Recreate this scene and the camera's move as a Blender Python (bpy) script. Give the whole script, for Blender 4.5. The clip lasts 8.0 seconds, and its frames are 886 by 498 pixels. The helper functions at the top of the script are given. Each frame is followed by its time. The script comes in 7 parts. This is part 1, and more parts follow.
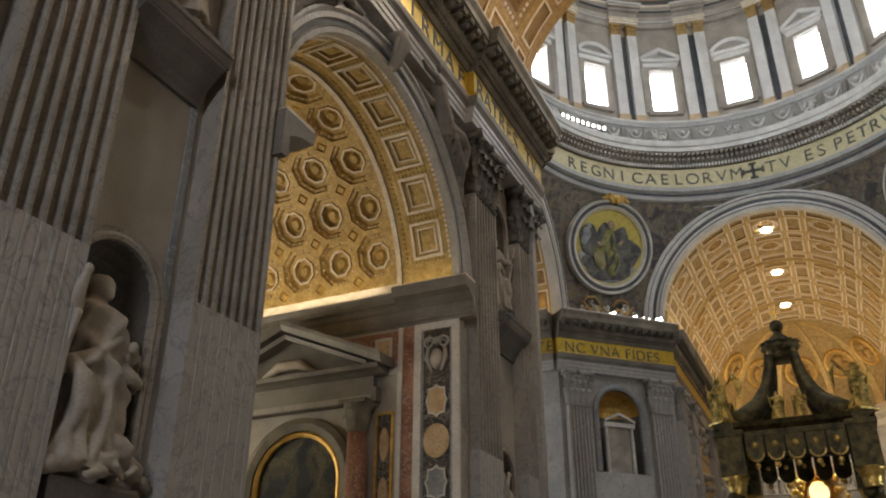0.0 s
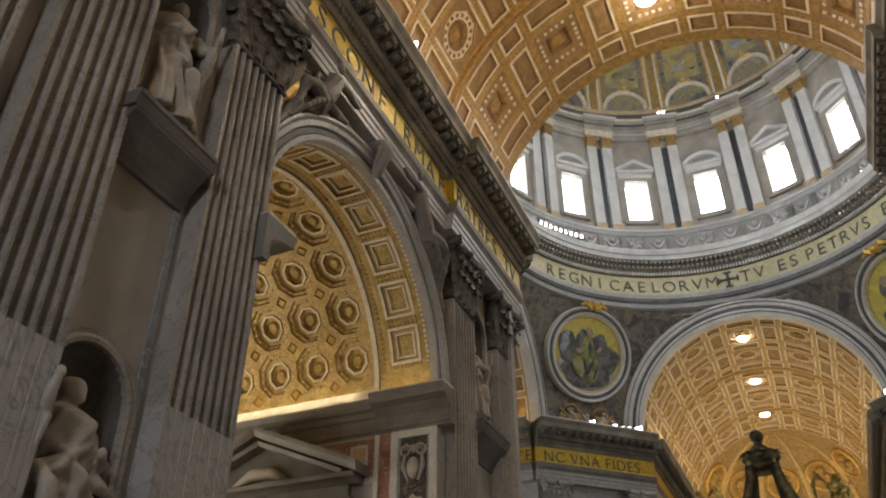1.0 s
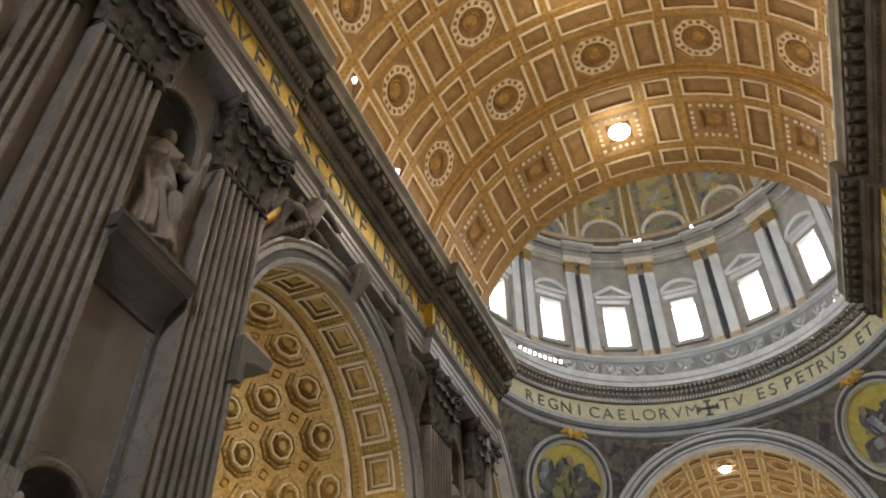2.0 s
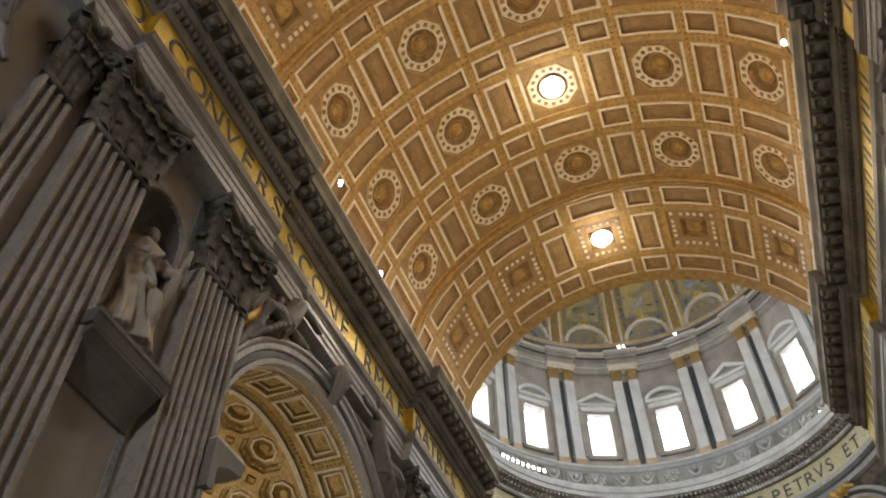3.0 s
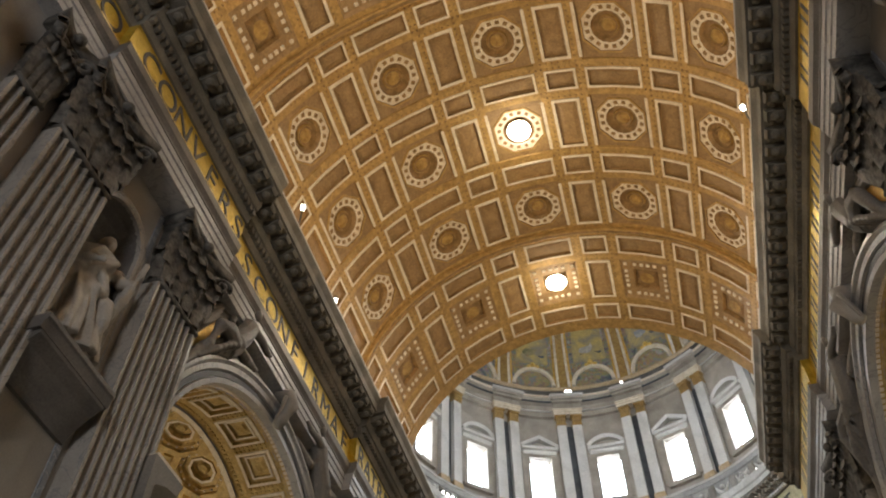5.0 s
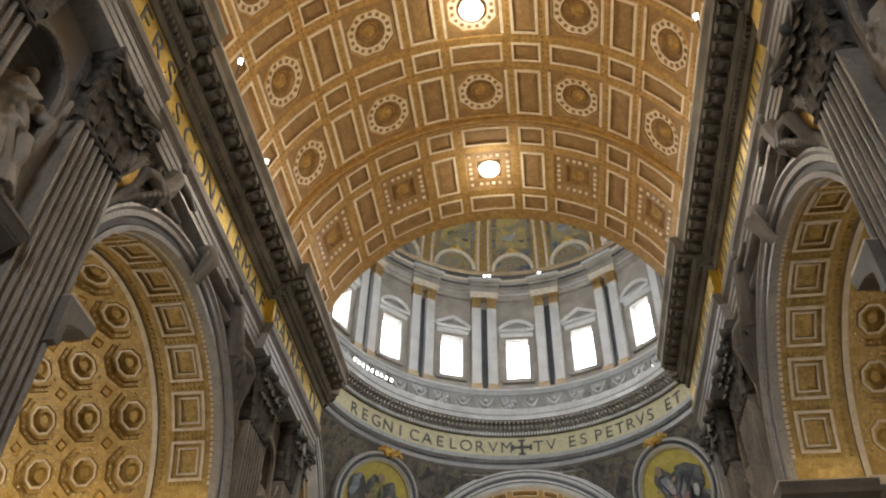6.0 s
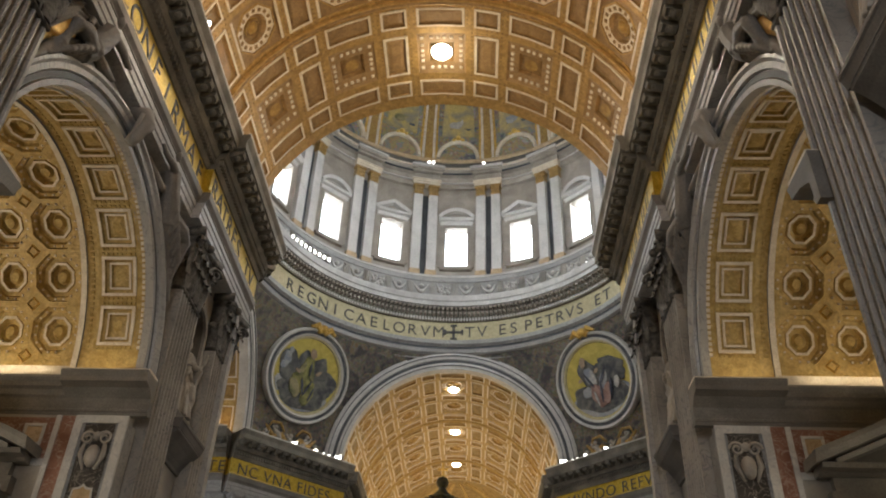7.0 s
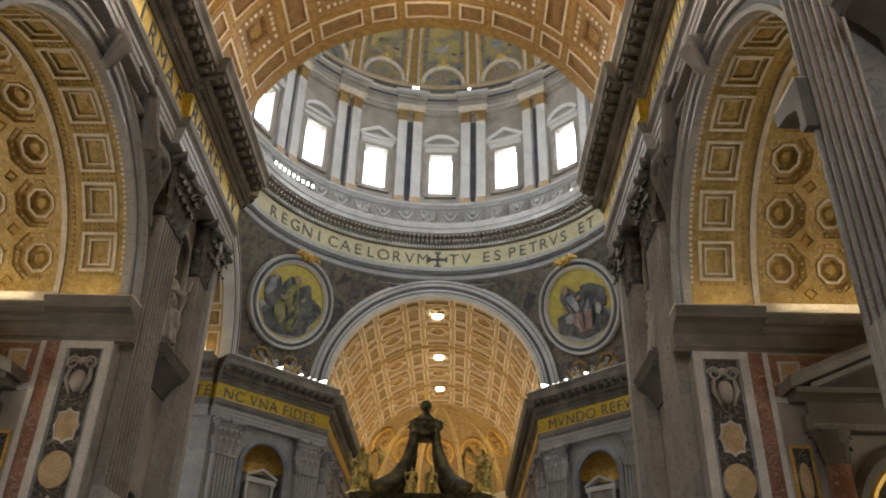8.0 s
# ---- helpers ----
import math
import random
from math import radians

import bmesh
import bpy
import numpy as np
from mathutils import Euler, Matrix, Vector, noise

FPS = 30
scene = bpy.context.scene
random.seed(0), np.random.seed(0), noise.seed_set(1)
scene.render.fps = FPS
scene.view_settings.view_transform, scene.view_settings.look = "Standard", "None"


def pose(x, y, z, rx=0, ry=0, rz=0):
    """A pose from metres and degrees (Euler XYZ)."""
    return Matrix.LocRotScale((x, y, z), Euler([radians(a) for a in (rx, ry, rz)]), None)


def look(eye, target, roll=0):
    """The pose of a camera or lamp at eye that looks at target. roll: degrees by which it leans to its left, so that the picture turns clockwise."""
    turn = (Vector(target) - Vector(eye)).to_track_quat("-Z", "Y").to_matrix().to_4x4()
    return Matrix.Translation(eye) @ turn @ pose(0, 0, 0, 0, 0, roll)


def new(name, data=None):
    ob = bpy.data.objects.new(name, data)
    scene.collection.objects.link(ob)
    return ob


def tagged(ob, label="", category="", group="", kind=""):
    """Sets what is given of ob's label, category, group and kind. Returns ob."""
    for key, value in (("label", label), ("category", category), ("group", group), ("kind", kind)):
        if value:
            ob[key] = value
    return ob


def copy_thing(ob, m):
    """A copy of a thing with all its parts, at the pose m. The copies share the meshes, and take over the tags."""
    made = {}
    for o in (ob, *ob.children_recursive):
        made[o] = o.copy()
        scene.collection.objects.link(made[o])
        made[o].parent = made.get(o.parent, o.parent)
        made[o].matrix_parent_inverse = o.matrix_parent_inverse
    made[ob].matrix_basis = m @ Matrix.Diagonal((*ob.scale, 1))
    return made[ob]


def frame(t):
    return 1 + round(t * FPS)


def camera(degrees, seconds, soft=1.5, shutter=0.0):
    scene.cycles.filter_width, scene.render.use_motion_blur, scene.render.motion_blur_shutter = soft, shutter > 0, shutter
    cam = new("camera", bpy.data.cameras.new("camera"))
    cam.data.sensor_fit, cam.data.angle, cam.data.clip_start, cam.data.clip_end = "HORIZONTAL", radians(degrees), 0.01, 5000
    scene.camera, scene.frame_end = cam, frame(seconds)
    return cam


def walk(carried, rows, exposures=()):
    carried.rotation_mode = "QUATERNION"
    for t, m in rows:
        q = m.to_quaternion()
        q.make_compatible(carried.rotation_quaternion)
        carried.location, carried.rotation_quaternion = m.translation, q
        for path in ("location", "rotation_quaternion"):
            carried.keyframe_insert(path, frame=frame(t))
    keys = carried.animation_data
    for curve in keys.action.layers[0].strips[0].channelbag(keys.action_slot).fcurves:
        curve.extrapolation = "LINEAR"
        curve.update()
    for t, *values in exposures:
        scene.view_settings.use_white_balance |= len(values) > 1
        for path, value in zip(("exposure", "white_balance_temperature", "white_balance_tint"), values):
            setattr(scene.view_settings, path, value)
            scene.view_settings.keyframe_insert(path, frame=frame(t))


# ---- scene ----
cam = camera(56.6, 8.0, soft=2.0)
PATH = [
    (0.0, pose(2.171, -64.552, 1.933, 116.252, -0.089, 25.223)),
    (0.5, pose(2.185, -64.592, 1.922, 119.693, -0.092, 24.362)),
    (1.0, pose(2.219, -64.656, 1.891, 123.540, 0.030, 23.609)),
    (1.5, pose(2.274, -64.745, 1.867, 127.786, -0.001, 22.762)),
    (2.0, pose(2.353, -64.742, 1.871, 132.078, 0.206, 21.994)),
    (3.5, pose(2.453, -64.592, 1.901, 142.140, 0.071, 19.899)),
    (4.0, pose(2.484, -64.612, 1.891, 143.818, -0.184, 19.101)),
    (5.5, pose(2.430, -64.943, 1.574, 138.184, -0.453, 11.627)),
    (6.0, pose(2.442, -64.955, 1.596, 133.136, -1.096, 7.151)),
    (6.5, pose(2.468, -64.810, 1.623, 128.709, -1.590, 3.596)),
    (7.0, pose(2.443, -64.659, 1.690, 125.371, -1.669, 1.541)),
    (7.5, pose(2.443, -64.587, 1.736, 122.793, -1.567, 0.506)),
    (8.0, pose(2.454, -64.573, 1.731, 120.357, -1.283, 0.502)),
]
walk(cam, PATH)

# ---------------- world and large lights ----------------
world = bpy.data.worlds.new("world")
scene.world = world
world.use_nodes = True
wn = world.node_tree
sky = wn.nodes.new("ShaderNodeTexSky")
sky.sky_type, sky.sun_disc = "NISHITA", False
sky.sun_elevation, sky.sun_rotation = radians(38), radians(150)
wn.nodes["Background"].inputs[1].default_value = 0.15
wn.links.new(sky.outputs[0], wn.nodes["Background"].inputs[0])
scene.view_settings.exposure = 0.0


def area_lamp(name, m, sx, sy, power, colour):
    d = bpy.data.lights.new(name, "AREA")
    d.shape, d.size, d.size_y, d.energy, d.color = "RECTANGLE", sx, sy, power, colour
    ob = new(name, d)
    ob.matrix_world = m
    return ob


WARM, COOL = (1.0, 0.74, 0.42), (0.84, 0.92, 1.0)
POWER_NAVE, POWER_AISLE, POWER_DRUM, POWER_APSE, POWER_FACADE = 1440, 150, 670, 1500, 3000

sun = bpy.data.lights.new("sun", "SUN")
sun.energy, sun.angle, sun.color = 0.8, radians(12), (1.0, 0.95, 0.87)
new("sun", sun).matrix_world = look((0, 0, 300), (60, -150, 80))

# ---------------- helpers ----------------
V = Vector


def link_mesh(name, bm, mats, smooth=False):
    bmesh.ops.recalc_face_normals(bm, faces=bm.faces)
    me = bpy.data.meshes.new(name)
    bm.to_mesh(me)
    bm.free()
    for m in (mats if isinstance(mats, (list, tuple)) else [mats]):
        me.materials.append(m)
    if smooth:
        me.polygons.foreach_set("use_smooth", [True] * len(me.polygons))
    return new(name, me)


def part(name, bm, material, parent, label="", smooth=False):
    ob = link_mesh(name, bm, material, smooth)
    ob.parent = parent
    return tagged(ob, label=label)


def thing(name, label, category, group="", kind="", at=(0, 0, 0)):
    ob = new(name)
    ob.location = at
    return tagged(ob, label, category, group, kind)


def shared(name, mesh, parent, m):
    ob = new(name, mesh)
    ob.parent = parent
    ob.matrix_basis = m
    return ob


def abox(bm, x0, x1, y0, y1, z0, z1, mat=0, m=None):
    v = [bm.verts.new((x, y, z)) for z in (z0, z1) for y in (y0, y1) for x in (x0, x1)]
    if m is not None:
        for q in v:
            q.co = m @ q.co
    for f in ((0, 1, 3, 2), (4, 6, 7, 5), (0, 4, 5, 1), (2, 3, 7, 6), (0, 2, 6, 4), (1, 5, 7, 3)):
        bm.faces.new([v[i] for i in f]).material_index = mat
    return v


def sweep(bm, profile, frames, closed=True, caps=True, mat=0):
    """A profile [(a, b)] carried along frames [(origin, a-axis, b-axis)]."""
    rows = [[bm.verts.new(V(o) + V(A) * a + V(B) * b) for a, b in profile] for o, A, B in frames]
    n = len(profile)
    for r, s in zip(rows, rows[1:]):
        for i in range(n if closed else n - 1):
            j = (i + 1) % n
            bm.faces.new((r[i], r[j], s[j], s[i])).material_index = mat
    if closed and caps:
        bm.faces.new(rows[0][::-1]).material_index = mat
        bm.faces.new(rows[-1]).material_index = mat
    return rows


def lathe(bm, profile, centre, a0=0.0, a1=360.0, n=32, mat=0):
    """A profile [(radius, z)] turned about the upright line through centre."""
    cx, cy = centre[0], centre[1]
    cz = centre[2] if len(centre) > 2 else 0
    full = abs(a1 - a0) >= 359.9
    rows = []
    for k in range(n if full else n + 1):
        a = radians(a0 + (a1 - a0) * k / n)
        rows.append([bm.verts.new((cx + r * math.cos(a), cy + r * math.sin(a), cz + z)) for r, z in profile])
    for k in range(n):
        r, s = rows[k], rows[(k + 1) % len(rows)]
        for i in range(len(profile) - 1):
            bm.faces.new((r[i], s[i], s[i + 1], r[i + 1])).material_index = mat


def grid(bm, fn, nu, nv, mat=0):
    g = [[bm.verts.new(fn(i / nu, j / nv)) for j in range(nv + 1)] for i in range(nu + 1)]
    for i in range(nu):
        for j in range(nv):
            bm.faces.new((g[i][j], g[i + 1][j], g[i + 1][j + 1], g[i][j + 1])).material_index = mat


def ball(bm, c, r, n=10, sz=1.0, mat=0):
    c = V(c)
    g = [[bm.verts.new(c + V((r * math.sin(math.pi * i / n) * math.cos(math.tau * j / (n + 4)), r * math.sin(math.pi * i / n) * math.sin(math.tau * j / (n + 4)), r * sz * math.cos(math.pi * i / n)))) for j in range(n + 4)] for i in range(1, n)]
    top, bot = bm.verts.new(c + V((0, 0, r * sz))), bm.verts.new(c - V((0, 0, r * sz)))
    m = n + 4
    for j in range(m):
        k = (j + 1) % m
        bm.faces.new((top, g[0][j], g[0][k])).material_index = mat
        bm.faces.new((bot, g[-1][k], g[-1][j])).material_index = mat
        for i in range(n - 2):
            bm.faces.new((g[i][j], g[i + 1][j], g[i + 1][k], g[i][k])).material_index = mat


def tube(bm, pts, radii, n=8, mat=0, flat=1.0):
    """A tapered limb through points."""
    rows = []
    for i, p in enumerate(pts):
        a, b = V(pts[max(i - 1, 0)]), V(pts[min(i + 1, len(pts) - 1)])
        d = (b - a).normalized()
        u = d.cross(V((0.31, 0.17, 0.93))).normalized()
        w = d.cross(u)
        r = radii[i] if isinstance(radii, (list, tuple)) else radii
        rows.append([bm.verts.new(V(p) + (u * math.cos(math.tau * k / n) + w * flat * math.sin(math.tau * k / n)) * r) for k in range(n)])
    for r, s in zip(rows, rows[1:]):
        for k in range(n):
            bm.faces.new((r[k], r[(k + 1) % n], s[(k + 1) % n], s[k])).material_index = mat
    bm.faces.new(rows[0][::-1]).material_index = mat
    bm.faces.new(rows[-1]).material_index = mat


# ---------------- materials ----------------
def make(name, c1, c2, scale=0.6, rough=0.5, metal=0.0, fine=14.0, bump=0.15, veins=None, contrast=(0.35, 0.65), dirt=0.0, jitter=0.0, grain_by=0.22):
    """Two colours mixed at a large and a fine scale, with relief and optional veins."""
    m = bpy.data.materials.new(name)
    m.use_nodes = True
    nt = m.node_tree
    b = nt.nodes["Principled BSDF"]
    b.inputs["Roughness"].default_value, b.inputs["Metallic"].default_value = rough, metal
    tc = nt.nodes.new("ShaderNodeTexCoord")
    src = tc.outputs["Object"]

    def noisy(s, detail, dist=0.0):
        q = nt.nodes.new("ShaderNodeTexNoise")
        q.inputs["Scale"].default_value, q.inputs["Detail"].default_value, q.inputs["Distortion"].default_value = s, detail, dist
        nt.links.new(src, q.inputs["Vector"])
        return q

    def ramp(fac, a, bb, p0, p1):
        q = nt.nodes.new("ShaderNodeValToRGB")
        q.color_ramp.elements[0].position, q.color_ramp.elements[1].position = p0, p1
        q.color_ramp.elements[0].color, q.color_ramp.elements[1].color = (*a, 1), (*bb, 1)
        nt.links.new(fac, q.inputs[0])
        return q

    def mix(f, a, bb, kind="MIX"):
        q = nt.nodes.new("ShaderNodeMix")
        q.data_type, q.blend_type = "RGBA", kind
        if isinstance(f, float):
            q.inputs[0].default_value = f
        else:
            nt.links.new(f, q.inputs[0])
        nt.links.new(a, q.inputs[6])
        nt.links.new(bb, q.inputs[7])
        return q.outputs[2]

    big, small = noisy(scale, 5.0, 0.6), noisy(fine, 4.0)
    col = ramp(big.outputs["Fac"], c1, c2, *contrast).outputs[0]
    grain = ramp(small.outputs["Fac"], (1 - grain_by,) * 3, (1 + grain_by * 0.75,) * 3, 0.3, 0.7).outputs[0]
    col = mix(1.0, col, grain, "MULTIPLY")
    if veins:
        vn = noisy(scale * 1.7, 8.0, 2.2)
        r = nt.nodes.new("ShaderNodeValToRGB")
        e = r.color_ramp.elements
        e[0].position, e[1].position = 0.47, 0.53
        e[0].color = e[1].color = (0, 0, 0, 1)
        k = e.new(0.5)
        k.color = (1, 1, 1, 1)
        nt.links.new(vn.outputs["Fac"], r.inputs[0])
        vc = nt.nodes.new("ShaderNodeRGB")
        vc.outputs[0].default_value = (*veins, 1)
        col = mix(r.outputs[0], col, vc.outputs[0])
    if dirt:
        dn = noisy(0.23, 6.0, 1.0)
        dr = ramp(dn.outputs["Fac"], (1 - dirt,) * 3, (1, 1, 1), 0.38, 0.6)
        col = mix(1.0, col, dr.outputs[0], "MULTIPLY")
    if jitter:
        oi = nt.nodes.new("ShaderNodeObjectInfo")
        jr = ramp(oi.outputs["Random"], (1 - jitter,) * 3, (1 + jitter,) * 3, 0.0, 1.0)
        col = mix(1.0, col, jr.outputs[0], "MULTIPLY")
    nt.links.new(col, b.inputs["Base Color"])
    rr = nt.nodes.new("ShaderNodeMapRange")
    rr.inputs[3].default_value, rr.inputs[4].default_value = max(rough - 0.1, 0.05), min(rough + 0.15, 1)
    nt.links.new(small.outputs["Fac"], rr.inputs[0])
    nt.links.new(rr.outputs[0], b.inputs["Roughness"])
    if bump:
        bp = nt.nodes.new("ShaderNodeBump")
        bp.inputs["Strength"].default_value, bp.inputs["Distance"].default_value = bump, 0.05
        nt.links.new(small.outputs["Fac"], bp.inputs["Height"])
        nt.links.new(bp.outputs[0], b.inputs["Normal"])
    return m


def mosaic(name, stops, scale=0.45, tess=7.0, rough=0.45, metal=0.0, dist=1.5):
    """Small stones in patches of several colours."""
    m = bpy.data.materials.new(name)
    m.use_nodes = True
    nt = m.node_tree
    b = nt.nodes["Principled BSDF"]
    b.inputs["Roughness"].default_value, b.inputs["Metallic"].default_value = rough, metal
    tc = nt.nodes.new("ShaderNodeTexCoord")
    vo = nt.nodes.new("ShaderNodeTexVoronoi")
    vo.inputs["Scale"].default_value = tess
    nt.links.new(tc.outputs["Object"], vo.inputs["Vector"])
    no = nt.nodes.new("ShaderNodeTexNoise")
    no.inputs["Scale"].default_value, no.inputs["Detail"].default_value, no.inputs["Distortion"].default_value = scale, 4.0, dist
    nt.links.new(vo.outputs["Position"], no.inputs["Vector"])
    r = nt.nodes.new("ShaderNodeValToRGB")
    r.color_ramp.interpolation = "CONSTANT"
    e = r.color_ramp.elements
    for i, (p, c) in enumerate(stops):
        k = e[i] if i < 2 else e.new(p)
        k.position, k.color = p, (*c, 1)
    nt.links.new(no.outputs["Fac"], r.inputs[0])
    mx = nt.nodes.new("ShaderNodeMix")
    mx.data_type, mx.blend_type = "RGBA", "MULTIPLY"
    mx.inputs[0].default_value = 0.35
    nt.links.new(r.outputs[0], mx.inputs[6])
    nt.links.new(vo.outputs["Color"], mx.inputs[7])
    nt.links.new(mx.outputs[2], b.inputs["Base Color"])
    bp = nt.nodes.new("ShaderNodeBump")
    bp.inputs["Strength"].default_value, bp.inputs["Distance"].default_value = 0.2, 0.03
    nt.links.new(vo.outputs["Distance"], bp.inputs["Height"])
    nt.links.new(bp.outputs[0], b.inputs["Normal"])
    return m


def glow(name, colour, strength):
    m = bpy.data.materials.new(name)
    m.use_nodes = True
    b = m.node_tree.nodes["Principled BSDF"]
    b.inputs["Base Color"].default_value = (0.8, 0.8, 0.8, 1)
    b.inputs["Emission Color"].default_value, b.inputs["Emission Strength"].default_value = (*colour, 1), strength
    return m


M_GREY = make("grey_veined_marble", (0.315, 0.288, 0.255), (0.42, 0.388, 0.347), 0.5, 0.42, veins=(0.22, 0.215, 0.21), dirt=0.25, jitter=0.08, bump=0.04, grain_by=0.09)
M_PIER = make("pale_grey_plastered_marble", (0.375, 0.342, 0.298), (0.48, 0.443, 0.395), 0.35, 0.5, dirt=0.3, bump=0.04, grain_by=0.09)
M_DADO = make("smooth_light_grey_marble", (0.36, 0.35, 0.335), (0.45, 0.44, 0.42), 0.4, 0.35, veins=(0.28, 0.27, 0.27), bump=0.04, grain_by=0.09)
M_BLUE = make("blue_grey_marble", (0.20, 0.215, 0.235), (0.30, 0.315, 0.33), 0.7, 0.35, veins=(0.40, 0.40, 0.41), bump=0.04, grain_by=0.09)
M_WHITE = make("white_marble_moulding", (0.60, 0.58, 0.54), (0.72, 0.70, 0.66), 0.8, 0.4, veins=(0.5, 0.49, 0.48), dirt=0.15, bump=0.04, grain_by=0.09)
M_STATUE = make("aged_statue_marble", (0.37, 0.335, 0.29), (0.53, 0.485, 0.42), 0.9, 0.5, dirt=0.35, bump=0.08, grain_by=0.12)
M_DARK = make("dark_travertine", (0.17, 0.155, 0.125), (0.29, 0.265, 0.215), 0.6, 0.65, dirt=0.35, bump=0.4)
M_CAP = make("dark_carved_marble", (0.065, 0.058, 0.05), (0.185, 0.168, 0.142), 2.6, 0.6, fine=9.0, dirt=0.35, bump=0.8)
M_SLATE_SHADE = make("dark_stone_and_niche_shade", (0.115, 0.105, 0.095), (0.175, 0.16, 0.145), 0.5, 0.55, dirt=0.2)
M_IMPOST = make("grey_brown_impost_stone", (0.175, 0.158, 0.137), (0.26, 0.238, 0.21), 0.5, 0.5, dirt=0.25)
M_VAULT = make("ochre_stucco_field", (0.27, 0.165, 0.070), (0.40, 0.255, 0.115), 1.6, 0.5, fine=9.0, bump=0.5, contrast=(0.3, 0.7))
M_RIB = make("gilded_vault_rib", (0.38, 0.235, 0.08), (0.56, 0.36, 0.13), 2.6, 0.42, 0.25, fine=11.0, bump=0.5)
M_CREAM = make("cream_stucco_frame", (0.70, 0.60, 0.46), (0.84, 0.76, 0.63), 1.5, 0.5, fine=18.0)
M_DEEP = make("deep_coffer_brown", (0.22, 0.13, 0.045), (0.36, 0.22, 0.09), 2.0, 0.5, fine=12.0, bump=0.4)
M_DULL = make("dull_gilding", (0.34, 0.20, 0.06), (0.52, 0.34, 0.11), 3.0, 0.5, 0.3, fine=16.0, bump=0.6)
M_GOLD = make("gilded_stucco", (0.62, 0.38, 0.09), (0.85, 0.58, 0.18), 2.2, 0.34, 0.75, fine=16.0, bump=0.5)
M_OCHRE = make("ochre_gilt_coffer", (0.40, 0.27, 0.08), (0.58, 0.42, 0.16), 2.4, 0.45, 0.2, fine=12.0, bump=0.7)
M_YELLOW = make("golden_stucco_vault", (0.47, 0.32, 0.105), (0.63, 0.46, 0.19), 1.8, 0.45, 0.1, fine=7.0, bump=1.0)
M_FRIEZE = make("gold_mosaic_band", (0.52, 0.34, 0.03), (0.72, 0.51, 0.07), 3.0, 0.36, 0.45, fine=25.0, bump=0.3)
M_PALE = make("pale_gold_mosaic_band", (0.50, 0.44, 0.25), (0.62, 0.55, 0.33), 2.0, 0.45, 0.1, fine=20.0)
M_LETTER = make("dark_blue_letter", (0.06, 0.06, 0.06), (0.11, 0.105, 0.10), 3.0, 0.5)
M_BRONZE = make("dark_gilt_bronze", (0.045, 0.038, 0.022), (0.16, 0.13, 0.055), 1.8, 0.38, 0.65, bump=0.4)
M_GILT = make("bright_gilding", (0.75, 0.50, 0.13), (0.95, 0.72, 0.25), 2.5, 0.28, 0.9, bump=0.3)
M_RED = make("red_brown_marble", (0.20, 0.085, 0.055), (0.34, 0.17, 0.12), 0.9, 0.3, veins=(0.44, 0.34, 0.29), bump=0.04, grain_by=0.09)
M_BLACK = make("black_marble", (0.035, 0.033, 0.032), (0.08, 0.075, 0.07), 0.9, 0.3, veins=(0.3, 0.28, 0.26), bump=0.04, grain_by=0.09)
M_TAN = make("yellow_marble", (0.50, 0.36, 0.20), (0.66, 0.50, 0.31), 1.2, 0.35, veins=(0.4, 0.25, 0.13), bump=0.04, grain_by=0.09)
M_DRUMW = make("white_drum_stucco", (0.64, 0.615, 0.58), (0.76, 0.735, 0.70), 0.4, 0.5)
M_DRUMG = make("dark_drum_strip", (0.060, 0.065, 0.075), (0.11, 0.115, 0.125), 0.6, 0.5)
M_TAUPE = make("taupe_stucco", (0.38, 0.33, 0.275), (0.50, 0.445, 0.38), 0.5, 0.55, dirt=0.15)
M_FLOOR = make("polished_marble_floor", (0.34, 0.31, 0.28), (0.50, 0.47, 0.43), 0.35, 0.22, veins=(0.25, 0.22, 0.2))
M_MOSAIC = mosaic("figured_mosaic", [(0.0, (0.07, 0.065, 0.065)), (0.40, (0.13, 0.115, 0.10)), (0.47, (0.18, 0.15, 0.115)), (0.54, (0.24, 0.21, 0.17)), (0.60, (0.22, 0.17, 0.09)), (0.68, (0.11, 0.11, 0.10))], 0.8)
M_DOMEM = mosaic("dome_mosaic", [(0.0, (0.15, 0.16, 0.18)), (0.36, (0.30, 0.29, 0.27)), (0.45, (0.42, 0.33, 0.17)), (0.54, (0.33, 0.24, 0.18)), (0.60, (0.46, 0.43, 0.37)), (0.67, (0.20, 0.21, 0.22))], 0.33, 5.0)
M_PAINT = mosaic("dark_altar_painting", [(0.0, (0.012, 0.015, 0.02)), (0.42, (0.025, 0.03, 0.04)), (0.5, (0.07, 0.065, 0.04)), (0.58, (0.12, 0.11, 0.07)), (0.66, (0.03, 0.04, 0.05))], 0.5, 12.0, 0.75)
M_TONDO = mosaic("tondo_figure_mosaic", [(0.0, (0.04, 0.06, 0.12)), (0.40, (0.09, 0.13, 0.20)), (0.46, (0.16, 0.15, 0.06)), (0.52, (0.40, 0.36, 0.30)), (0.58, (0.30, 0.15, 0.08)), (0.64, (0.10, 0.14, 0.09))], 0.4, 6.0)
M_TONDOG = make("tondo_gold_ground", (0.50, 0.40, 0.08), (0.64, 0.53, 0.13), 1.2, 0.45, 0.2)
M_ROBE = make("pale_blue_robe_mosaic", (0.22, 0.25, 0.30), (0.46, 0.45, 0.43), 0.9, 0.5, fine=8.0)
M_LAMP = glow("lamp_face", (1.0, 0.93, 0.80), 18.0)
M_SPOT = glow("spot_face", (1.0, 0.95, 0.86), 9.0)
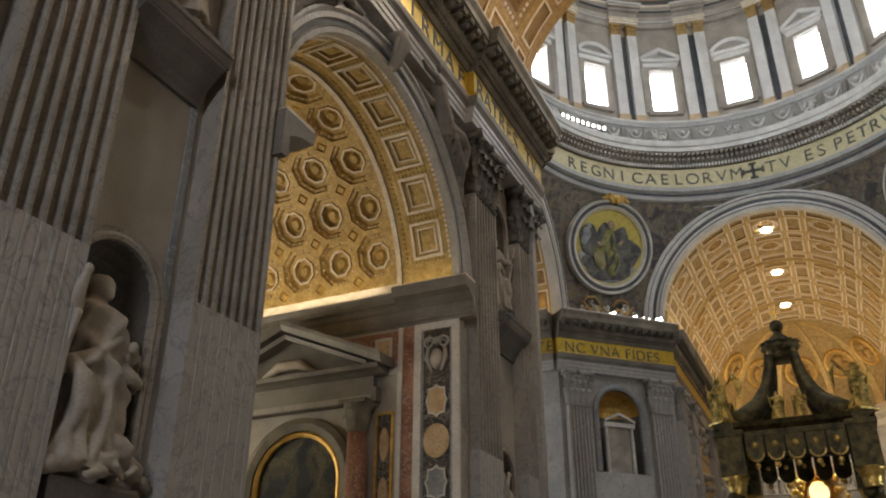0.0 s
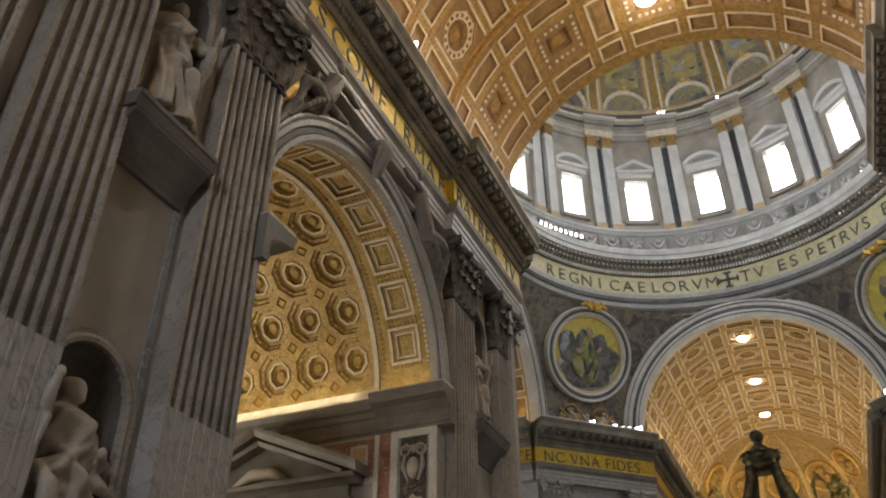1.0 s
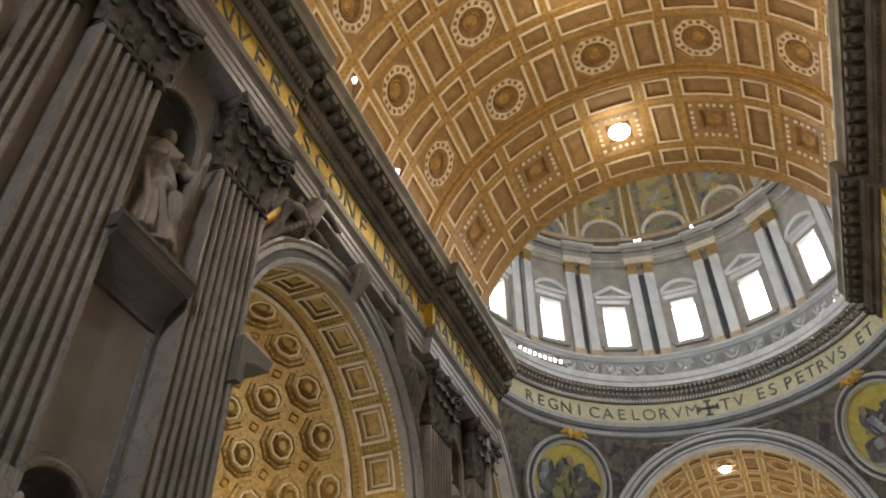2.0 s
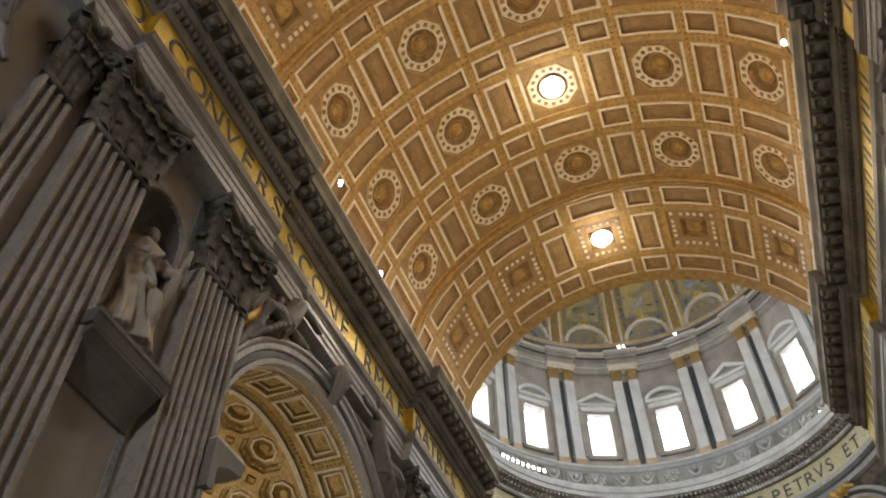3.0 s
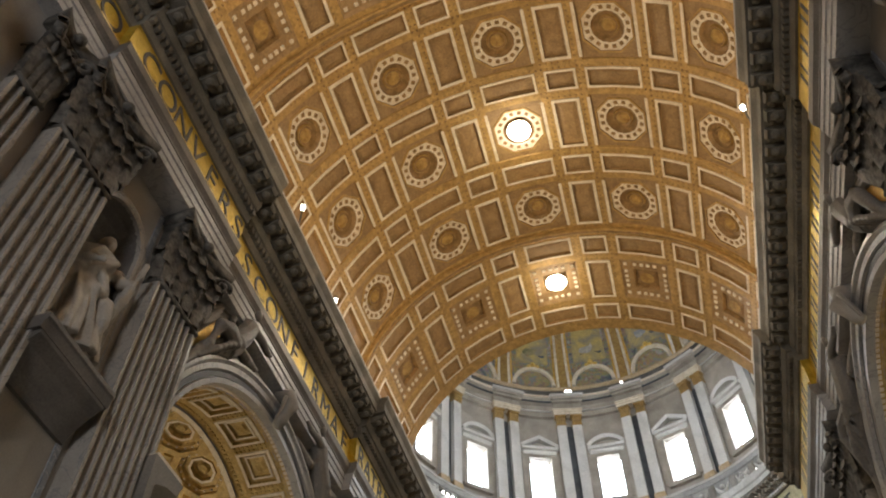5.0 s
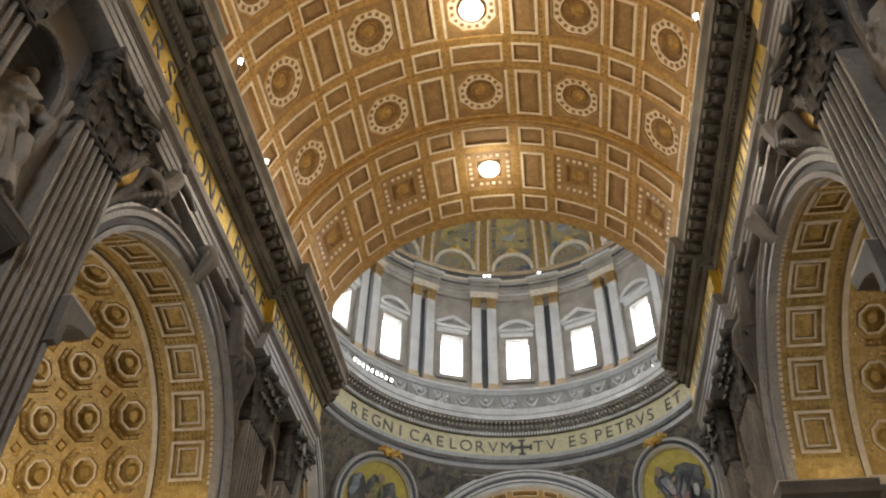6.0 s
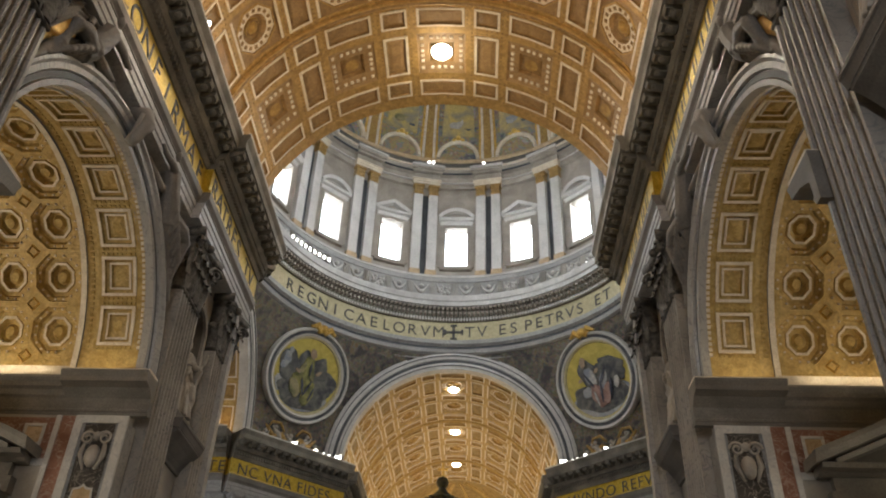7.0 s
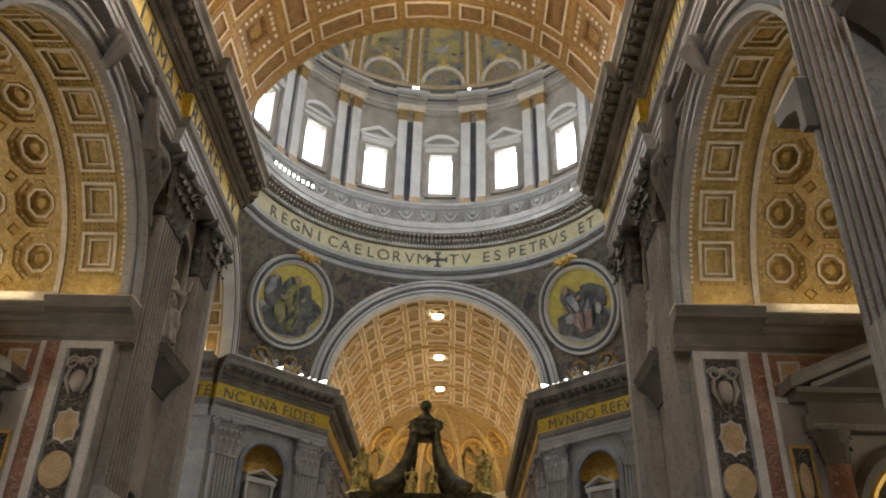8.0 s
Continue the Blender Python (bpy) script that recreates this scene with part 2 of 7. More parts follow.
M_GLORY = glow("alabaster_window", (1.0, 0.55, 0.18), 2.2)
M_ARM = make("buff_gold_stucco", (0.27, 0.17, 0.055), (0.42, 0.285, 0.11), 1.8, 0.5, 0.0, fine=12.0, bump=0.6)
M_ARMRIB = make("pale_gilded_rib", (0.46, 0.31, 0.11), (0.64, 0.46, 0.19), 2.6, 0.42, 0.25, fine=11.0, bump=0.5)
M_TBLUE = make("blue_green_cloak_mosaic", (0.045, 0.052, 0.062), (0.19, 0.185, 0.165), 1.1, 0.5, fine=6.0, contrast=(0.35, 0.65))
M_TROBE = make("ochre_and_green_drapery_mosaic", (0.13, 0.14, 0.06), (0.40, 0.34, 0.18), 0.7, 0.5, fine=6.0, contrast=(0.35, 0.65))
M_TSKIN = make("warm_stone_mosaic", (0.30, 0.21, 0.14), (0.44, 0.33, 0.23), 1.0, 0.5, fine=7.0)
M_PANEL = make("muted_gold_and_blue_mosaic", (0.30, 0.27, 0.20), (0.58, 0.44, 0.15), 0.45, 0.5, fine=6.0, contrast=(0.38, 0.62))
M_OLDGILT = make("worn_olive_gilding", (0.22, 0.17, 0.05), (0.80, 0.60, 0.20), 2.2, 0.3, 0.85, bump=0.4, contrast=(0.35, 0.65))
M_TLIGHT = make("pale_figure_mosaic", (0.36, 0.35, 0.34), (0.58, 0.55, 0.50), 1.4, 0.5, fine=6.0)
M_TPINK = make("rose_drapery_mosaic", (0.20, 0.10, 0.08), (0.42, 0.27, 0.22), 1.2, 0.5, fine=6.0)
M_TGREEN = make("yellow_green_drapery_mosaic", (0.09, 0.105, 0.035), (0.34, 0.32, 0.10), 1.1, 0.5, fine=6.0)
M_TNIGHT = make("night_blue_mosaic", (0.025, 0.03, 0.05), (0.09, 0.10, 0.13), 1.1, 0.5, fine=6.0)
M_METAL = make("lamp_housing", (0.10, 0.10, 0.10), (0.16, 0.16, 0.16), 3.0, 0.4, 0.6)

# ---------------- plan ----------------
F = 12.3          # face of the nave pilasters
W = 13.0          # wall plane behind them
ZARC, ZFRZ, ZCOR, ZTOP = 27.4, 29.1, 30.7, 33.3
VR, VZ = 13.0, 33.4
PIERS = ((-58.85, -46.35), (-31.05, -20.7))       # piers along the nave
PILASTERS = (-54.25, -47.8, -28.5, -21.95)
ARCH_Y, ARCH_R, ARCH_Z = -38.7, 7.65, 18.1
ARCH2_Y = -66.5
Y0 = -84.0        # entrance wall
CR = 20.7         # arms' arch planes from the dome's centre

# ---------------- coffers ----------------
def radial(shape, a):
    if shape == "o":
        return 1 / math.cos(radians((math.degrees(a) + 22.5) % 45 - 22.5))
    if shape == "c":
        return 1.0
    return 1 / max(abs(math.cos(a)), abs(math.sin(a)))


def loop_pts(shape, uc, vc, a, b, h, n=16):
    out = []
    for k in range(n):
        t = math.tau * k / n
        r = radial(shape, t)
        out.append((uc + a * r * math.cos(t), vc + b * r * math.sin(t), h))
    return out


def stack(bm, P, loops, mats):
    """Joins loops of points from the outside in; the last one is closed."""
    rows = [[bm.verts.new(P(*q)) for q in L] for L in loops]
    n = len(rows[0])
    for i, (r, s) in enumerate(zip(rows, rows[1:])):
        for k in range(n):
            bm.faces.new((r[k], r[(k + 1) % n], s[(k + 1) % n], s[k])).material_index = mats[i]
    bm.faces.new(rows[-1]).material_index = mats[-1]


def bead_ring(bm, P, uc, vc, ra, rb, count, s, h0, h1, mat, square=False):
    for k in range(count):
        t = math.tau * (k + 0.5) / count
        r = radial("s" if square else "c", t)
        u, v = uc + ra * r * math.cos(t), vc + rb * r * math.sin(t)
        c, d = math.cos(t) * s, math.sin(t) * s
        if square:
            c, d = s, 0
        lo = [bm.verts.new(P(u + c * x - d * y, v + d * x + c * y, h0)) for x, y in ((-1, -1), (1, -1), (1, 1), (-1, 1))]
        hi = [bm.verts.new(P(u + (c * x - d * y) * 0.7, v + (d * x + c * y) * 0.7, h1)) for x, y in ((-1, -1), (1, -1), (1, 1), (-1, 1))]
        for i in range(4):
            bm.faces.new((lo[i], lo[(i + 1) % 4], hi[(i + 1) % 4], hi[i])).material_index = mat
        bm.faces.new(hi).material_index = mat


# slots: 0 field, 1 rib, 2 cream frame, 3 deep, 4 gold
def cell_rect(bm, P, u, v, a, b):
    g = min(a, b)
    e, w = 0.30 * g, 0.15 * g
    L = [loop_pts("s", u, v, a, b, 0.0, 8), loop_pts("s", u, v, a - e, b - e, 0.0, 8), loop_pts("s", u, v, a - e, b - e, 0.07, 8),
         loop_pts("s", u, v, a - e - w, b - e - w, 0.07, 8), loop_pts("s", u, v, a - e - w * 1.1, b - e - w * 1.1, -0.12, 8),
         loop_pts("s", u, v, a - e - w * 2, b - e - w * 2, -0.12, 8), loop_pts("s", u, v, (a - e - w * 2) * 0.6, (b - e - w * 2) * 0.7, -0.06, 8)]
    stack(bm, P, L, [1, 2, 2, 3, 0, 0, 0])
    for du in (-1, 1):
        n = max(int(b / 0.17), 1)
        for q in range(n):
            bead_ring(bm, P, u + du * (a - e * 0.5), v - b + 2 * b * (q + 0.5) / n, 0.0, 0.0, 1, 0.055, 0.0, 0.035, 3)
        n = max(int(a / 0.17), 1)
        for q in range(n):
            bead_ring(bm, P, u - a + 2 * a * (q + 0.5) / n, v + du * (b - e * 0.5), 0.0, 0.0, 1, 0.055, 0.0, 0.035, 3)


def cell_oct(bm, P, u, v, a, b):
    k = min(a, b)
    L = [loop_pts("s", u, v, a, b, 0.0), loop_pts("s", u, v, a - 0.1 * k, b - 0.1 * k, 0.0), loop_pts("s", u, v, a - 0.12 * k, b - 0.12 * k, -0.10),
         loop_pts("o", u, v, k * 0.80, k * 0.80, -0.10), loop_pts("o", u, v, k * 0.79, k * 0.79, -0.04), loop_pts("o", u, v, k * 0.74, k * 0.74, -0.04),
         loop_pts("o", u, v, k * 0.73, k * 0.73, -0.14), loop_pts("c", u, v, k * 0.50, k * 0.50, -0.16), loop_pts("c", u, v, k * 0.44, k * 0.44, -0.40),
         loop_pts("c", u, v, k * 0.32, k * 0.32, -0.42), loop_pts("c", u, v, k * 0.28, k * 0.28, -0.30), loop_pts("c", u, v, k * 0.21, k * 0.21, -0.36), loop_pts("c", u, v, k * 0.16, k * 0.16, -0.24), loop_pts("c", u, v, k * 0.06, k * 0.06, -0.16)]
    stack(bm, P, L, [1, 1, 0, 1, 1, 3, 2, 3, 3, 4, 3, 4, 4, 4])
    # dark raised beads paint the shaded holes of the cream band
    bead_ring(bm, P, u, v, k * 0.62, k * 0.62, 16, k * 0.062, -0.15, -0.19 + 0.09, 3)
    for s in (-1, 1):
        for d in (0.9,):
            x = u + s * a * d
            q = [bm.verts.new(P(x + i * 0.05 * k, v + j * b * 0.82, 0.03)) for i, j in ((-1, -1), (1, -1), (1, 1), (-1, 1))]
            bm.faces.new(q).material_index = 2


def cell_square(bm, P, u, v, a, b):
    k = min(a, b)
    L = [loop_pts("s", u, v, a, b, 0.0), loop_pts("s", u, v, a * 0.86, b * 0.86, 0.0), loop_pts("s", u, v, k * 0.80, k * 0.80, -0.10),
         loop_pts("s", u, v, k * 0.58, k * 0.58, -0.12), loop_pts("s", u, v, k * 0.44, k * 0.44, -0.15), loop_pts("s", u, v, k * 0.40, k * 0.40, -0.40), loop_pts("c", u, v, k * 0.25, k * 0.25, -0.25)]
    stack(bm, P, L, [1, 0, 0, 0, 3, 3, 4])
    bead_ring(bm, P, u, v, k * 0.69, k * 0.69, 20, k * 0.065, -0.12, -0.02, 2, True)


def vault_cells(bm, P, us, vs, square_rows=()):
    """us, vs: lists of (centre, half size, wide?)."""
    for j, (v, b, wv) in enumerate(vs):
        for u, a, wu in us:
            if wu and wv:
                (cell_square if j in square_rows else cell_oct)(bm, P, u, v, a, b)
            elif wv is None:
                q = [loop_pts("s", u, v, a, b, 0.0, 8), loop_pts("s", u, v, a, b * 0.9, 0.22, 8), loop_pts("s", u, v, a, b * 0.5, 0.26, 8)]
                stack(bm, P, q, [1, 1, 3])
            else:
                cell_rect(bm, P, u, v, a, b)


VAULT_MATS = [M_VAULT, M_RIB, M_CREAM, M_DEEP, M_DULL]


def barrel(R, zc, axis="y", centre=0.0):
    def P(u, v, h):
        t = u / R
        s, z = (R - h) * math.sin(t), zc + (R - h) * math.cos(t)
        return V((centre + s, v, z)) if axis == "y" else V((v, centre + s, z))
    return P


def columns(R, step=28.0, wide=8.6, half=90.0):
    out, narrow, k = [], step / 2 - wide, 0
    d = math.pi * R / 180
    n = int(half // step) + 1
    for i in range(-n, n + 1):
        for c, w, kind in ((i * step, wide, True), ((i + 0.5) * step, narrow, False)):
            lo, hi = max(c - w, -half), min(c + w, half)
            if hi - lo > 2.5:
                out.append(((lo + hi) / 2 * d, (hi - lo) / 2 * d, kind and hi - lo > 1.9 * w))
    return out


# nave vault, with its banded arch next to the crossing
rows_v, sq, y = [], [], -21.3
order = [("n", 2.1), ("w", 4.2), ("n", 2.2), ("r", 0.4), ("w", 4.25), ("n", 1.95), ("w", 4.15), ("n", 1.9), ("w", 4.15), ("n", 1.8), ("r", 0.4), ("w", 4.1), ("n", 2.0)]
for cycle in range(2):
    for k, (kind, length) in enumerate(order[(0 if cycle == 0 else 3):]):
        if kind == "w" and (k == 1 and cycle == 0 or length == 4.1):
            sq.append(len(rows_v))
        rows_v.append((y - length / 2, length / 2, {"n": False, "w": True, "r": None}[kind]))
        y -= length
bm = bmesh.new()
vault_cells(bm, barrel(VR, VZ), columns(VR), rows_v, sq)
Pn = barrel(VR, VZ)
grid(bm, lambda a, b: Pn((a - 0.5) * math.pi * VR, y + (Y0 - y) * b, 0), 24, 3, 0)
abox(bm, -13.6, -13.0, Y0, -21.3, VZ - 0.4, VZ + 0.1, 1)
abox(bm, 13.0, 13.6, Y0, -21.3, VZ - 0.4, VZ + 0.1, 1)
grid(bm, lambda a, b: barrel(VR + 0.9, VZ)((a - 0.5) * math.pi * (VR + 0.9), -21.0 + (Y0 + 21.0) * b, 0), 24, 3, 1)
tagged(link_mesh("ceiling_nave", bm, VAULT_MATS), "ochre and gold coffered barrel vault over the nave", "ceiling", kind="structure")

# the three arms beyond the crossing
def arm_rows(a, b, s):
    out, v, k = [], a, 0
    pat = (("n", 1.5 * s), ("w", 3.2 * s), ("n", 1.5 * s), ("w", 3.2 * s), ("n", 1.5 * s), ("r", 0.4))
    while v < b:
        kind, length = pat[k % 6]
        out.append((v + length / 2, length / 2, {"n": False, "w": True, "r": None}[kind]))
        v, k = v + length, k + 1
    return out, v


AR, AZ = 11.9, 33.5
ARM_MATS = [M_ARM, M_ARMRIB, M_CREAM, M_DULL, M_DULL]
r2, yend = arm_rows(CR + 0.7, 57.0, 1.25)
bm = bmesh.new()
vault_cells(bm, barrel(AR, AZ), columns(AR, 28.0, 8.6), r2)
tagged(link_mesh("ceiling_apse_arm", bm, ARM_MATS), "gold coffered barrel vault of the apse arm", "ceiling", kind="structure")
for side in (-1, 1):
    bm = bmesh.new()
    r3, xe = arm_rows(CR + 0.7, 34.0, 1.25)
    vault_cells(bm, barrel(AR, AZ, "x"), columns(AR, 28.0, 8.6), [(side * v, b, w) for v, b, w in r3])
    tagged(link_mesh("ceiling_transept", bm, ARM_MATS), "gold coffered barrel vault of a transept arm", "ceiling", kind="structure")

# ---------------- floor ----------------
bm = bmesh.new()
abox(bm, -75, 75, Y0 - 1, 90, -0.6, 0.0)
tagged(link_mesh("floor", bm, M_FLOOR), "polished grey marble basilica floor", "floor", kind="structure")


# ---------------- walls with niches ----------------
def niche_sheet(bm, T, s0, s1, z0, z1, niches, n=14):
    """Front of a wall with round-headed niches; T(s, depth, z) gives the place. niches: (centre, radius, foot, spring)."""
    def quad(a, b, c, d, mat=0):
        bm.faces.new([bm.verts.new(T(*q)) for q in (a, b, c, d)]).material_index = mat
    if not niches:
        quad((s0, 0, z0), (s1, 0, z0), (s1, 0, z1), (s0, 0, z1))
        return
    sc, r = niches[0][0], niches[0][1]
    for a, b in ((s0, sc - r), (sc + r, s1)):
        quad((a, 0, z0), (b, 0, z0), (b, 0, z1), (a, 0, z1))
    low = z0
    for _, _, zb, zs in niches:
        quad((sc - r, 0, low), (sc + r, 0, low), (sc + r, 0, zb), (sc - r, 0, zb))
        top = zs + r + 0.15
        for k in range(n):
            a, b = math.pi * k / n, math.pi * (k + 1) / n
            pa, pb = (sc + r * math.cos(a), zs + r * math.sin(a)), (sc + r * math.cos(b), zs + r * math.sin(b))
            quad((pa[0], 0, pa[1]), (pb[0], 0, pb[1]), (pb[0], 0, top), (pa[0], 0, top))
            da, db = r * math.sin(a), r * math.sin(b)
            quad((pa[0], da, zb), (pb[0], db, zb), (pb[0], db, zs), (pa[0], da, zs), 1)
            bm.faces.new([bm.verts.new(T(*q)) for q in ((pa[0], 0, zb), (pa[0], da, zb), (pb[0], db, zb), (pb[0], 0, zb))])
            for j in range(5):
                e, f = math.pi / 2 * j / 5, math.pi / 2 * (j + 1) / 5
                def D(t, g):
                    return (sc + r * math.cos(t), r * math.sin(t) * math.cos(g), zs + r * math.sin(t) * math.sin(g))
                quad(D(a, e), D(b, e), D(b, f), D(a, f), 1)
        low = top
    quad((sc - r, 0, low), (sc + r, 0, low), (sc + r, 0, z1), (sc - r, 0, z1))


def arch_sheet(bm, T, sc, r, zs, s0, s1, ztop, n=32, mat=0):
    """Wall above a round arch."""
    def quad(*q):
        bm.faces.new([bm.verts.new(T(*p)) for p in q]).material_index = mat
    for k in range(n):
        a, b = math.pi * k / n, math.pi * (k + 1) / n
        pa, pb = (sc + r * math.cos(a), zs + r * math.sin(a)), (sc + r * math.cos(b), zs + r * math.sin(b))
        quad((pa[0], 0, pa[1]), (pb[0], 0, pb[1]), (pb[0], 0, ztop), (pa[0], 0, ztop))
    for a, b in ((s0, sc - r), (sc + r, s1)):
        if b - a > 0.01:
            quad((a, 0, zs), (b, 0, zs), (b, 0, ztop), (a, 0, ztop))


LOW_N, UP_N, NR = (4.4, 9.9), (18.3, 24.2), 1.3
BACK = 34.0
NICHE_Y = -51.25
for sx in (-1, 1):
    name = "wall_nave_left" if sx < 0 else "wall_nave_right"
    bm = bmesh.new()
    for y0, y1 in PIERS + ((-81.5, -74.15),):
        yc = {-58.85: NICHE_Y, -31.05: -25.15, -81.5: -77.8}[y0]
        niche_sheet(bm, lambda s, d, z: V((sx * (W + d), s, z)), y0, y1, 0, 33.4, [(yc, NR, *LOW_N), (yc, NR, *UP_N)])
        for y in (y0, y1):
            if y == -20.7:
                continue
            bm.faces.new([bm.verts.new(q) for q in ((sx * W, y, 0), (sx * BACK, y, 0), (sx * BACK, y, 18.2), (sx * W, y, 18.2))])
    for yc in (ARCH_Y, ARCH2_Y):
        arch_sheet(bm, lambda s, d, z: V((sx * (W + d), s, z)), yc, ARCH_R, ARCH_Z, yc - ARCH_R, yc + ARCH_R, 33.4)
        arch_sheet(bm, lambda s, d, z: V((sx * (16.05 + d), s, z)), yc, ARCH_R, ARCH_Z, yc - 8.4, yc + 8.4, 28.0)
        bm.faces.new([bm.verts.new(q) for q in ((sx * BACK, yc - 9, 0), (sx * BACK, yc + 9, 0), (sx * BACK, yc + 9, 28), (sx * BACK, yc - 9, 28))])
    bm.faces.new([bm.verts.new(q) for q in ((sx * W, Y0, 0), (sx * W, -81.5, 0), (sx * W, -81.5, 33.4), (sx * W, Y0, 33.4))])
    # slot 1 darkens the niche insides, their shade put into the colour
    wall = tagged(link_mesh(name, bm, [M_PIER, M_SLATE_SHADE]), "grey marble nave wall with round-headed niches and tall arches", "wall", kind="structure")

    # arch soffits and aisle vaults
    for yc in (ARCH_Y, ARCH2_Y):
        bm = bmesh.new()

        def PA(u, v, h, R=ARCH_R):
            t = v / R
            return V((sx * u, yc + (R - h) * math.sin(t), ARCH_Z + (R - h) * math.cos(t)))
        d = ARCH_R * math.pi / 180
        for k in range(-4, 5):
            v = k * 17.6 * d
            a, b = 0.98, 8.8 * d
            L = [loop_pts("s", 14.33, v, a, b, 0, 8), loop_pts("s", 14.33, v, a - 0.16, b - 0.24, 0, 8), loop_pts("s", 14.33, v, a - 0.16, b - 0.24, 0.07, 8),
                 loop_pts("s", 14.33, v, a - 0.30, b - 0.38, 0.07, 8), loop_pts("s", 14.33, v, a - 0.31, b - 0.39, -0.12, 8), loop_pts("s", 14.33, v, a - 0.46, b - 0.54, -0.14, 8),
                 loop_pts("s", 14.33, v, a - 0.47, b - 0.55, -0.05, 8), loop_pts("s", 14.33, v, a - 0.56, b - 0.64, -0.05, 8), loop_pts("s", 14.33, v, a - 0.57, b - 0.65, -0.2, 8), loop_pts("c", 14.33, v, 0.22, 0.28, -0.1, 8)]
            stack(bm, PA, L, [4, 2, 2, 3, 0, 2, 2, 3, 0, 4])
            for s in (-1, 1):
                for q in range(8):
                    bead_ring(bm, PA, 14.33 - 0.75 + 0.214 * q, v + s * (b - 0.12), 0, 0, 1, 0.07, 0, 0.06, 3)
            for q in range(9):
                for uu, mt in ((13.16, 2), (15.6, 4)):
                    bead_ring(bm, PA, uu, v + (q - 4) * b * 0.22, 0, 0, 1, 0.09, 0, 0.07, mt)
        for u0, u1, mt, h in ((12.98, 13.35, 4, 0.0), (15.31, 15.85, 0, 0.0), (15.85, 16.12, 2, 0.12)):
            grid(bm, lambda a, b: PA(u0 + (u1 - u0) * a, (b - 0.5) * math.pi * ARCH_R, h), 1, 40, mt)
        for s in (-1, 1):
            grid(bm, lambda a, b: PA(13.35 + 1.96 * a, s * (79.2 + 10.8 * b) * d, 0), 1, 4, 4)
        R2, d2 = 8.05, 8.05 * math.pi / 180

        def PB(u, v, h):
            return PA(u, v, h, R2)
        for k in range(-4, 5):
            for i in range(7):
                u, v = 17.5 + 2.36 * i, k * 17.9 * d2
                a, b, q = 1.18, 8.95 * d2, 1.12
                L = [loop_pts("s", u, v, a, b, 0), loop_pts("o", u, v, q * 0.97, q * 1.02, 0), loop_pts("o", u, v, q * 0.93, q * 0.98, -0.16), loop_pts("o", u, v, q * 0.80, q * 0.85, -0.18),
                     loop_pts("o", u, v, q * 0.74, q * 0.79, -0.34), loop_pts("o", u, v, q * 0.58, q * 0.62, -0.36), loop_pts("o", u, v, q * 0.57, q * 0.61, -0.28), loop_pts("o", u, v, q * 0.46, q * 0.50, -0.28),
                     loop_pts("o", u, v, q * 0.44, q * 0.48, -0.52), loop_pts("c", u, v, q * 0.30, q * 0.32, -0.56), loop_pts("c", u, v, q * 0.18, q * 0.2, -0.40)]
                stack(bm, PB, L, [0, 0, 0, 0, 0, 0, 2, 0, 3, 3, 4])
                bead_ring(bm, PB, u, v, q * 0.885, q * 0.93, 16, 0.05, -0.17, -0.10, 2)
                uu, vv = u + 1.18, v + b
                stack(bm, PB, [[(uu + 0.36 * c, vv + 0.36 * s, 0.01) for c, s in ((1, 0), (0, 1), (-1, 0), (0, -1))], [(uu + 0.28 * c, vv + 0.28 * s, 0.1) for c, s in ((1, 0), (0, 1), (-1, 0), (0, -1))], [(uu + 0.2 * c, vv + 0.2 * s, -0.02) for c, s in ((1, 0), (0, 1), (-1, 0), (0, -1))]], [1, 4, 3])
        for u0, u1 in ((16.04, 16.32), (32.84, 34.0)):
            grid(bm, lambda a, b: PB(u0 + (u1 - u0) * a, (b - 0.5) * math.pi * R2, 0), 1, 32, 2)
        for s in (-1, 1):
            grid(bm, lambda a, b: PB(16.3 + 16.6 * a, s * (80.5 + 9.6 * b) * d2, 0), 6, 2, 0)
        tagged(link_mesh("ceiling_aisle", bm, [M_YELLOW, M_GOLD, M_CREAM, M_OCHRE, M_OCHRE]), "golden stucco aisle vault with octagonal coffers", "ceiling", kind="structure")

# added fill lamps before the aisles' closed outer ends, no windows there
for sx in (-1, 1):
    area_lamp("aisle_window_daylight", look((sx * 33.7, ARCH_Y, 14.0), (sx * 20.0, ARCH_Y, 21.5)), 9.0, 9.0, POWER_AISLE * (14.5 if sx < 0 else 9.0), (1.0, 0.89, 0.68))

# entrance wall behind the walk, with its great window
bm = bmesh.new()
for x0, x1, z0, z1 in ((-14, -4, 0, 48), (4, 14, 0, 48), (-4, 4, 0, 14), (-4, 4, 26, 48)):
    abox(bm, x0, x1, Y0 - 1.0, Y0, z0, z1)
tagged(link_mesh("wall_entrance", bm, M_PIER), "pale entrance wall with one tall window opening", "wall", kind="structure")
area_lamp("entrance_window_daylight", look((0, Y0 - 0.3, 20), (0, 0, 16)), 7.5, 11.5, POWER_FACADE, (0.95, 0.96, 1.0))

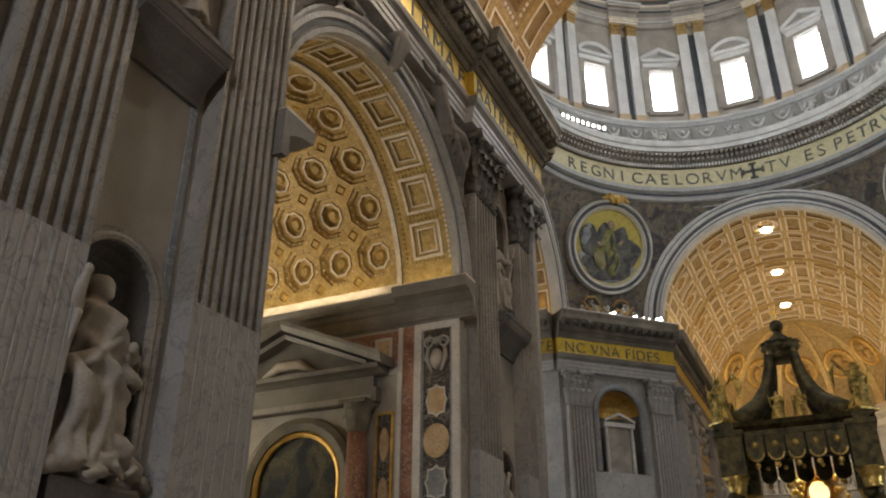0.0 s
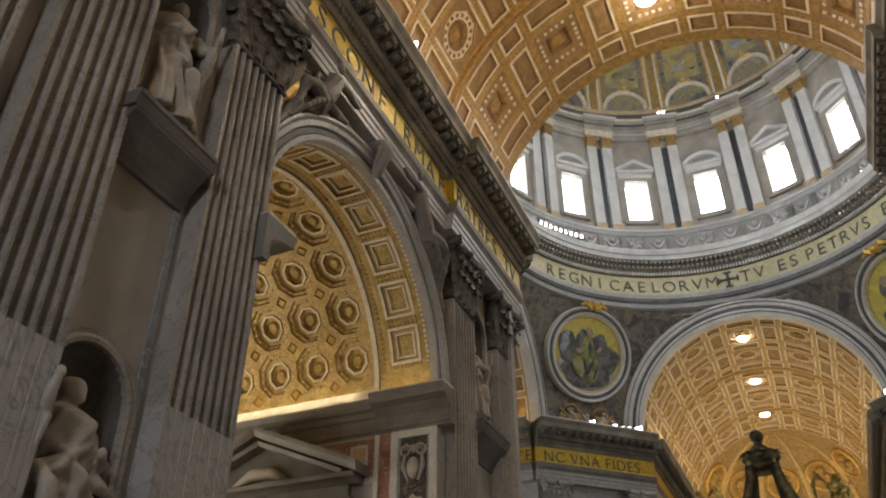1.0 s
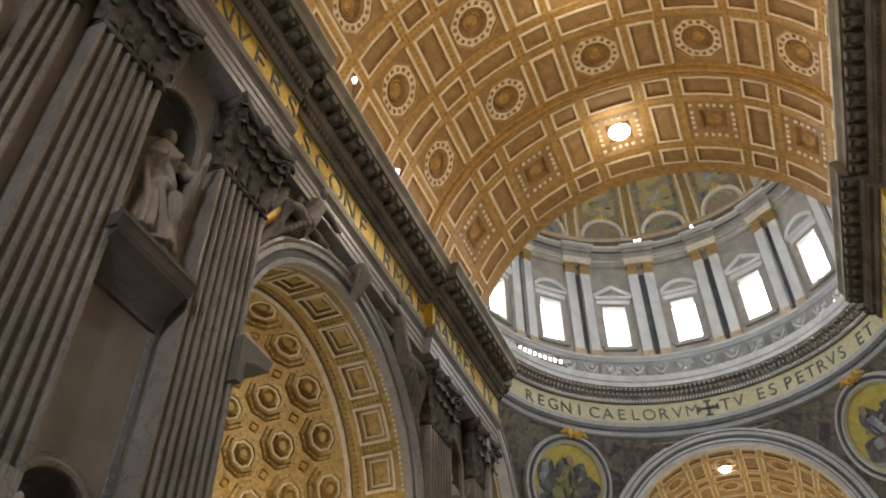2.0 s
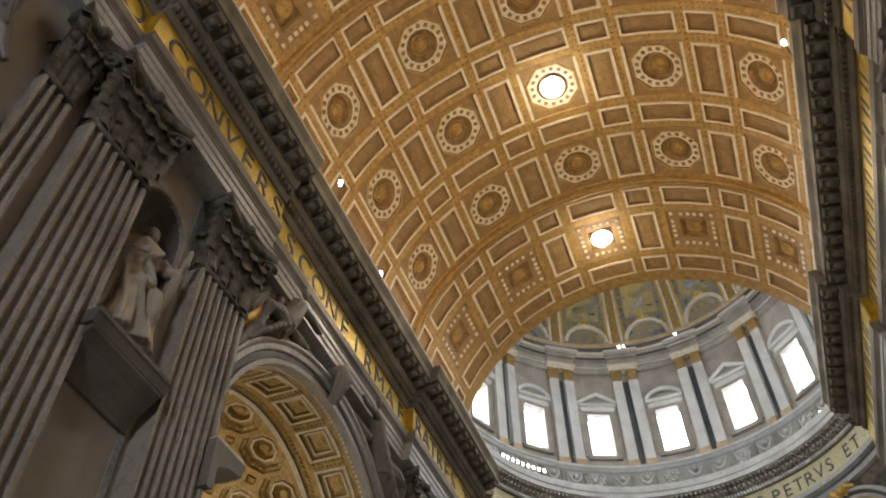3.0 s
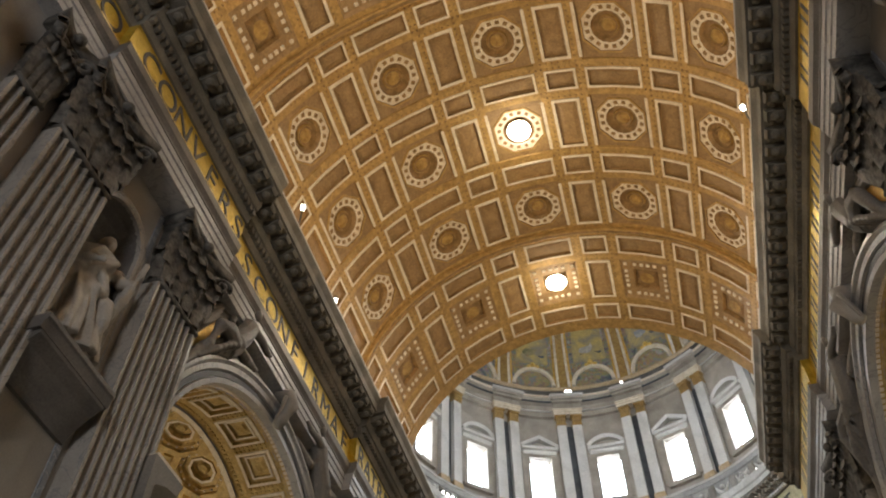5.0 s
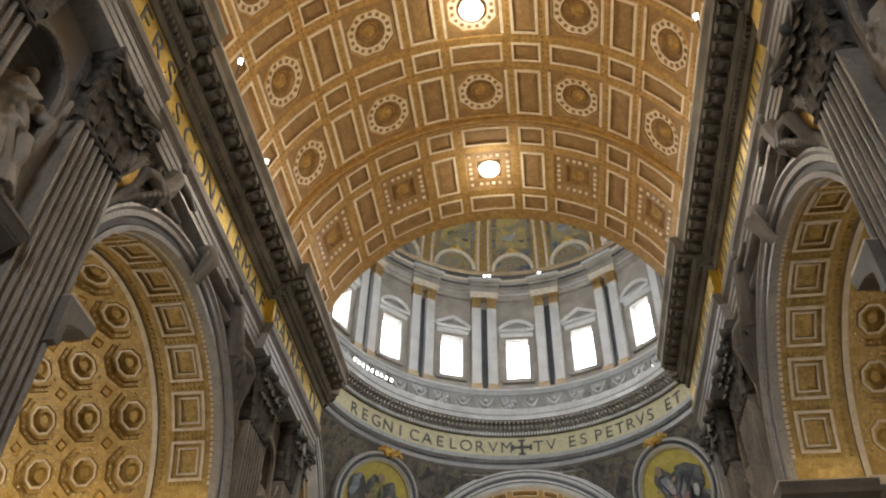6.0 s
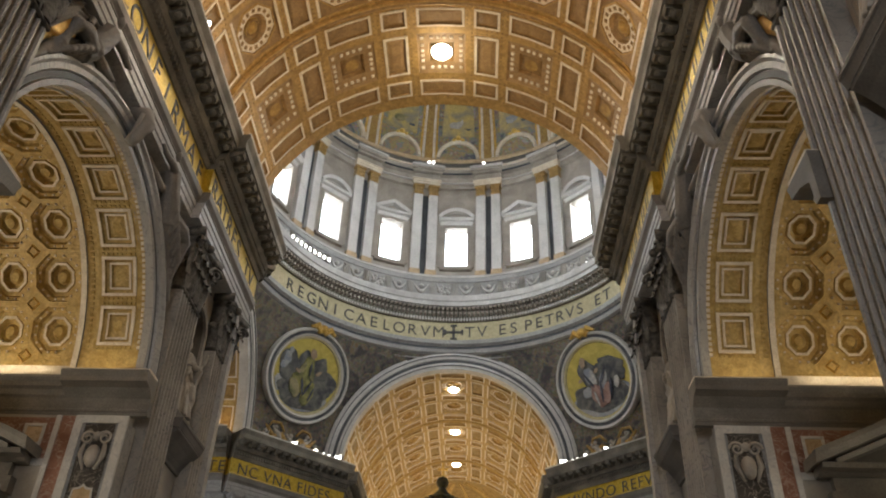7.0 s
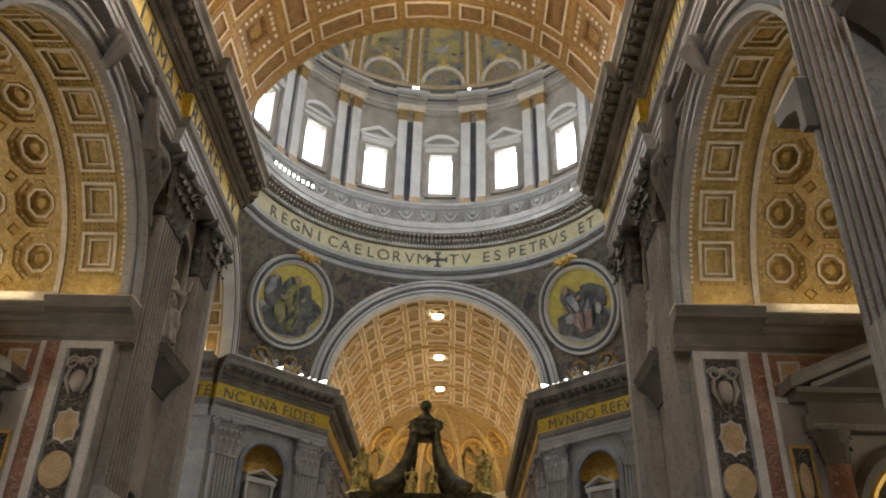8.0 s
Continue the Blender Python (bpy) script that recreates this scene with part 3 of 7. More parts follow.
# ---------------- crossing piers ----------------
K = 12.0
for qx in (-1, 1):
    for qy in (-1, 1):
        bm = bmesh.new()
        a, b = V((qx * K, qy * (CR + 0.5), 0)), V((qx * (CR + 0.5), qy * K, 0))
        inward = V((-qx, -qy, 0)).normalized()
        along = (b - a).normalized()
        half = (b - a).length / 2
        mid = (a + b) / 2
        T = lambda s, d, z: mid + along * s - inward * d + V((0, 0, z))
        niche_sheet(bm, T, -half, half, 0, 33.4, [(0.0, 2.4, 2.5, 11.5), (0.0, 2.4, 17.8, 23.7)])
        if qy > 0:
            bm.faces.new([bm.verts.new(q) for q in (a, (a.x, 62, 0), (a.x, 62, 33.6), (a.x, a.y, 33.6))])
        else:
            bm.faces.new([bm.verts.new(q) for q in (a, (a.x, a.y - 0.6, 0), (a.x, a.y - 0.6, 33.6), (a.x, a.y, 33.6))])
            bm.faces.new([bm.verts.new(q) for q in ((a.x, a.y - 0.6, 0), (qx * 13.05, a.y - 0.6, 0), (qx * 13.05, a.y - 0.6, 33.6), (a.x, a.y - 0.6, 33.6))])
        bm.faces.new([bm.verts.new(q) for q in (b, (qx * 60, b.y, 0), (qx * 60, b.y, 33.6), (b.x, b.y, 33.6))])
        # paler marble stands in for missing light; slot 1 paints the niches' shade
        tagged(link_mesh("wall_crossing_pier", bm, [M_DADO, M_SLATE_SHADE]), "chamfered grey marble crossing pier with stacked niches", "wall", kind="structure")

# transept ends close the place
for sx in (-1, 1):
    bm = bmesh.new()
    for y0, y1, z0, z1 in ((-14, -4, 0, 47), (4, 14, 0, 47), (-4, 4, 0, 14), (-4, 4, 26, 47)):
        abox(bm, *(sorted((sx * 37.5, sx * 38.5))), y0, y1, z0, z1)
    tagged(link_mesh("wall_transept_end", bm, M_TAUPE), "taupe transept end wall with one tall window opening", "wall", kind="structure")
    # unseen window with a lamp in it, added to brighten the crossing piers
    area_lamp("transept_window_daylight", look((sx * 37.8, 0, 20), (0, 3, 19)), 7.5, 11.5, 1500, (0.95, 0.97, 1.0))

# ---------------- pendentives, ring, drum and dome ----------------
RA = 13.5
PZ0, PZ1 = 33.4, 47.1


def pend(qx, qy, s, z):
    w = math.sqrt(max(RA ** 2 - (z - AZ) ** 2, 0.0))
    k = (z - PZ0) / (PZ1 - PZ0)
    e1, e2 = V((w, CR)), V((CR, w))
    chord = e1.lerp(e2, s)
    a1, a2 = math.atan2(e1.x, e1.y), math.atan2(e2.x, e2.y)
    t = a1 + (a2 - a1) * s
    r = e1.length
    p = chord.lerp(V((r * math.sin(t), r * math.cos(t))), k ** 0.8)
    return V((qx * p.x, qy * p.y, z))


for qx in (-1, 1):
    for qy in (-1, 1):
        bm = bmesh.new()
        grid(bm, lambda a, b: pend(qx, qy, a, PZ0 + (PZ1 - PZ0) * math.sin(b * math.pi / 2)), 20, 20)
        pen = tagged(link_mesh("wall_pendentive", bm, M_MOSAIC, True), "blue and gold mosaic pendentive under the dome", "wall", kind="structure")
        # round picture
        c = pend(qx, qy, 0.5, 42.0)
        up = (pend(qx, qy, 0.5, 44.5) - pend(qx, qy, 0.5, 39.5)).normalized()
        side = V((qy, -qx, 0)).normalized()
        nrm = side.cross(up).normalized()
        if nrm.dot(V((-qx, -qy, 0))) < 0:
            nrm = -nrm
        c = c + nrm * 0.7
        tondo = thing("tondo", "round mosaic picture of a seated figure on gold", "mosaic picture", "pendentive tondi")
        bm = bmesh.new()
        fr = [(c, side * math.cos(t) + up * math.sin(t), nrm) for t in [math.tau * k / 64 for k in range(65)]]
        sweep(bm, [(4.25, 0.0), (4.25, 0.35), (4.45, 0.45), (4.5, 0.3), (4.88, 0.3), (4.93, 0.5), (5.12, 0.5), (5.2, 0.2), (5.25, -1.2), (4.25, -1.2)], fr, caps=False)
        part("frame", bm, M_WHITE, tondo, "white and grey moulded ring")
        bm = bmesh.new()
        sweep(bm, [(4.53, 0.28), (4.53, 0.34), (4.85, 0.34), (4.85, 0.28)], fr, caps=False)
        part("dark_band", bm, M_DRUMG, tondo, "dark blue marble band")
        bm = bmesh.new()
        sweep(bm, [(4.0, 0.02), (4.05, 0.2), (4.25, 0.2), (4.26, 0.02)], fr, caps=False)
        part("inner_ring", bm, M_PALE, tondo, "thin gold ring")
        bm = bmesh.new()
        bm.faces.new([bm.verts.new(c + (side * math.cos(math.tau * k / 48) + up * math.sin(math.tau * k / 48)) * 4.1 + nrm * 0.02) for k in range(48)])
        part("ground", bm, M_TONDOG, tondo, "yellow gold ground")
        Q = lambda u, v, h: c + side * u + up * v + nrm * h

        def patch(name, mat, label, blobs, lo, seed):
            """A low rounded relief of overlapping smooth shapes."""
            rnd = random.Random(seed + qx * 3 + qy * 7)
            for i, (pu, pv, ru, rv, turn) in enumerate(blobs):
                bm = bmesh.new()
                p1, p2, cs, sn = rnd.uniform(0, 6.28), rnd.uniform(0, 6.28), math.cos(radians(turn)), math.sin(radians(turn))
                pts = []
                for k in range(28):
                    t = math.tau * k / 28
                    w = 1 + 0.10 * math.sin(2 * t + p1) + 0.07 * math.sin(5 * t + p2)
                    x, y = ru * w * math.cos(t), rv * w * math.sin(t)
                    u, v = pu + x * cs - y * sn, pv + x * sn + y * cs
                    m = max(math.hypot(u, v) / 3.95, 1.0)
                    pts.append((u / m, v / m))
                z = lo + 0.004 * i
                stack(bm, Q, [[(u, v, z) for u, v in pts], [(pu + (u - pu) * 0.9, pv + (v - pv) * 0.9, z + 0.05) for u, v in pts]], [0, 0])
                part(name, bm, mat, tondo, label)

        if qx < 0:
            patch("cloud", M_ROBE, "grey-blue mosaic cloud", ((0.2, -3.3, 3.0, 0.75, 0), (-2.9, -1.7, 1.0, 0.8, 25), (2.7, -2.4, 1.1, 0.7, -20)), 0.03, 1)
            patch("dark_mass", M_TBLUE, "dark blue-green shadowed shapes", ((0.0, -1.9, 3.4, 1.7, 0), (-2.4, 0.3, 1.3, 1.9, 10), (2.2, -0.5, 1.5, 1.7, -25), (1.1, 0.9, 1.0, 1.5, -30), (-0.6, 1.4, 0.9, 1.2, 0)), 0.09, 2)
            patch("companion", M_ROBE, "pale figure beside the seated one", ((-2.95, 1.0, 0.5, 0.75, 0), (-2.75, 1.95, 0.3, 0.34, 0), (-3.2, 0.2, 0.45, 0.4, 30)), 0.15, 6)
            patch("cloak", M_TGREEN, "yellow-green seated drapery", ((-0.5, -0.9, 1.15, 1.35, 15), (0.6, -1.9, 0.75, 1.25, -15), (-0.2, 0.9, 0.75, 1.1, -10)), 0.21, 3)
            patch("robe", M_TROBE, "ochre drapery", ((-1.2, -1.7, 0.6, 1.1, 25), (0.35, 0.3, 0.35, 0.9, 30), (-0.9, 0.5, 0.3, 0.8, -20)), 0.27, 7)
            patch("fold", M_TNIGHT, "dark fold", ((-0.35, -1.3, 0.14, 1.0, 20), (0.3, -1.4, 0.12, 1.1, -18), (0.05, 0.7, 0.12, 0.8, 8), (0.95, -1.9, 0.12, 0.8, -10)), 0.33, 4)
            patch("head", M_TSKIN, "warm brown round shape", ((-0.15, 2.35, 0.42, 0.55, 0), (1.15, 0.55, 0.4, 0.2, 40), (-1.4, 0.1, 0.35, 0.2, -30)), 0.36, 5)
        else:
            patch("cloud", M_ROBE, "grey-blue mosaic cloud", ((-0.2, -3.3, 3.0, 0.75, 0), (-2.8, -1.9, 1.1, 0.8, 20), (2.9, -1.8, 0.9, 0.8, -20)), 0.03, 1)
            patch("wing", M_TBLUE, "dark spread wing shape", ((0.2, -1.9, 3.4, 1.6, 0), (-0.9, 0.9, 1.2, 1.6, 15), (0.9, 0.2, 1.6, 1.6, -20), (2.2, 1.2, 1.5, 0.75, -25), (2.6, 0.1, 1.2, 0.8, -40), (-2.2, -1.1, 1.1, 0.9, 20), (0.6, -2.6, 1.9, 0.7, 0)), 0.09, 2)
            patch("cloak", M_ROBE, "pale blue-grey seated drapery", ((-0.7, 0.5, 0.6, 1.2, 20), (0.7, -0.3, 0.5, 1.1, -30), (-1.5, -1.0, 0.6, 0.6, 0)), 0.16, 3)
            patch("robe", M_TPINK, "rose drapery over the knees", ((-0.2, -1.7, 0.85, 1.3, 10), (0.9, -1.7, 0.5, 1.1, -12)), 0.22, 7)
            patch("fold", M_TNIGHT, "dark fold", ((0.25, -1.4, 0.14, 1.2, -6), (-0.9, 0.1, 0.14, 0.9, 25), (0.9, 0.2, 0.16, 1.0, -35), (1.5, -1.3, 0.2, 1.0, -15)), 0.28, 4)
            patch("highlight", M_TLIGHT, "pale highlight", ((-0.2, 0.3, 0.18, 0.9, 15), (2.4, -0.9, 0.35, 0.7, -20), (-0.5, -1.9, 0.16, 0.8, 5)), 0.31, 8)
            patch("head", M_TSKIN, "warm brown round shape", ((-1.1, 2.2, 0.42, 0.55, 10), (0.3, 0.9, 0.4, 0.2, 30), (-1.9, 0.4, 0.3, 0.2, 0)), 0.34, 5)
        bm = bmesh.new()
        for s in (-1, 1):
            tube(bm, [Q(s * 0.2, 4.9, 0.4), Q(s * 0.9, 5.5, 0.6), Q(s * 1.6, 5.1, 0.5)], [0.35, 0.4, 0.15], 6)
        ball(bm, Q(0, 5.3, 0.5), 0.5, 8)
        part("crest", bm, M_GOLD, tondo, "gilded winged crest")

        # gilded scrolls and pale putti shapes at the foot of the pendentive
        if qy > 0:
            orn = thing("pendentive_ornament", "gilded scrolls with pale figures at a pendentive's foot", "ornament", "pendentive ornaments")
            O = lambda u, v, h: pend(qx, qy, 0.5 + u / 13.0, v) + nrm * h
            for sgn in (-1, 1):
                for path, rad in (([(0.4, 34.3, 0.5), (1.5, 35.2, 0.6), (2.8, 34.8, 0.6), (3.9, 35.8, 0.5)], [0.3, 0.35, 0.3, 0.12]), ([(2.0, 34.2, 0.5), (3.2, 34.4, 0.6), (4.6, 34.0, 0.5)], [0.22, 0.28, 0.1]), ([(0.9, 35.6, 0.4), (1.7, 36.4, 0.45), (2.9, 36.3, 0.4), (3.4, 35.6, 0.4)], [0.1, 0.17, 0.15, 0.08])):
                    bm = bmesh.new()
                    tube(bm, [O(sgn * u, v, h) for u, v, h in path], rad, 7)
                    part("scroll", bm, M_DULL, orn, "gilded scrollwork", True)
            for u, v, lean in ((0.0, 34.9, 0.1), (-2.2, 35.3, -0.7), (2.2, 35.3, 0.7), (-4.3, 34.6, 0.8), (4.3, 34.6, -0.8)):
                bm = bmesh.new()
                tube(bm, [O(u - lean, v - 0.8, 0.45), O(u - lean * 0.5, v - 0.55, 0.7), O(u, v - 0.1, 0.7), O(u + lean * 0.3, v + 0.2, 0.6)], [0.16, 0.3, 0.36, 0.16], 8)
                tube(bm, [O(u, v, 0.75), O(u + 0.5 * (1 if lean > 0 else -1), v + 0.1, 0.95), O(u + 0.8 * (1 if lean > 0 else -1), v + 0.55, 0.8)], [0.14, 0.12, 0.07], 6)
                ball(bm, O(u + lean * 0.4, v + 0.48, 0.65), 0.24, 7)
                part("stucco_figure", bm, M_STATUE, orn, "pale stucco shape", True)
            for edge in (0.035, 0.965):
                bm = bmesh.new()
                tube(bm, [pend(qx, qy, edge, PZ0 + 0.6 + (PZ1 - PZ0 - 1.5) * k / 16) + nrm * 0.12 for k in range(17)], 0.12, 6)
                part("border", bm, M_WHITE, orn, "thin white border moulding", True)

# moulded arches of the four arms
for k in range(4):
    rot = Matrix.Rotation(k * math.pi / 2, 4, "Z")
    bm = bmesh.new()
    fr = []
    for i in range(49):
        t = math.pi * i / 48
        fr.append((rot @ V((0, CR, AZ)), rot @ V((math.cos(t), 0, math.sin(t))), rot @ V((0, -1, 0))))
    g = 1.15 if k == 2 else 0.0
    sweep(bm, [(r + g, b) for r, b in [(11.75, -0.75), (11.75, 0.2), (12.1, 0.25), (12.15, 0.4), (12.45, 0.4), (12.5, 0.28), (12.85, 0.28), (12.9, 0.45), (13.2, 0.5), (13.3, 0.62), (13.55, 0.62), (13.6, 0.1), (13.6, -0.75)]], fr)
    tr = tagged(link_mesh("trim_crossing_arch", bm, M_RIB if k == 2 else M_WHITE), "gilded arch edge of the nave vault" if k == 2 else "grey and white moulded crossing arch", "arch", kind="structure")
    for r0, r1, hh in ((12.5, 12.84, 0.3), (12.13, 12.2, 0.42), (13.22, 13.3, 0.64)):
        bm = bmesh.new()
        sweep(bm, [(r0 + g, hh - 0.08), (r0 + g, hh), (r1 + g, hh), (r1 + g, hh - 0.08)], fr)
        part("inlay_band", bm, M_DRUMG, tr, "dark blue inlaid band")

# inscribed ring
bm = bmesh.new()
lathe(bm, [(20.9, 46.6), (20.7, 47.1), (20.25, 47.2), (20.15, 47.6), (20.45, 47.7), (20.4, 48.1), (20.05, 48.3), (20.0, 48.75), (20.55, 48.9)], (0, 0), n=128)
ring = tagged(link_mesh("trim_dome_ring", bm, M_DADO), "moulded grey ring with a gold inscription", "ring", kind="structure")
bm = bmesh.new()
lathe(bm, [(20.6, 48.8), (20.6, 51.4)], (0, 0), n=128)
part("inscription_band", bm, M_PALE, ring, "pale gold mosaic band")
bm = bmesh.new()
lathe(bm, [(20.3, 47.72), (20.38, 47.74), (20.38, 47.98), (20.3, 48.0)], (0, 0), n=128)
part("inlay_band", bm, M_DRUMG, ring, "dark blue inlaid band")
bm = bmesh.new()
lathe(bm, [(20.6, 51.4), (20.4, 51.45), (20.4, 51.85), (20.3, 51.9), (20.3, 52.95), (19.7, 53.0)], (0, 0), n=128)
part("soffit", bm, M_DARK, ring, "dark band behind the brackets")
bm = bmesh.new()
lathe(bm, [(19.75, 52.98), (19.3, 53.02), (19.25, 53.5), (19.1, 53.6), (19.0, 54.1), (19.0, 54.3), (21.6, 54.4)], (0, 0), n=128)
part("cornice", bm, M_WHITE, ring, "pale projecting ring cornice")
bm = bmesh.new()
abox(bm, -0.15, 0.15, -0.3, 0.62, 0.12, 0.42)
abox(bm, -0.13, 0.13, -0.3, 0.36, -0.42, -0.08)
me_mod = link_mesh("bracket", bm, M_TAUPE)
me = me_mod.data
bpy.data.objects.remove(me_mod)
for k in range(118):
    t = radians(1.5 + 177 * k / 117)
    shared("bracket", me, ring, Matrix.Translation((20.05 * math.cos(t), 20.05 * math.sin(t), 52.5)) @ Matrix.Rotation(t + math.pi / 2, 4, "Z"))
bm = bmesh.new()
for k in range(360):
    t = radians(k + 0.5)
    abox(bm, -0.1, 0.1, -0.12, 0.22, 0, 0.34, 0, Matrix.Translation((20.33 * math.cos(t), 20.33 * math.sin(t), 51.48)) @ Matrix.Rotation(t + math.pi / 2, 4, "Z"))
tagged(part("dentils", bm, M_WHITE, ring), kind="stuff")


def letter(ch, m, size, material, parent, name="letter", depth=0.03):
    cu = bpy.data.curves.new(name, "FONT")
    cu.body, cu.size, cu.extrude, cu.align_x = ch, size, depth, "CENTER"
    cu.offset = -0.004 * size
    cu.materials.append(material)
    ob = new(name, cu)
    ob.parent = parent
    ob.matrix_basis = m
    return ob


def ring_text(s, a0, step, z, r, size):
    """Letters on the inside of a ring; angles in degrees to the right of the far point."""
    for i, ch in enumerate(s):
        if ch != " ":
            a = radians(a0 + step * i)
            p = V((r * math.sin(a), r * math.cos(a), z))
            n = V((-math.sin(a), -math.cos(a), 0))
            x = V((math.cos(a), -math.sin(a), 0))
            letter(ch, Matrix(((x.x, 0, n.x, p.x), (x.y, 0, n.y, p.y), (0, 1, 0, p.z), (0, 0, 0, 1))), size, M_LETTER, ring)


for word, a0, step in (("REGNI", -59.4, 4.65), ("CAELORVM", -35.7, 4.39), ("TV", 5.3, 4.1), ("ES", 16.2, 3.8), ("PETRVS", 25.0, 3.77), ("ET", 51.0, 4.0), ("SVPER", 62.0, 4.0)):
    ring_text(word, a0, step, 49.45, 20.56, 2.0)
bm = bmesh.new()
for q in ((-0.16, 0.16, -1.1, 1.1), (-1.0, 1.0, -0.16, 0.16), (-0.4, 0.4, 0.9, 1.15), (-0.4, 0.4, -1.15, -0.9), (-1.15, -0.9, -0.4, 0.4), (0.9, 1.15, -0.4, 0.4)):
    abox(bm, q[0], q[1], 20.45, 20.56, 50.1 + q[2] * 0.85, 50.1 + q[3] * 0.85)
part("cross", bm, M_LETTER, ring, "dark cross between the words")

# attic and drum
WR = 21.9
ZW0, ZW1 = 60.5, 66.3
bm = bmesh.new()
lathe(bm, [(21.3, 54.3), (21.3, 55.0), (21.45, 55.1), (21.45, 57.6), (21.3, 57.7), (21.2, 58.2), (21.2, 58.6), (21.9, 58.7)], (0, 0), n=96)
attic = tagged(link_mesh("wall_drum_attic", bm, M_DADO), "grey attic band with pale garlands in relief", "wall", kind="structure")
for z, r in ((58.15, 21.12), (55.0, 21.2)):
    bm = bmesh.new()
    lathe(bm, [(r + 0.3, z), (r, z + 0.05), (r, z + 0.35), (r + 0.3, z + 0.4)], (0, 0), n=96)
    part("moulding", bm, M_WHITE, attic)
for k in range(48):
    t = math.tau * (k + 0.5) / 48
    m = Matrix.Translation((21.42 * math.cos(t), 21.42 * math.sin(t), 56.4)) @ Matrix.Rotation(t - math.pi / 2, 4, "Z")
    bm = bmesh.new()
    for u0, u1 in ((-1.36, -1.22), (-1.12, -1.04), (1.22, 1.36), (1.04, 1.12)):
        abox(bm, u0, u1, -0.2, 0.1, -1.1, 1.1, 0, m)
    part("strip", bm, M_PIER, attic)
    bm = bmesh.new()
    if k % 3 == 0:
        for q in range(9):
            a = q * 2.4
            ball(bm, m @ V((math.cos(a) * 0.25 * math.sqrt(q + 1), -0.12, math.sin(a) * 0.24 * math.sqrt(q + 1))), 0.2 + 0.06 * (q % 3), 6)
        for g in (-1, 1):
            tube(bm, [m @ V((g * 0.2, -0.2, -0.3)), m @ V((g * 0.7, -0.25, 0.25)), m @ V((g * 0.85, -0.15, 0.8))], [0.16, 0.14, 0.06], 6)
    else:
        tube(bm, [m @ V((-0.85 + 0.2125 * q, -0.16, 0.6 - 1.0 * math.sin(math.pi * q / 8))) for q in range(9)], [0.08, 0.13, 0.18, 0.22, 0.24, 0.22, 0.18, 0.13, 0.08], 6)
        ball(bm, m @ V((0, -0.16, 0.4)), 0.3, 6)
    part("garland" if k % 3 else "trophy", bm, M_WHITE, attic, "", True)

bm = bmesh.new()
HW = math.degrees(1.42 / WR)
for k in range(16):
    c = 90 - 22.5 * k
    def C(a, z, r=WR):
        t = radians(c + a)
        return V((r * math.cos(t), r * math.sin(t), z))
    def sheet(a0, a1, z0, z1, n=3):
        for i in range(n):
            p, q = a0 + (a1 - a0) * i / n, a0 + (a1 - a0) * (i + 1) / n
            bm.faces.new([bm.verts.new(w) for w in (C(p, z0), C(q, z0), C(q, z1), C(p, z1))])
    sheet(-11.25, -HW, 58.6, 74)
    sheet(HW, 11.25, 58.6, 74)
    sheet(-HW, HW, 58.6, ZW0, 2)
    sheet(-HW, HW, ZW1, 74, 2)
    for a in (-HW, HW):
        bm.faces.new([bm.verts.new(w) for w in (C(a, ZW0), C(a, ZW0, WR + 1.1), C(a, ZW1, WR + 1.1), C(a, ZW1))])
    for z in (ZW0, ZW1):
        bm.faces.new([bm.verts.new(w) for w in (C(-HW, z), C(HW, z), C(HW, z, WR + 1.1), C(-HW, z, WR + 1.1))])
tagged(link_mesh("wall_drum", bm, M_TAUPE), "round drum wall pierced by sixteen tall windows", "wall", kind="structure")

# window surrounds, built once in each of two shapes
M_PANE = bpy.data.materials.new("window_glass")
M_PANE.use_nodes = True
pb = M_PANE.node_tree.nodes["Principled BSDF"]
pb.inputs["Transmission Weight"].default_value, pb.inputs["Roughness"].default_value, pb.inputs["IOR"].default_value = 1.0, 0.02, 1.1


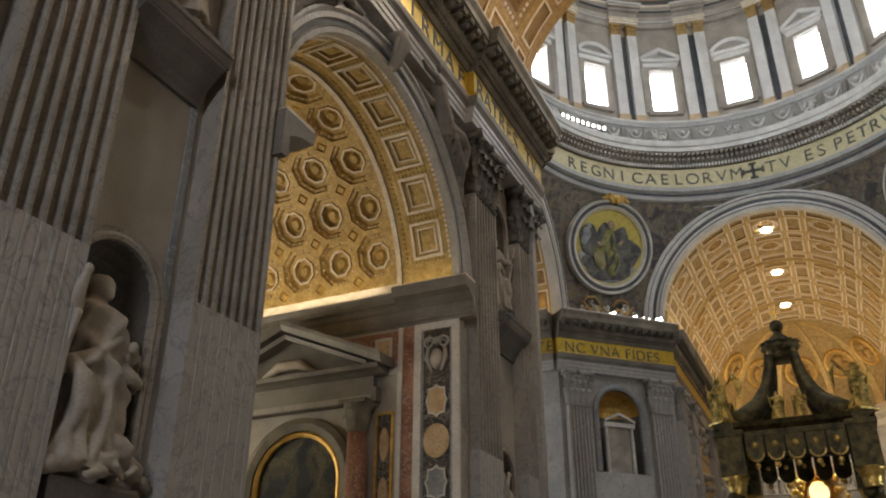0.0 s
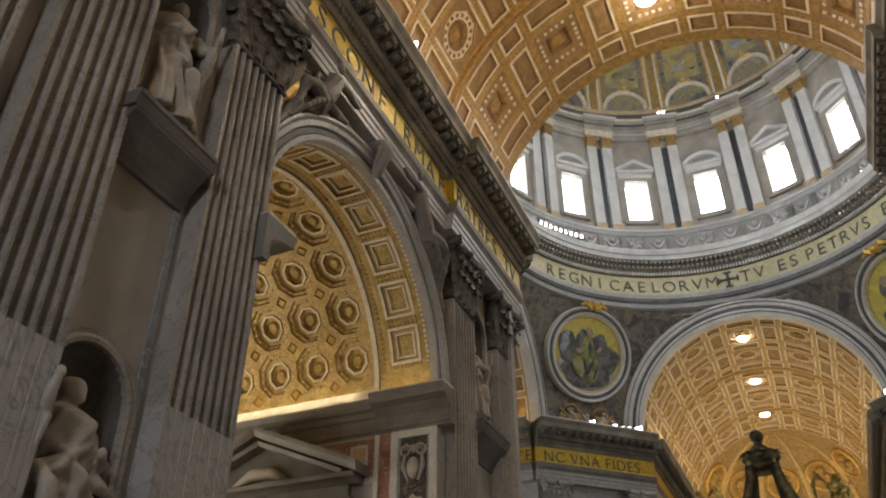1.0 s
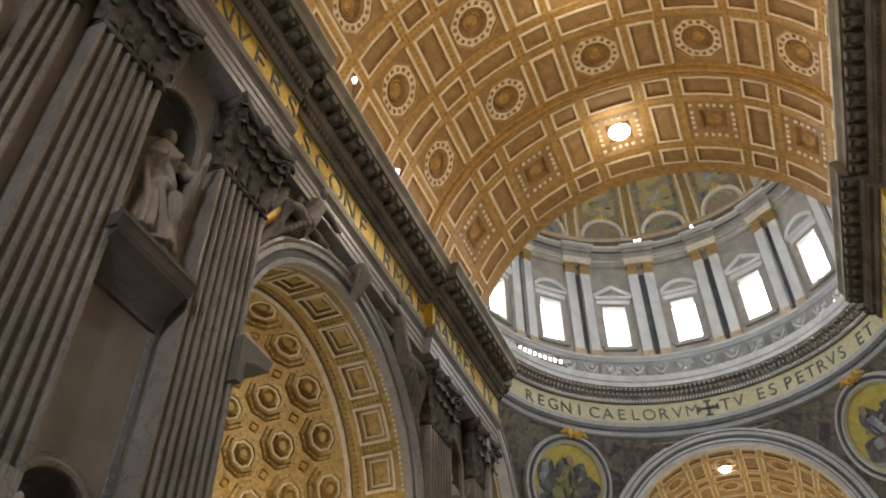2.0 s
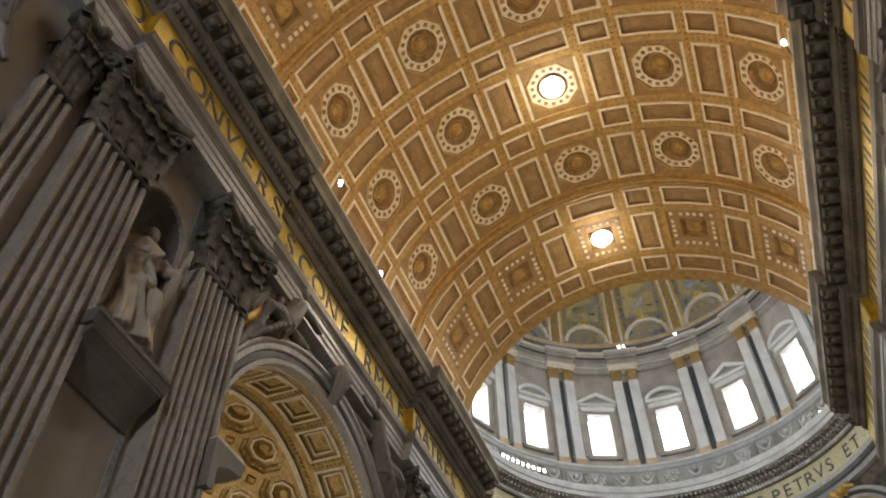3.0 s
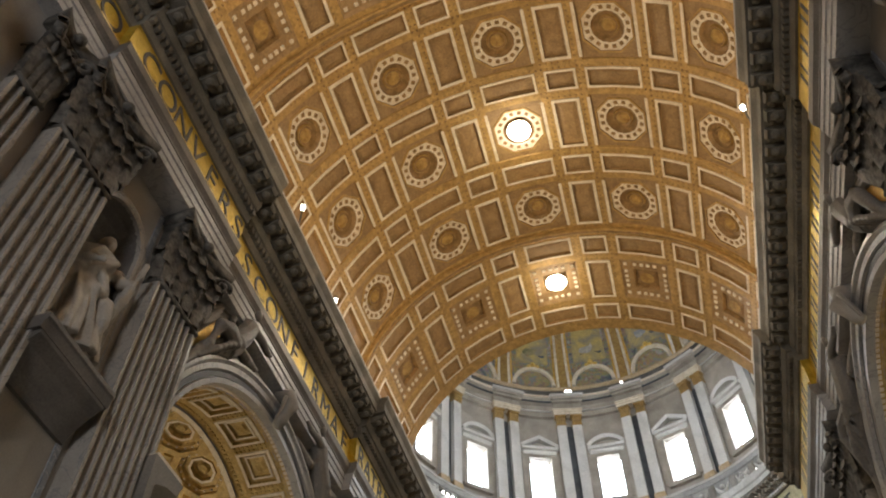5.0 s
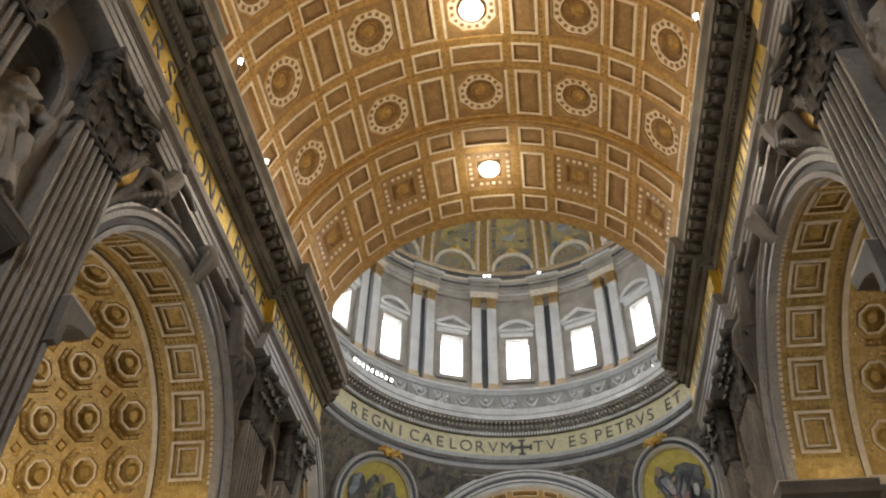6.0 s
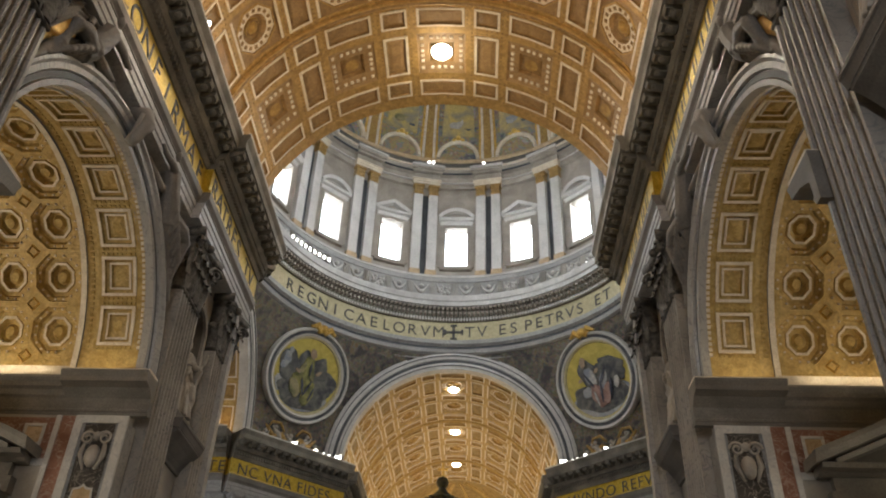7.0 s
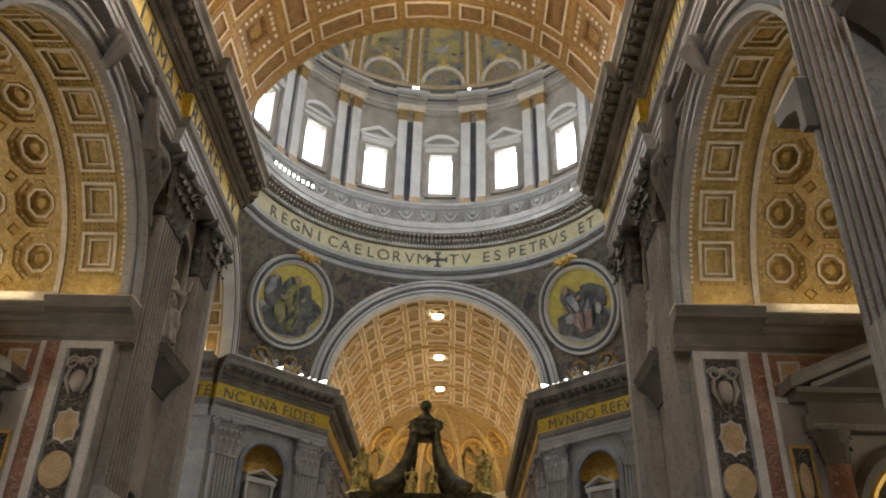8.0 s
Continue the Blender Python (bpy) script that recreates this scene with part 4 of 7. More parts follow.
def drum_window(curved):
    w = thing("drum_window", "tall bright drum window in a white stone surround", "window", "drum windows")
    bm = bmesh.new()
    for x in (-1.42, 1.42):
        s = 1 if x > 0 else -1
        abox(bm, min(x, x + s * 0.42), max(x, x + s * 0.42), -0.35, 0.1, ZW0 - 0.4, ZW1 + 0.45)
    abox(bm, -1.42, 1.42, -0.35, 0.1, ZW1, ZW1 + 0.45)
    abox(bm, -2.0, 2.0, -0.5, 0.1, ZW0 - 0.85, ZW0 - 0.4)
    part("frame", bm, M_TAUPE, w)
    bm = bmesh.new()
    for x0, x1 in ((-2.35, -1.85), (1.85, 2.35)):
        abox(bm, x0, x1, -0.3, 0.1, ZW0 - 0.4, ZW1 + 0.5)
    part("side_strip", bm, M_TAUPE, w)
    bm = bmesh.new()
    zb = ZW1 + 1.0
    abox(bm, -2.3, 2.3, -0.9, 0.1, zb, zb + 0.4)
    abox(bm, -2.1, 2.1, -0.45, 0.1, zb - 0.55, zb)
    if curved:
        fr = []
        R = 2.75
        for i in range(13):
            t = radians(90 + 57 * (1 - i / 6))
            fr.append((V((0, 0, zb - 0.9)), V((math.cos(t), 0, math.sin(t))), V((0, -1, 0))))
        sweep(bm, [(R - 0.3, 0), (R - 0.3, 0.7), (R + 0.1, 0.9), (R + 0.1, 0)], fr)
    else:
        for s in (-1, 1):
            sweep(bm, [(0, 0), (0, 0.75), (0.42, 0.95), (0.42, 0)], [(V((s * 2.45, 0, zb + 0.3)), V((0, 0, 1)), V((0, -1, 0))), (V((0, 0, zb + 1.65)), V((0, 0, 1)), V((0, -1, 0)))])
        abox(bm, -1.2, 1.2, -0.25, 0.1, zb + 0.4, zb + 0.8)
    part("pediment", bm, M_DRUMW, w, "curved white pediment" if curved else "triangular white pediment")
    bm = bmesh.new()
    abox(bm, -1.42, 1.42, 0.85, 0.88, ZW0, ZW1)
    pane = part("pane", bm, M_PANE, w)
    pane.visible_shadow = False
    return w


def drum_pair():
    w = thing("drum_pilaster_pair", "pair of white pilasters with a dark strip between", "pilaster", "drum pilasters")
    for x0, x1 in ((-1.62, -0.42), (0.42, 1.62)):
        bm = bmesh.new()
        abox(bm, x0, x1, -0.75, 0.3, 58.9, 71.3)
        part("shaft", bm, M_DRUMW, w)
        bm = bmesh.new()
        abox(bm, x0 - 0.1, x1 + 0.1, -0.85, 0.3, 58.5, 59.1)
        abox(bm, x0 - 0.05, x1 + 0.05, -0.8, 0.3, 59.1, 59.25)
        part("base", bm, M_TAN, w, "yellow marble base")
        bm = bmesh.new()
        abox(bm, x0 - 0.05, x1 + 0.05, -0.82, 0.3, 71.3, 71.5)
        for i in range(4):
            for j in range(2):
                tube(bm, [(x0 + 0.15 + 0.3 * i, -0.8, 71.4 + 0.55 * j), (x0 + 0.15 + 0.3 * i, -0.95, 71.8 + 0.55 * j), (x0 + 0.15 + 0.3 * i, -1.15, 71.9 + 0.55 * j)], [0.16, 0.14, 0.08], 5)
        abox(bm, x0, x1, -0.78, 0.3, 71.5, 72.6)
        abox(bm, x0 - 0.15, x1 + 0.15, -1.0, 0.3, 72.6, 72.85)
        part("capital", bm, M_RIB, w, "gilded leafy capital")
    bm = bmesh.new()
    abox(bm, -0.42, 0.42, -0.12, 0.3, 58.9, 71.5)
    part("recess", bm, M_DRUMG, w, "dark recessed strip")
    bm = bmesh.new()
    abox(bm, -1.85, 1.85, -1.15, 0.3, 72.85, 73.15)
    abox(bm, -1.9, 1.9, -1.25, 0.3, 73.15, 73.5)
    abox(bm, -1.95, 1.95, -1.35, 0.3, 73.5, 73.65)
    part("architrave", bm, M_CREAM, w)
    bm = bmesh.new()
    abox(bm, -1.82, 1.82, -1.1, 0.3, 73.65, 74.6)
    part("frieze", bm, M_TAUPE, w)
    bm = bmesh.new()
    abox(bm, -2.0, 2.0, -1.6, 0.3, 74.6, 74.85)
    abox(bm, -2.1, 2.1, -2.0, 0.3, 74.85, 75.18)
    part("bed_moulding", bm, M_TAUPE, w)
    bm = bmesh.new()
    abox(bm, -2.2, 2.2, -2.2, 0.3, 75.18, 75.5)
    part("entablature_block", bm, M_DRUMW, w)
    return w


def on_drum(k, offset=0.0, r=WR):
    t = radians(90 - 22.5 * k - offset)
    return Matrix.Translation((r * math.cos(t), r * math.sin(t), 0)) @ Matrix.Rotation(t - math.pi / 2, 4, "Z")


first = (drum_window(True), drum_window(False))
pair = drum_pair()
for k in range(16):
    if k < 2:
        first[k].matrix_basis = on_drum(k)
    else:
        copy_thing(first[k % 2], on_drum(k))
    if k == 0:
        pair.matrix_basis = on_drum(0, 11.25)
    else:
        copy_thing(pair, on_drum(k, 11.25))
    t = radians(90 - 22.5 * k)
    area_lamp("drum_window_daylight", look((22.95 * math.cos(t), 22.95 * math.sin(t), 63.4), (0, 0, 63.4)), 2.8, 5.75, POWER_DRUM, COOL)

bm = bmesh.new()
lathe(bm, [(21.9, 72.8), (21.5, 72.9), (21.5, 73.6), (21.3, 73.7), (21.3, 74.5), (20.6, 74.7), (20.4, 75.3), (20.3, 75.6), (21.4, 75.7), (21.4, 76.9), (21.1, 77.0), (21.0, 77.5), (21.3, 77.6)], (0, 0), n=96)
tagged(link_mesh("trim_drum_entablature", bm, M_TAUPE), "taupe and white ring entablature above the drum", "cornice", kind="structure")
bm = bmesh.new()
lathe(bm, [(21.15, 76.75), (20.75, 76.85), (20.6, 77.05), (20.6, 77.3), (20.8, 77.5), (21.2, 77.55)], (0, 0), n=96)
tagged(link_mesh("trim_gold_band", bm, M_TAN), "tan and gold band at the foot of the dome", "cornice", kind="structure")
for z0, z1, r, mt, nm in ((75.7, 75.95, 21.25, M_DRUMW, "fillet"), (74.62, 74.8, 20.5, M_DRUMG, "drip"), (75.25, 75.55, 20.22, M_CREAM, "lip"), (75.95, 76.75, 20.75, M_SLATE_SHADE, "dark_band"), (73.6, 73.72, 21.2, M_DRUMW, "astragal")):
    bm = bmesh.new()
    lathe(bm, [(r + 0.2, z0), (r, z0 + 0.02), (r, z1 - 0.02), (r + 0.2, z1)], (0, 0), n=96)
    tagged(link_mesh("trim_drum_" + nm, bm, mt), "thin moulding running round the drum", "moulding", kind="structure")


def dome(t, r=0.0):
    return (21.2 - r) * math.cos(t), 77.5 + (25.0 - r) * math.sin(t)


bm = bmesh.new()
lathe(bm, [dome(math.pi / 2 * i / 24) for i in range(23)], (0, 0), n=96)
lathe(bm, [(dome(math.pi / 2 * 22 / 24)[0], 102.2), (2.6, 108), (0.01, 109)], (0, 0), n=24)
dm = tagged(link_mesh("ceiling_dome", bm, M_DOMEM, True), "mosaic dome with figures in gold and blue", "ceiling", kind="structure")
for k in range(16):
    t = radians(90 - 22.5 * k - 11.25)
    d, s = V((math.cos(t), math.sin(t), 0)), V((-math.sin(t), math.cos(t), 0))
    for name, prof, mat in (("rib", [(-0.95, 0.0), (-0.95, 0.25), (-0.75, 0.3), (-0.55, 0.18), (0.55, 0.18), (0.75, 0.3), (0.95, 0.25), (0.95, 0.0)], M_CREAM), ("rib_inlay", [(-0.55, 0.15), (-0.55, 0.24), (0.55, 0.24), (0.55, 0.15)], M_DULL), ("rib_gilding", [(-1.3, -0.05), (-1.3, 0.12), (-0.97, 0.14), (0.97, 0.14), (1.3, 0.12), (1.3, -0.05)], M_GOLD)):
        bm = bmesh.new()
        fr = []
        for i in range(15):
            a = math.pi / 2 * i / 16
            r, z = dome(a)
            n = -(d * math.cos(a) + V((0, 0, 1)) * math.sin(a))
            w = 1 - 0.62 * i / 15
            fr.append((d * r + V((0, 0, z)), s * w, n))
        sweep(bm, prof, fr)
        tagged(link_mesh("trim_dome_" + name, bm, mat), "white and gold rib climbing the dome", "rib", kind="structure")
    # round-topped picture over each window, with a gilded crest
    t = radians(90 - 22.5 * k)
    d, s = V((math.cos(t), math.sin(t), 0)), V((-math.sin(t), math.cos(t), 0))
    lun = thing("lunette", "round-topped mosaic picture in a gilded arch", "mosaic picture", "dome lunettes")
    o = d * 20.85 + V((0, 0, 77.7))
    upv = (V((0, 0, 1)) - d * 0.09).normalized()
    bm = bmesh.new()
    fr = [(o, s * math.cos(math.pi * i / 20) + upv * math.sin(math.pi * i / 20), -d) for i in range(21)]
    sweep(bm, [(2.5, -0.3), (2.5, 0.35), (2.75, 0.45), (3.0, 0.3), (3.0, -0.3)], fr)
    part("arch", bm, M_CREAM, lun, "cream and gold moulded arch")
    bm = bmesh.new()
    bm.faces.new([bm.verts.new(o + (s * math.cos(math.pi * i / 20) + upv * math.sin(math.pi * i / 20)) * 2.55) for i in range(21)])
    part("picture", bm, M_DOMEM, lun)
    bm = bmesh.new()
    ball(bm, o + upv * 3.3 - d * 0.3, 0.42, 6)
    for q in (-1, 1):
        ball(bm, o + upv * 3.0 - d * 0.3 + s * q * 0.6, 0.3, 6)
    part("crest", bm, M_GILT, lun)
    # seated figure panel above
    fig = thing("dome_figure_panel", "mosaic panel of a draped figure on gold", "mosaic picture", "dome panels")
    bm = bmesh.new()
    def DP(u, v, h):
        a = v / 23.5
        r, z = dome(a)
        n = -(d * math.cos(a) + V((0, 0, 1)) * math.sin(a))
        return d * r + V((0, 0, z)) + s * u + n * (h + 0.12)
    stack(bm, DP, [[(-2.3, 4.0, 0), (2.3, 4.0, 0), (1.9, 11.2, 0), (0.8, 12.3, 0), (-0.8, 12.3, 0), (-1.9, 11.2, 0)], [(-2.15, 4.15, 0.08), (2.15, 4.15, 0.08), (1.75, 11.0, 0.08), (0.7, 12.1, 0.08), (-0.7, 12.1, 0.08), (-1.75, 11.0, 0.08)]], [0, 0])
    part("ground", bm, M_PANEL, fig)
    bm = bmesh.new()
    rnd = random.Random(k)
    for pu, pv, ru, rv in ((-0.8, 6.7, 1.0, 1.7), (0.7, 6.3, 1.3, 1.5), (0, 8.4, 0.95, 1.4), (1.35, 7.8, 0.55, 0.9), (-1.4, 5.5, 0.7, 0.7), (-1.3, 8.6, 0.5, 0.6)):
        pts = [(pu + ru * (1 + rnd.uniform(-0.15, 0.15)) * math.cos(math.tau * i / 12), pv + rv * (1 + rnd.uniform(-0.15, 0.15)) * math.sin(math.tau * i / 12)) for i in range(12)]
        stack(bm, DP, [[(u, v, 0.09) for u, v in pts], [(pu + (u - pu) * 0.8, pv + (v - pv) * 0.8, 0.2) for u, v in pts]], [0, 0])
    part("figure", bm, (M_TBLUE, M_TONDO)[k % 2], fig)
    bm = bmesh.new()
    for pu, pv, ru, rv in ((-0.25, 7.0, 0.8, 1.6), (0.45, 5.8, 0.95, 0.65), (0.1, 8.9, 0.5, 1.0), (0.05, 10.3, 0.38, 0.42), (1.4, 6.6, 0.35, 0.7)):
        pts = [(pu + ru * (1 + rnd.uniform(-0.2, 0.2)) * math.cos(math.tau * i / 12), pv + rv * (1 + rnd.uniform(-0.2, 0.2)) * math.sin(math.tau * i / 12)) for i in range(12)]
        stack(bm, DP, [[(u, v, 0.21) for u, v in pts], [(pu + (u - pu) * 0.8, pv + (v - pv) * 0.8, 0.27) for u, v in pts]], [0, 0])
    part("robe", bm, (M_TLIGHT, M_ROBE, M_TPINK, M_TROBE)[k % 4], fig, "draped robe in lighter mosaic")

# ---------------- the giant order ----------------
def leaf(bm, base, up, out, side, h, w, curl, mat=0):
    """An acanthus leaf: a broad blade that rises, bends outwards and turns over, with a raised midrib."""
    rows = []
    for i in range(11):
        t = i / 10
        z = h * math.sin(min(t * 1.25, 1.12) * math.pi / 2) - (h * 0.22 * max(t - 0.8, 0) / 0.2)
        o = curl * (t ** 2.2)
        ww = w * (0.55 + 0.6 * math.sin(math.pi * min(t * 0.9 + 0.12, 1))) * (1 + 0.10 * (-1) ** i)
        row = []
        for s, e in ((-1, 0.0), (-0.5, 0.09), (0, 0.16), (0.5, 0.09), (1, 0.0)):
            row.append(bm.verts.new(base + up * z + out * (o + e * w * (1.15 + 0.15 * (-1) ** i) + 0.02) + side * (s * ww * 0.5)))
        rows.append(row)
    for a, b in zip(rows, rows[1:]):
        for j in range(4):
            bm.faces.new((a[j], a[j + 1], b[j + 1], b[j])).material_index = mat


def scroll(bm, c, ax, ay, depth, r, turns=1.6, th=0.12, mat=0):
    """A volute: a band wound in a spiral in the plane of ax, ay."""
    n = 22
    az = ax.cross(ay)
    rows = []
    for i in range(n):
        t = i / (n - 1)
        a = math.tau * turns * t
        q = r * (1 - 0.82 * t)
        d = ax * math.cos(a) + ay * math.sin(a)
        rows.append([bm.verts.new(c + d * (q + e * th * (1 - 0.5 * t)) + az * (f * depth / 2)) for e, f in ((0, -1), (1, -1), (1, 1), (0, 1))])
    for p, s in zip(rows, rows[1:]):
        for j in range(4):
            bm.faces.new((p[j], p[(j + 1) % 4], s[(j + 1) % 4], s[j])).material_index = mat


def leaf_part(parent, name, mat, *args):
    bm = bmesh.new()
    leaf(bm, *args)
    return part(name, bm, mat, parent, smooth=True)


def capital_mesh(bm, w, z0, z1, proj):
    """Corinthian capital of a pilaster; out is +x, along is y."""
    H = z1 - z0
    X, Y, Z = V((1, 0, 0)), V((0, 1, 0)), V((0, 0, 1))
    sweep(bm, [(0, -w / 2), (proj, -w / 2), (proj, w / 2), (0, w / 2)], [(V((0, 0, z0)), X, Y), (V((0, 0, z0 + H * 0.8)), X * 1.12, Y * 1.04), (V((0, 0, z0 + H * 0.9)), X * 1.3, Y * 1.1)])
    tube(bm, [(proj, -w / 2 - 0.05, z0 + 0.06), (proj, w / 2 + 0.05, z0 + 0.06)], 0.1, 6)
    for s in (-1, 1):
        leaf(bm, V((proj * 0.5, s * w / 2, z0 + H * 0.05)), Z, Y * s, X, H * 0.42, proj * 0.9, 0.35)
        scroll(bm, V((proj + 0.32, s * (w / 2 + 0.12), z0 + H * 0.76)), (X * 0.7 + Y * s * 0.7), Z, 0.3, 0.36)
        scroll(bm, V((proj + 0.12, s * 0.3, z0 + H * 0.76)), Y * -s, Z, 0.2, 0.25)
        tube(bm, [(proj + 0.05, s * w * 0.22, z0 + H * 0.5), (proj + 0.15, s * w * 0.3, z0 + H * 0.7), (proj + 0.3, s * w * 0.48, z0 + H * 0.86)], [0.1, 0.12, 0.08], 6)
    # hollow-sided abacus with a flower
    pts = [(0, -w / 2 - 0.3), (proj + 0.62, -w / 2 - 0.42)]
    for i in range(1, 8):
        t = i / 8
        pts.append((proj + 0.62 - 0.36 * math.sin(math.pi * t), (t - 0.5) * (w + 0.84)))
    pts += [(proj + 0.62, w / 2 + 0.42), (0, w / 2 + 0.3)]
    sweep(bm, pts, [(V((0, 0, z0 + H * 0.89)), X * 0.97, Y * 0.97), (V((0, 0, z0 + H * 0.93)), X, Y), (V((0, 0, z1)), X * 1.02, Y * 1.02)])
    ball(bm, (proj + 0.36, 0, z0 + H * 0.95), 0.24, 6)


def pilaster(w, proj, zbase, zflute, zcap, ztop, label, flutes=7, mat=None, group="nave pilasters"):
    mat = mat or M_GREY
    p = thing("pilaster", label, "pilaster", group)
    bm = bmesh.new()
    prof = [(0, -w / 2), (proj, -w / 2)]
    pitch = (w - 0.2) / flutes
    for i in range(flutes):
        c = -w / 2 + 0.1 + pitch * (i + 0.5)
        for k in range(7):
            a = math.pi * k / 6
            prof.append((proj - 0.21 * math.sin(a), c - pitch * 0.39 * math.cos(a)))
    prof += [(proj, w / 2), (0, w / 2)]
    X, Y = V((1, 0, 0)), V((0, 1, 0))
    sweep(bm, prof, [(V((0, 0, zflute)), X, Y), (V((0, 0, zcap)), X, Y * 0.97)])
    part("fluted_shaft", bm, mat, p)
    bm = bmesh.new()
    reeds = [(0, -w / 2), (proj, -w / 2)]
    for i in range(flutes):
        c = -w / 2 + 0.1 + pitch * (i + 0.5)
        reeds.append((proj, c - pitch * 0.39))
        for k in range(7):
            a = math.pi * k / 6
            reeds.append((proj - 0.026 + 0.02 * math.sin(a), c - pitch * 0.37 * math.cos(a)))
        reeds.append((proj, c + pitch * 0.39))
    reeds += [(proj, w / 2), (0, w / 2)]
    sweep(bm, reeds, [(V((0, 0, zbase)), X, Y), (V((0, 0, zflute)), X, Y)])
    part("lower_shaft", bm, M_DADO, p, "smooth light lower shaft")
    bm = bmesh.new()
    abox(bm, 0, proj + 0.35, -w / 2 - 0.35, w / 2 + 0.35, 0, zbase - 1.0)
    sweep(bm, [(0, -w / 2 - 0.3), (proj + 0.3, -w / 2 - 0.3), (proj + 0.3, w / 2 + 0.3), (0, w / 2 + 0.3)], [(V((0, 0, zbase - 1.0)), X, Y), (V((0, 0, zbase - 0.6)), X, Y), (V((0, 0, zbase - 0.45)), X * 0.85, Y * 0.92), (V((0, 0, zbase - 0.2)), X * 0.92, Y * 0.96), (V((0, 0, zbase)), X * 0.8, Y * 0.9)])
    part("base", bm, M_DADO, p)
    bm = bmesh.new()
    capital_mesh(bm, w * 0.97, zcap, ztop, proj)
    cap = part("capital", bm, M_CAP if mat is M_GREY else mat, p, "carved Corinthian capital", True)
    X, Y, Z, H, cw = V((1, 0, 0)), V((0, 1, 0)), V((0, 0, 1)), ztop - zcap, w * 0.97
    for row, cnt, zb, hh in ((0, 4, 0.04, 0.42), (1, 5, 0.24, 0.48)):
        for i in range(cnt):
            yy = (i - (cnt - 1) / 2) * cw / (cnt - 0.2 if row == 0 else cnt - 1)
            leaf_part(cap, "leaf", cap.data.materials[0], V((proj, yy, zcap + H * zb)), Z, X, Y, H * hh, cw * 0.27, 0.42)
    return p


pil = pilaster(2.95, W - F, 2.2, 10.3, 23.75, ZARC, "tall fluted grey marble pilaster with a leafy capital")
done = False
for sx in (-1, 1):
    for y in PILASTERS + (-75.7, -80.2):
        m = Matrix.Translation((sx * W, y, 0)) @ Matrix.Rotation(0 if sx < 0 else math.pi, 4, "Z")
        if done:
            copy_thing(pil, m)
        else:
            pil.matrix_basis, done = m, True
# recessed half pilasters on the arch side of the piers
hp = None
for sx in (-1, 1):
    for y in (-56.95,):
        m = Matrix.Translation((sx * W, y, 0)) @ Matrix.Rotation(0 if sx < 0 else math.pi, 4, "Z")
        if hp is None:
            hp = pilaster(1.25, 0.4, 2.2, 10.3, 23.75, ZARC, "narrow fluted half pilaster beside a nave pilaster", 3, None, "half pilasters")
            hp.matrix_basis = m
        else:
            copy_thing(hp, m)
# slim strips that carry the arches
for sx in (-1, 1):
    for y, s in ((ARCH_Y + ARCH_R, 1), (ARCH_Y - ARCH_R, -1), (ARCH2_Y + ARCH_R, 1)):
        bm = bmesh.new()
        abox(bm, *sorted((sx * (W - 0.22), sx * (W + 0.0))), *sorted((y - s * 0.02, y + s * 1.0)), 0, ARCH_Z - 2.0)
        tagged(link_mesh("trim_arch_pier", bm, M_GREY), "plain grey strip beside a nave arch", "trim", kind="structure")


def chain(m):
    """x out of the wall, y along it."""
    return m.to_3x3() @ V((1, 0, 0)), m.to_3x3() @ V((0, 1, 0))


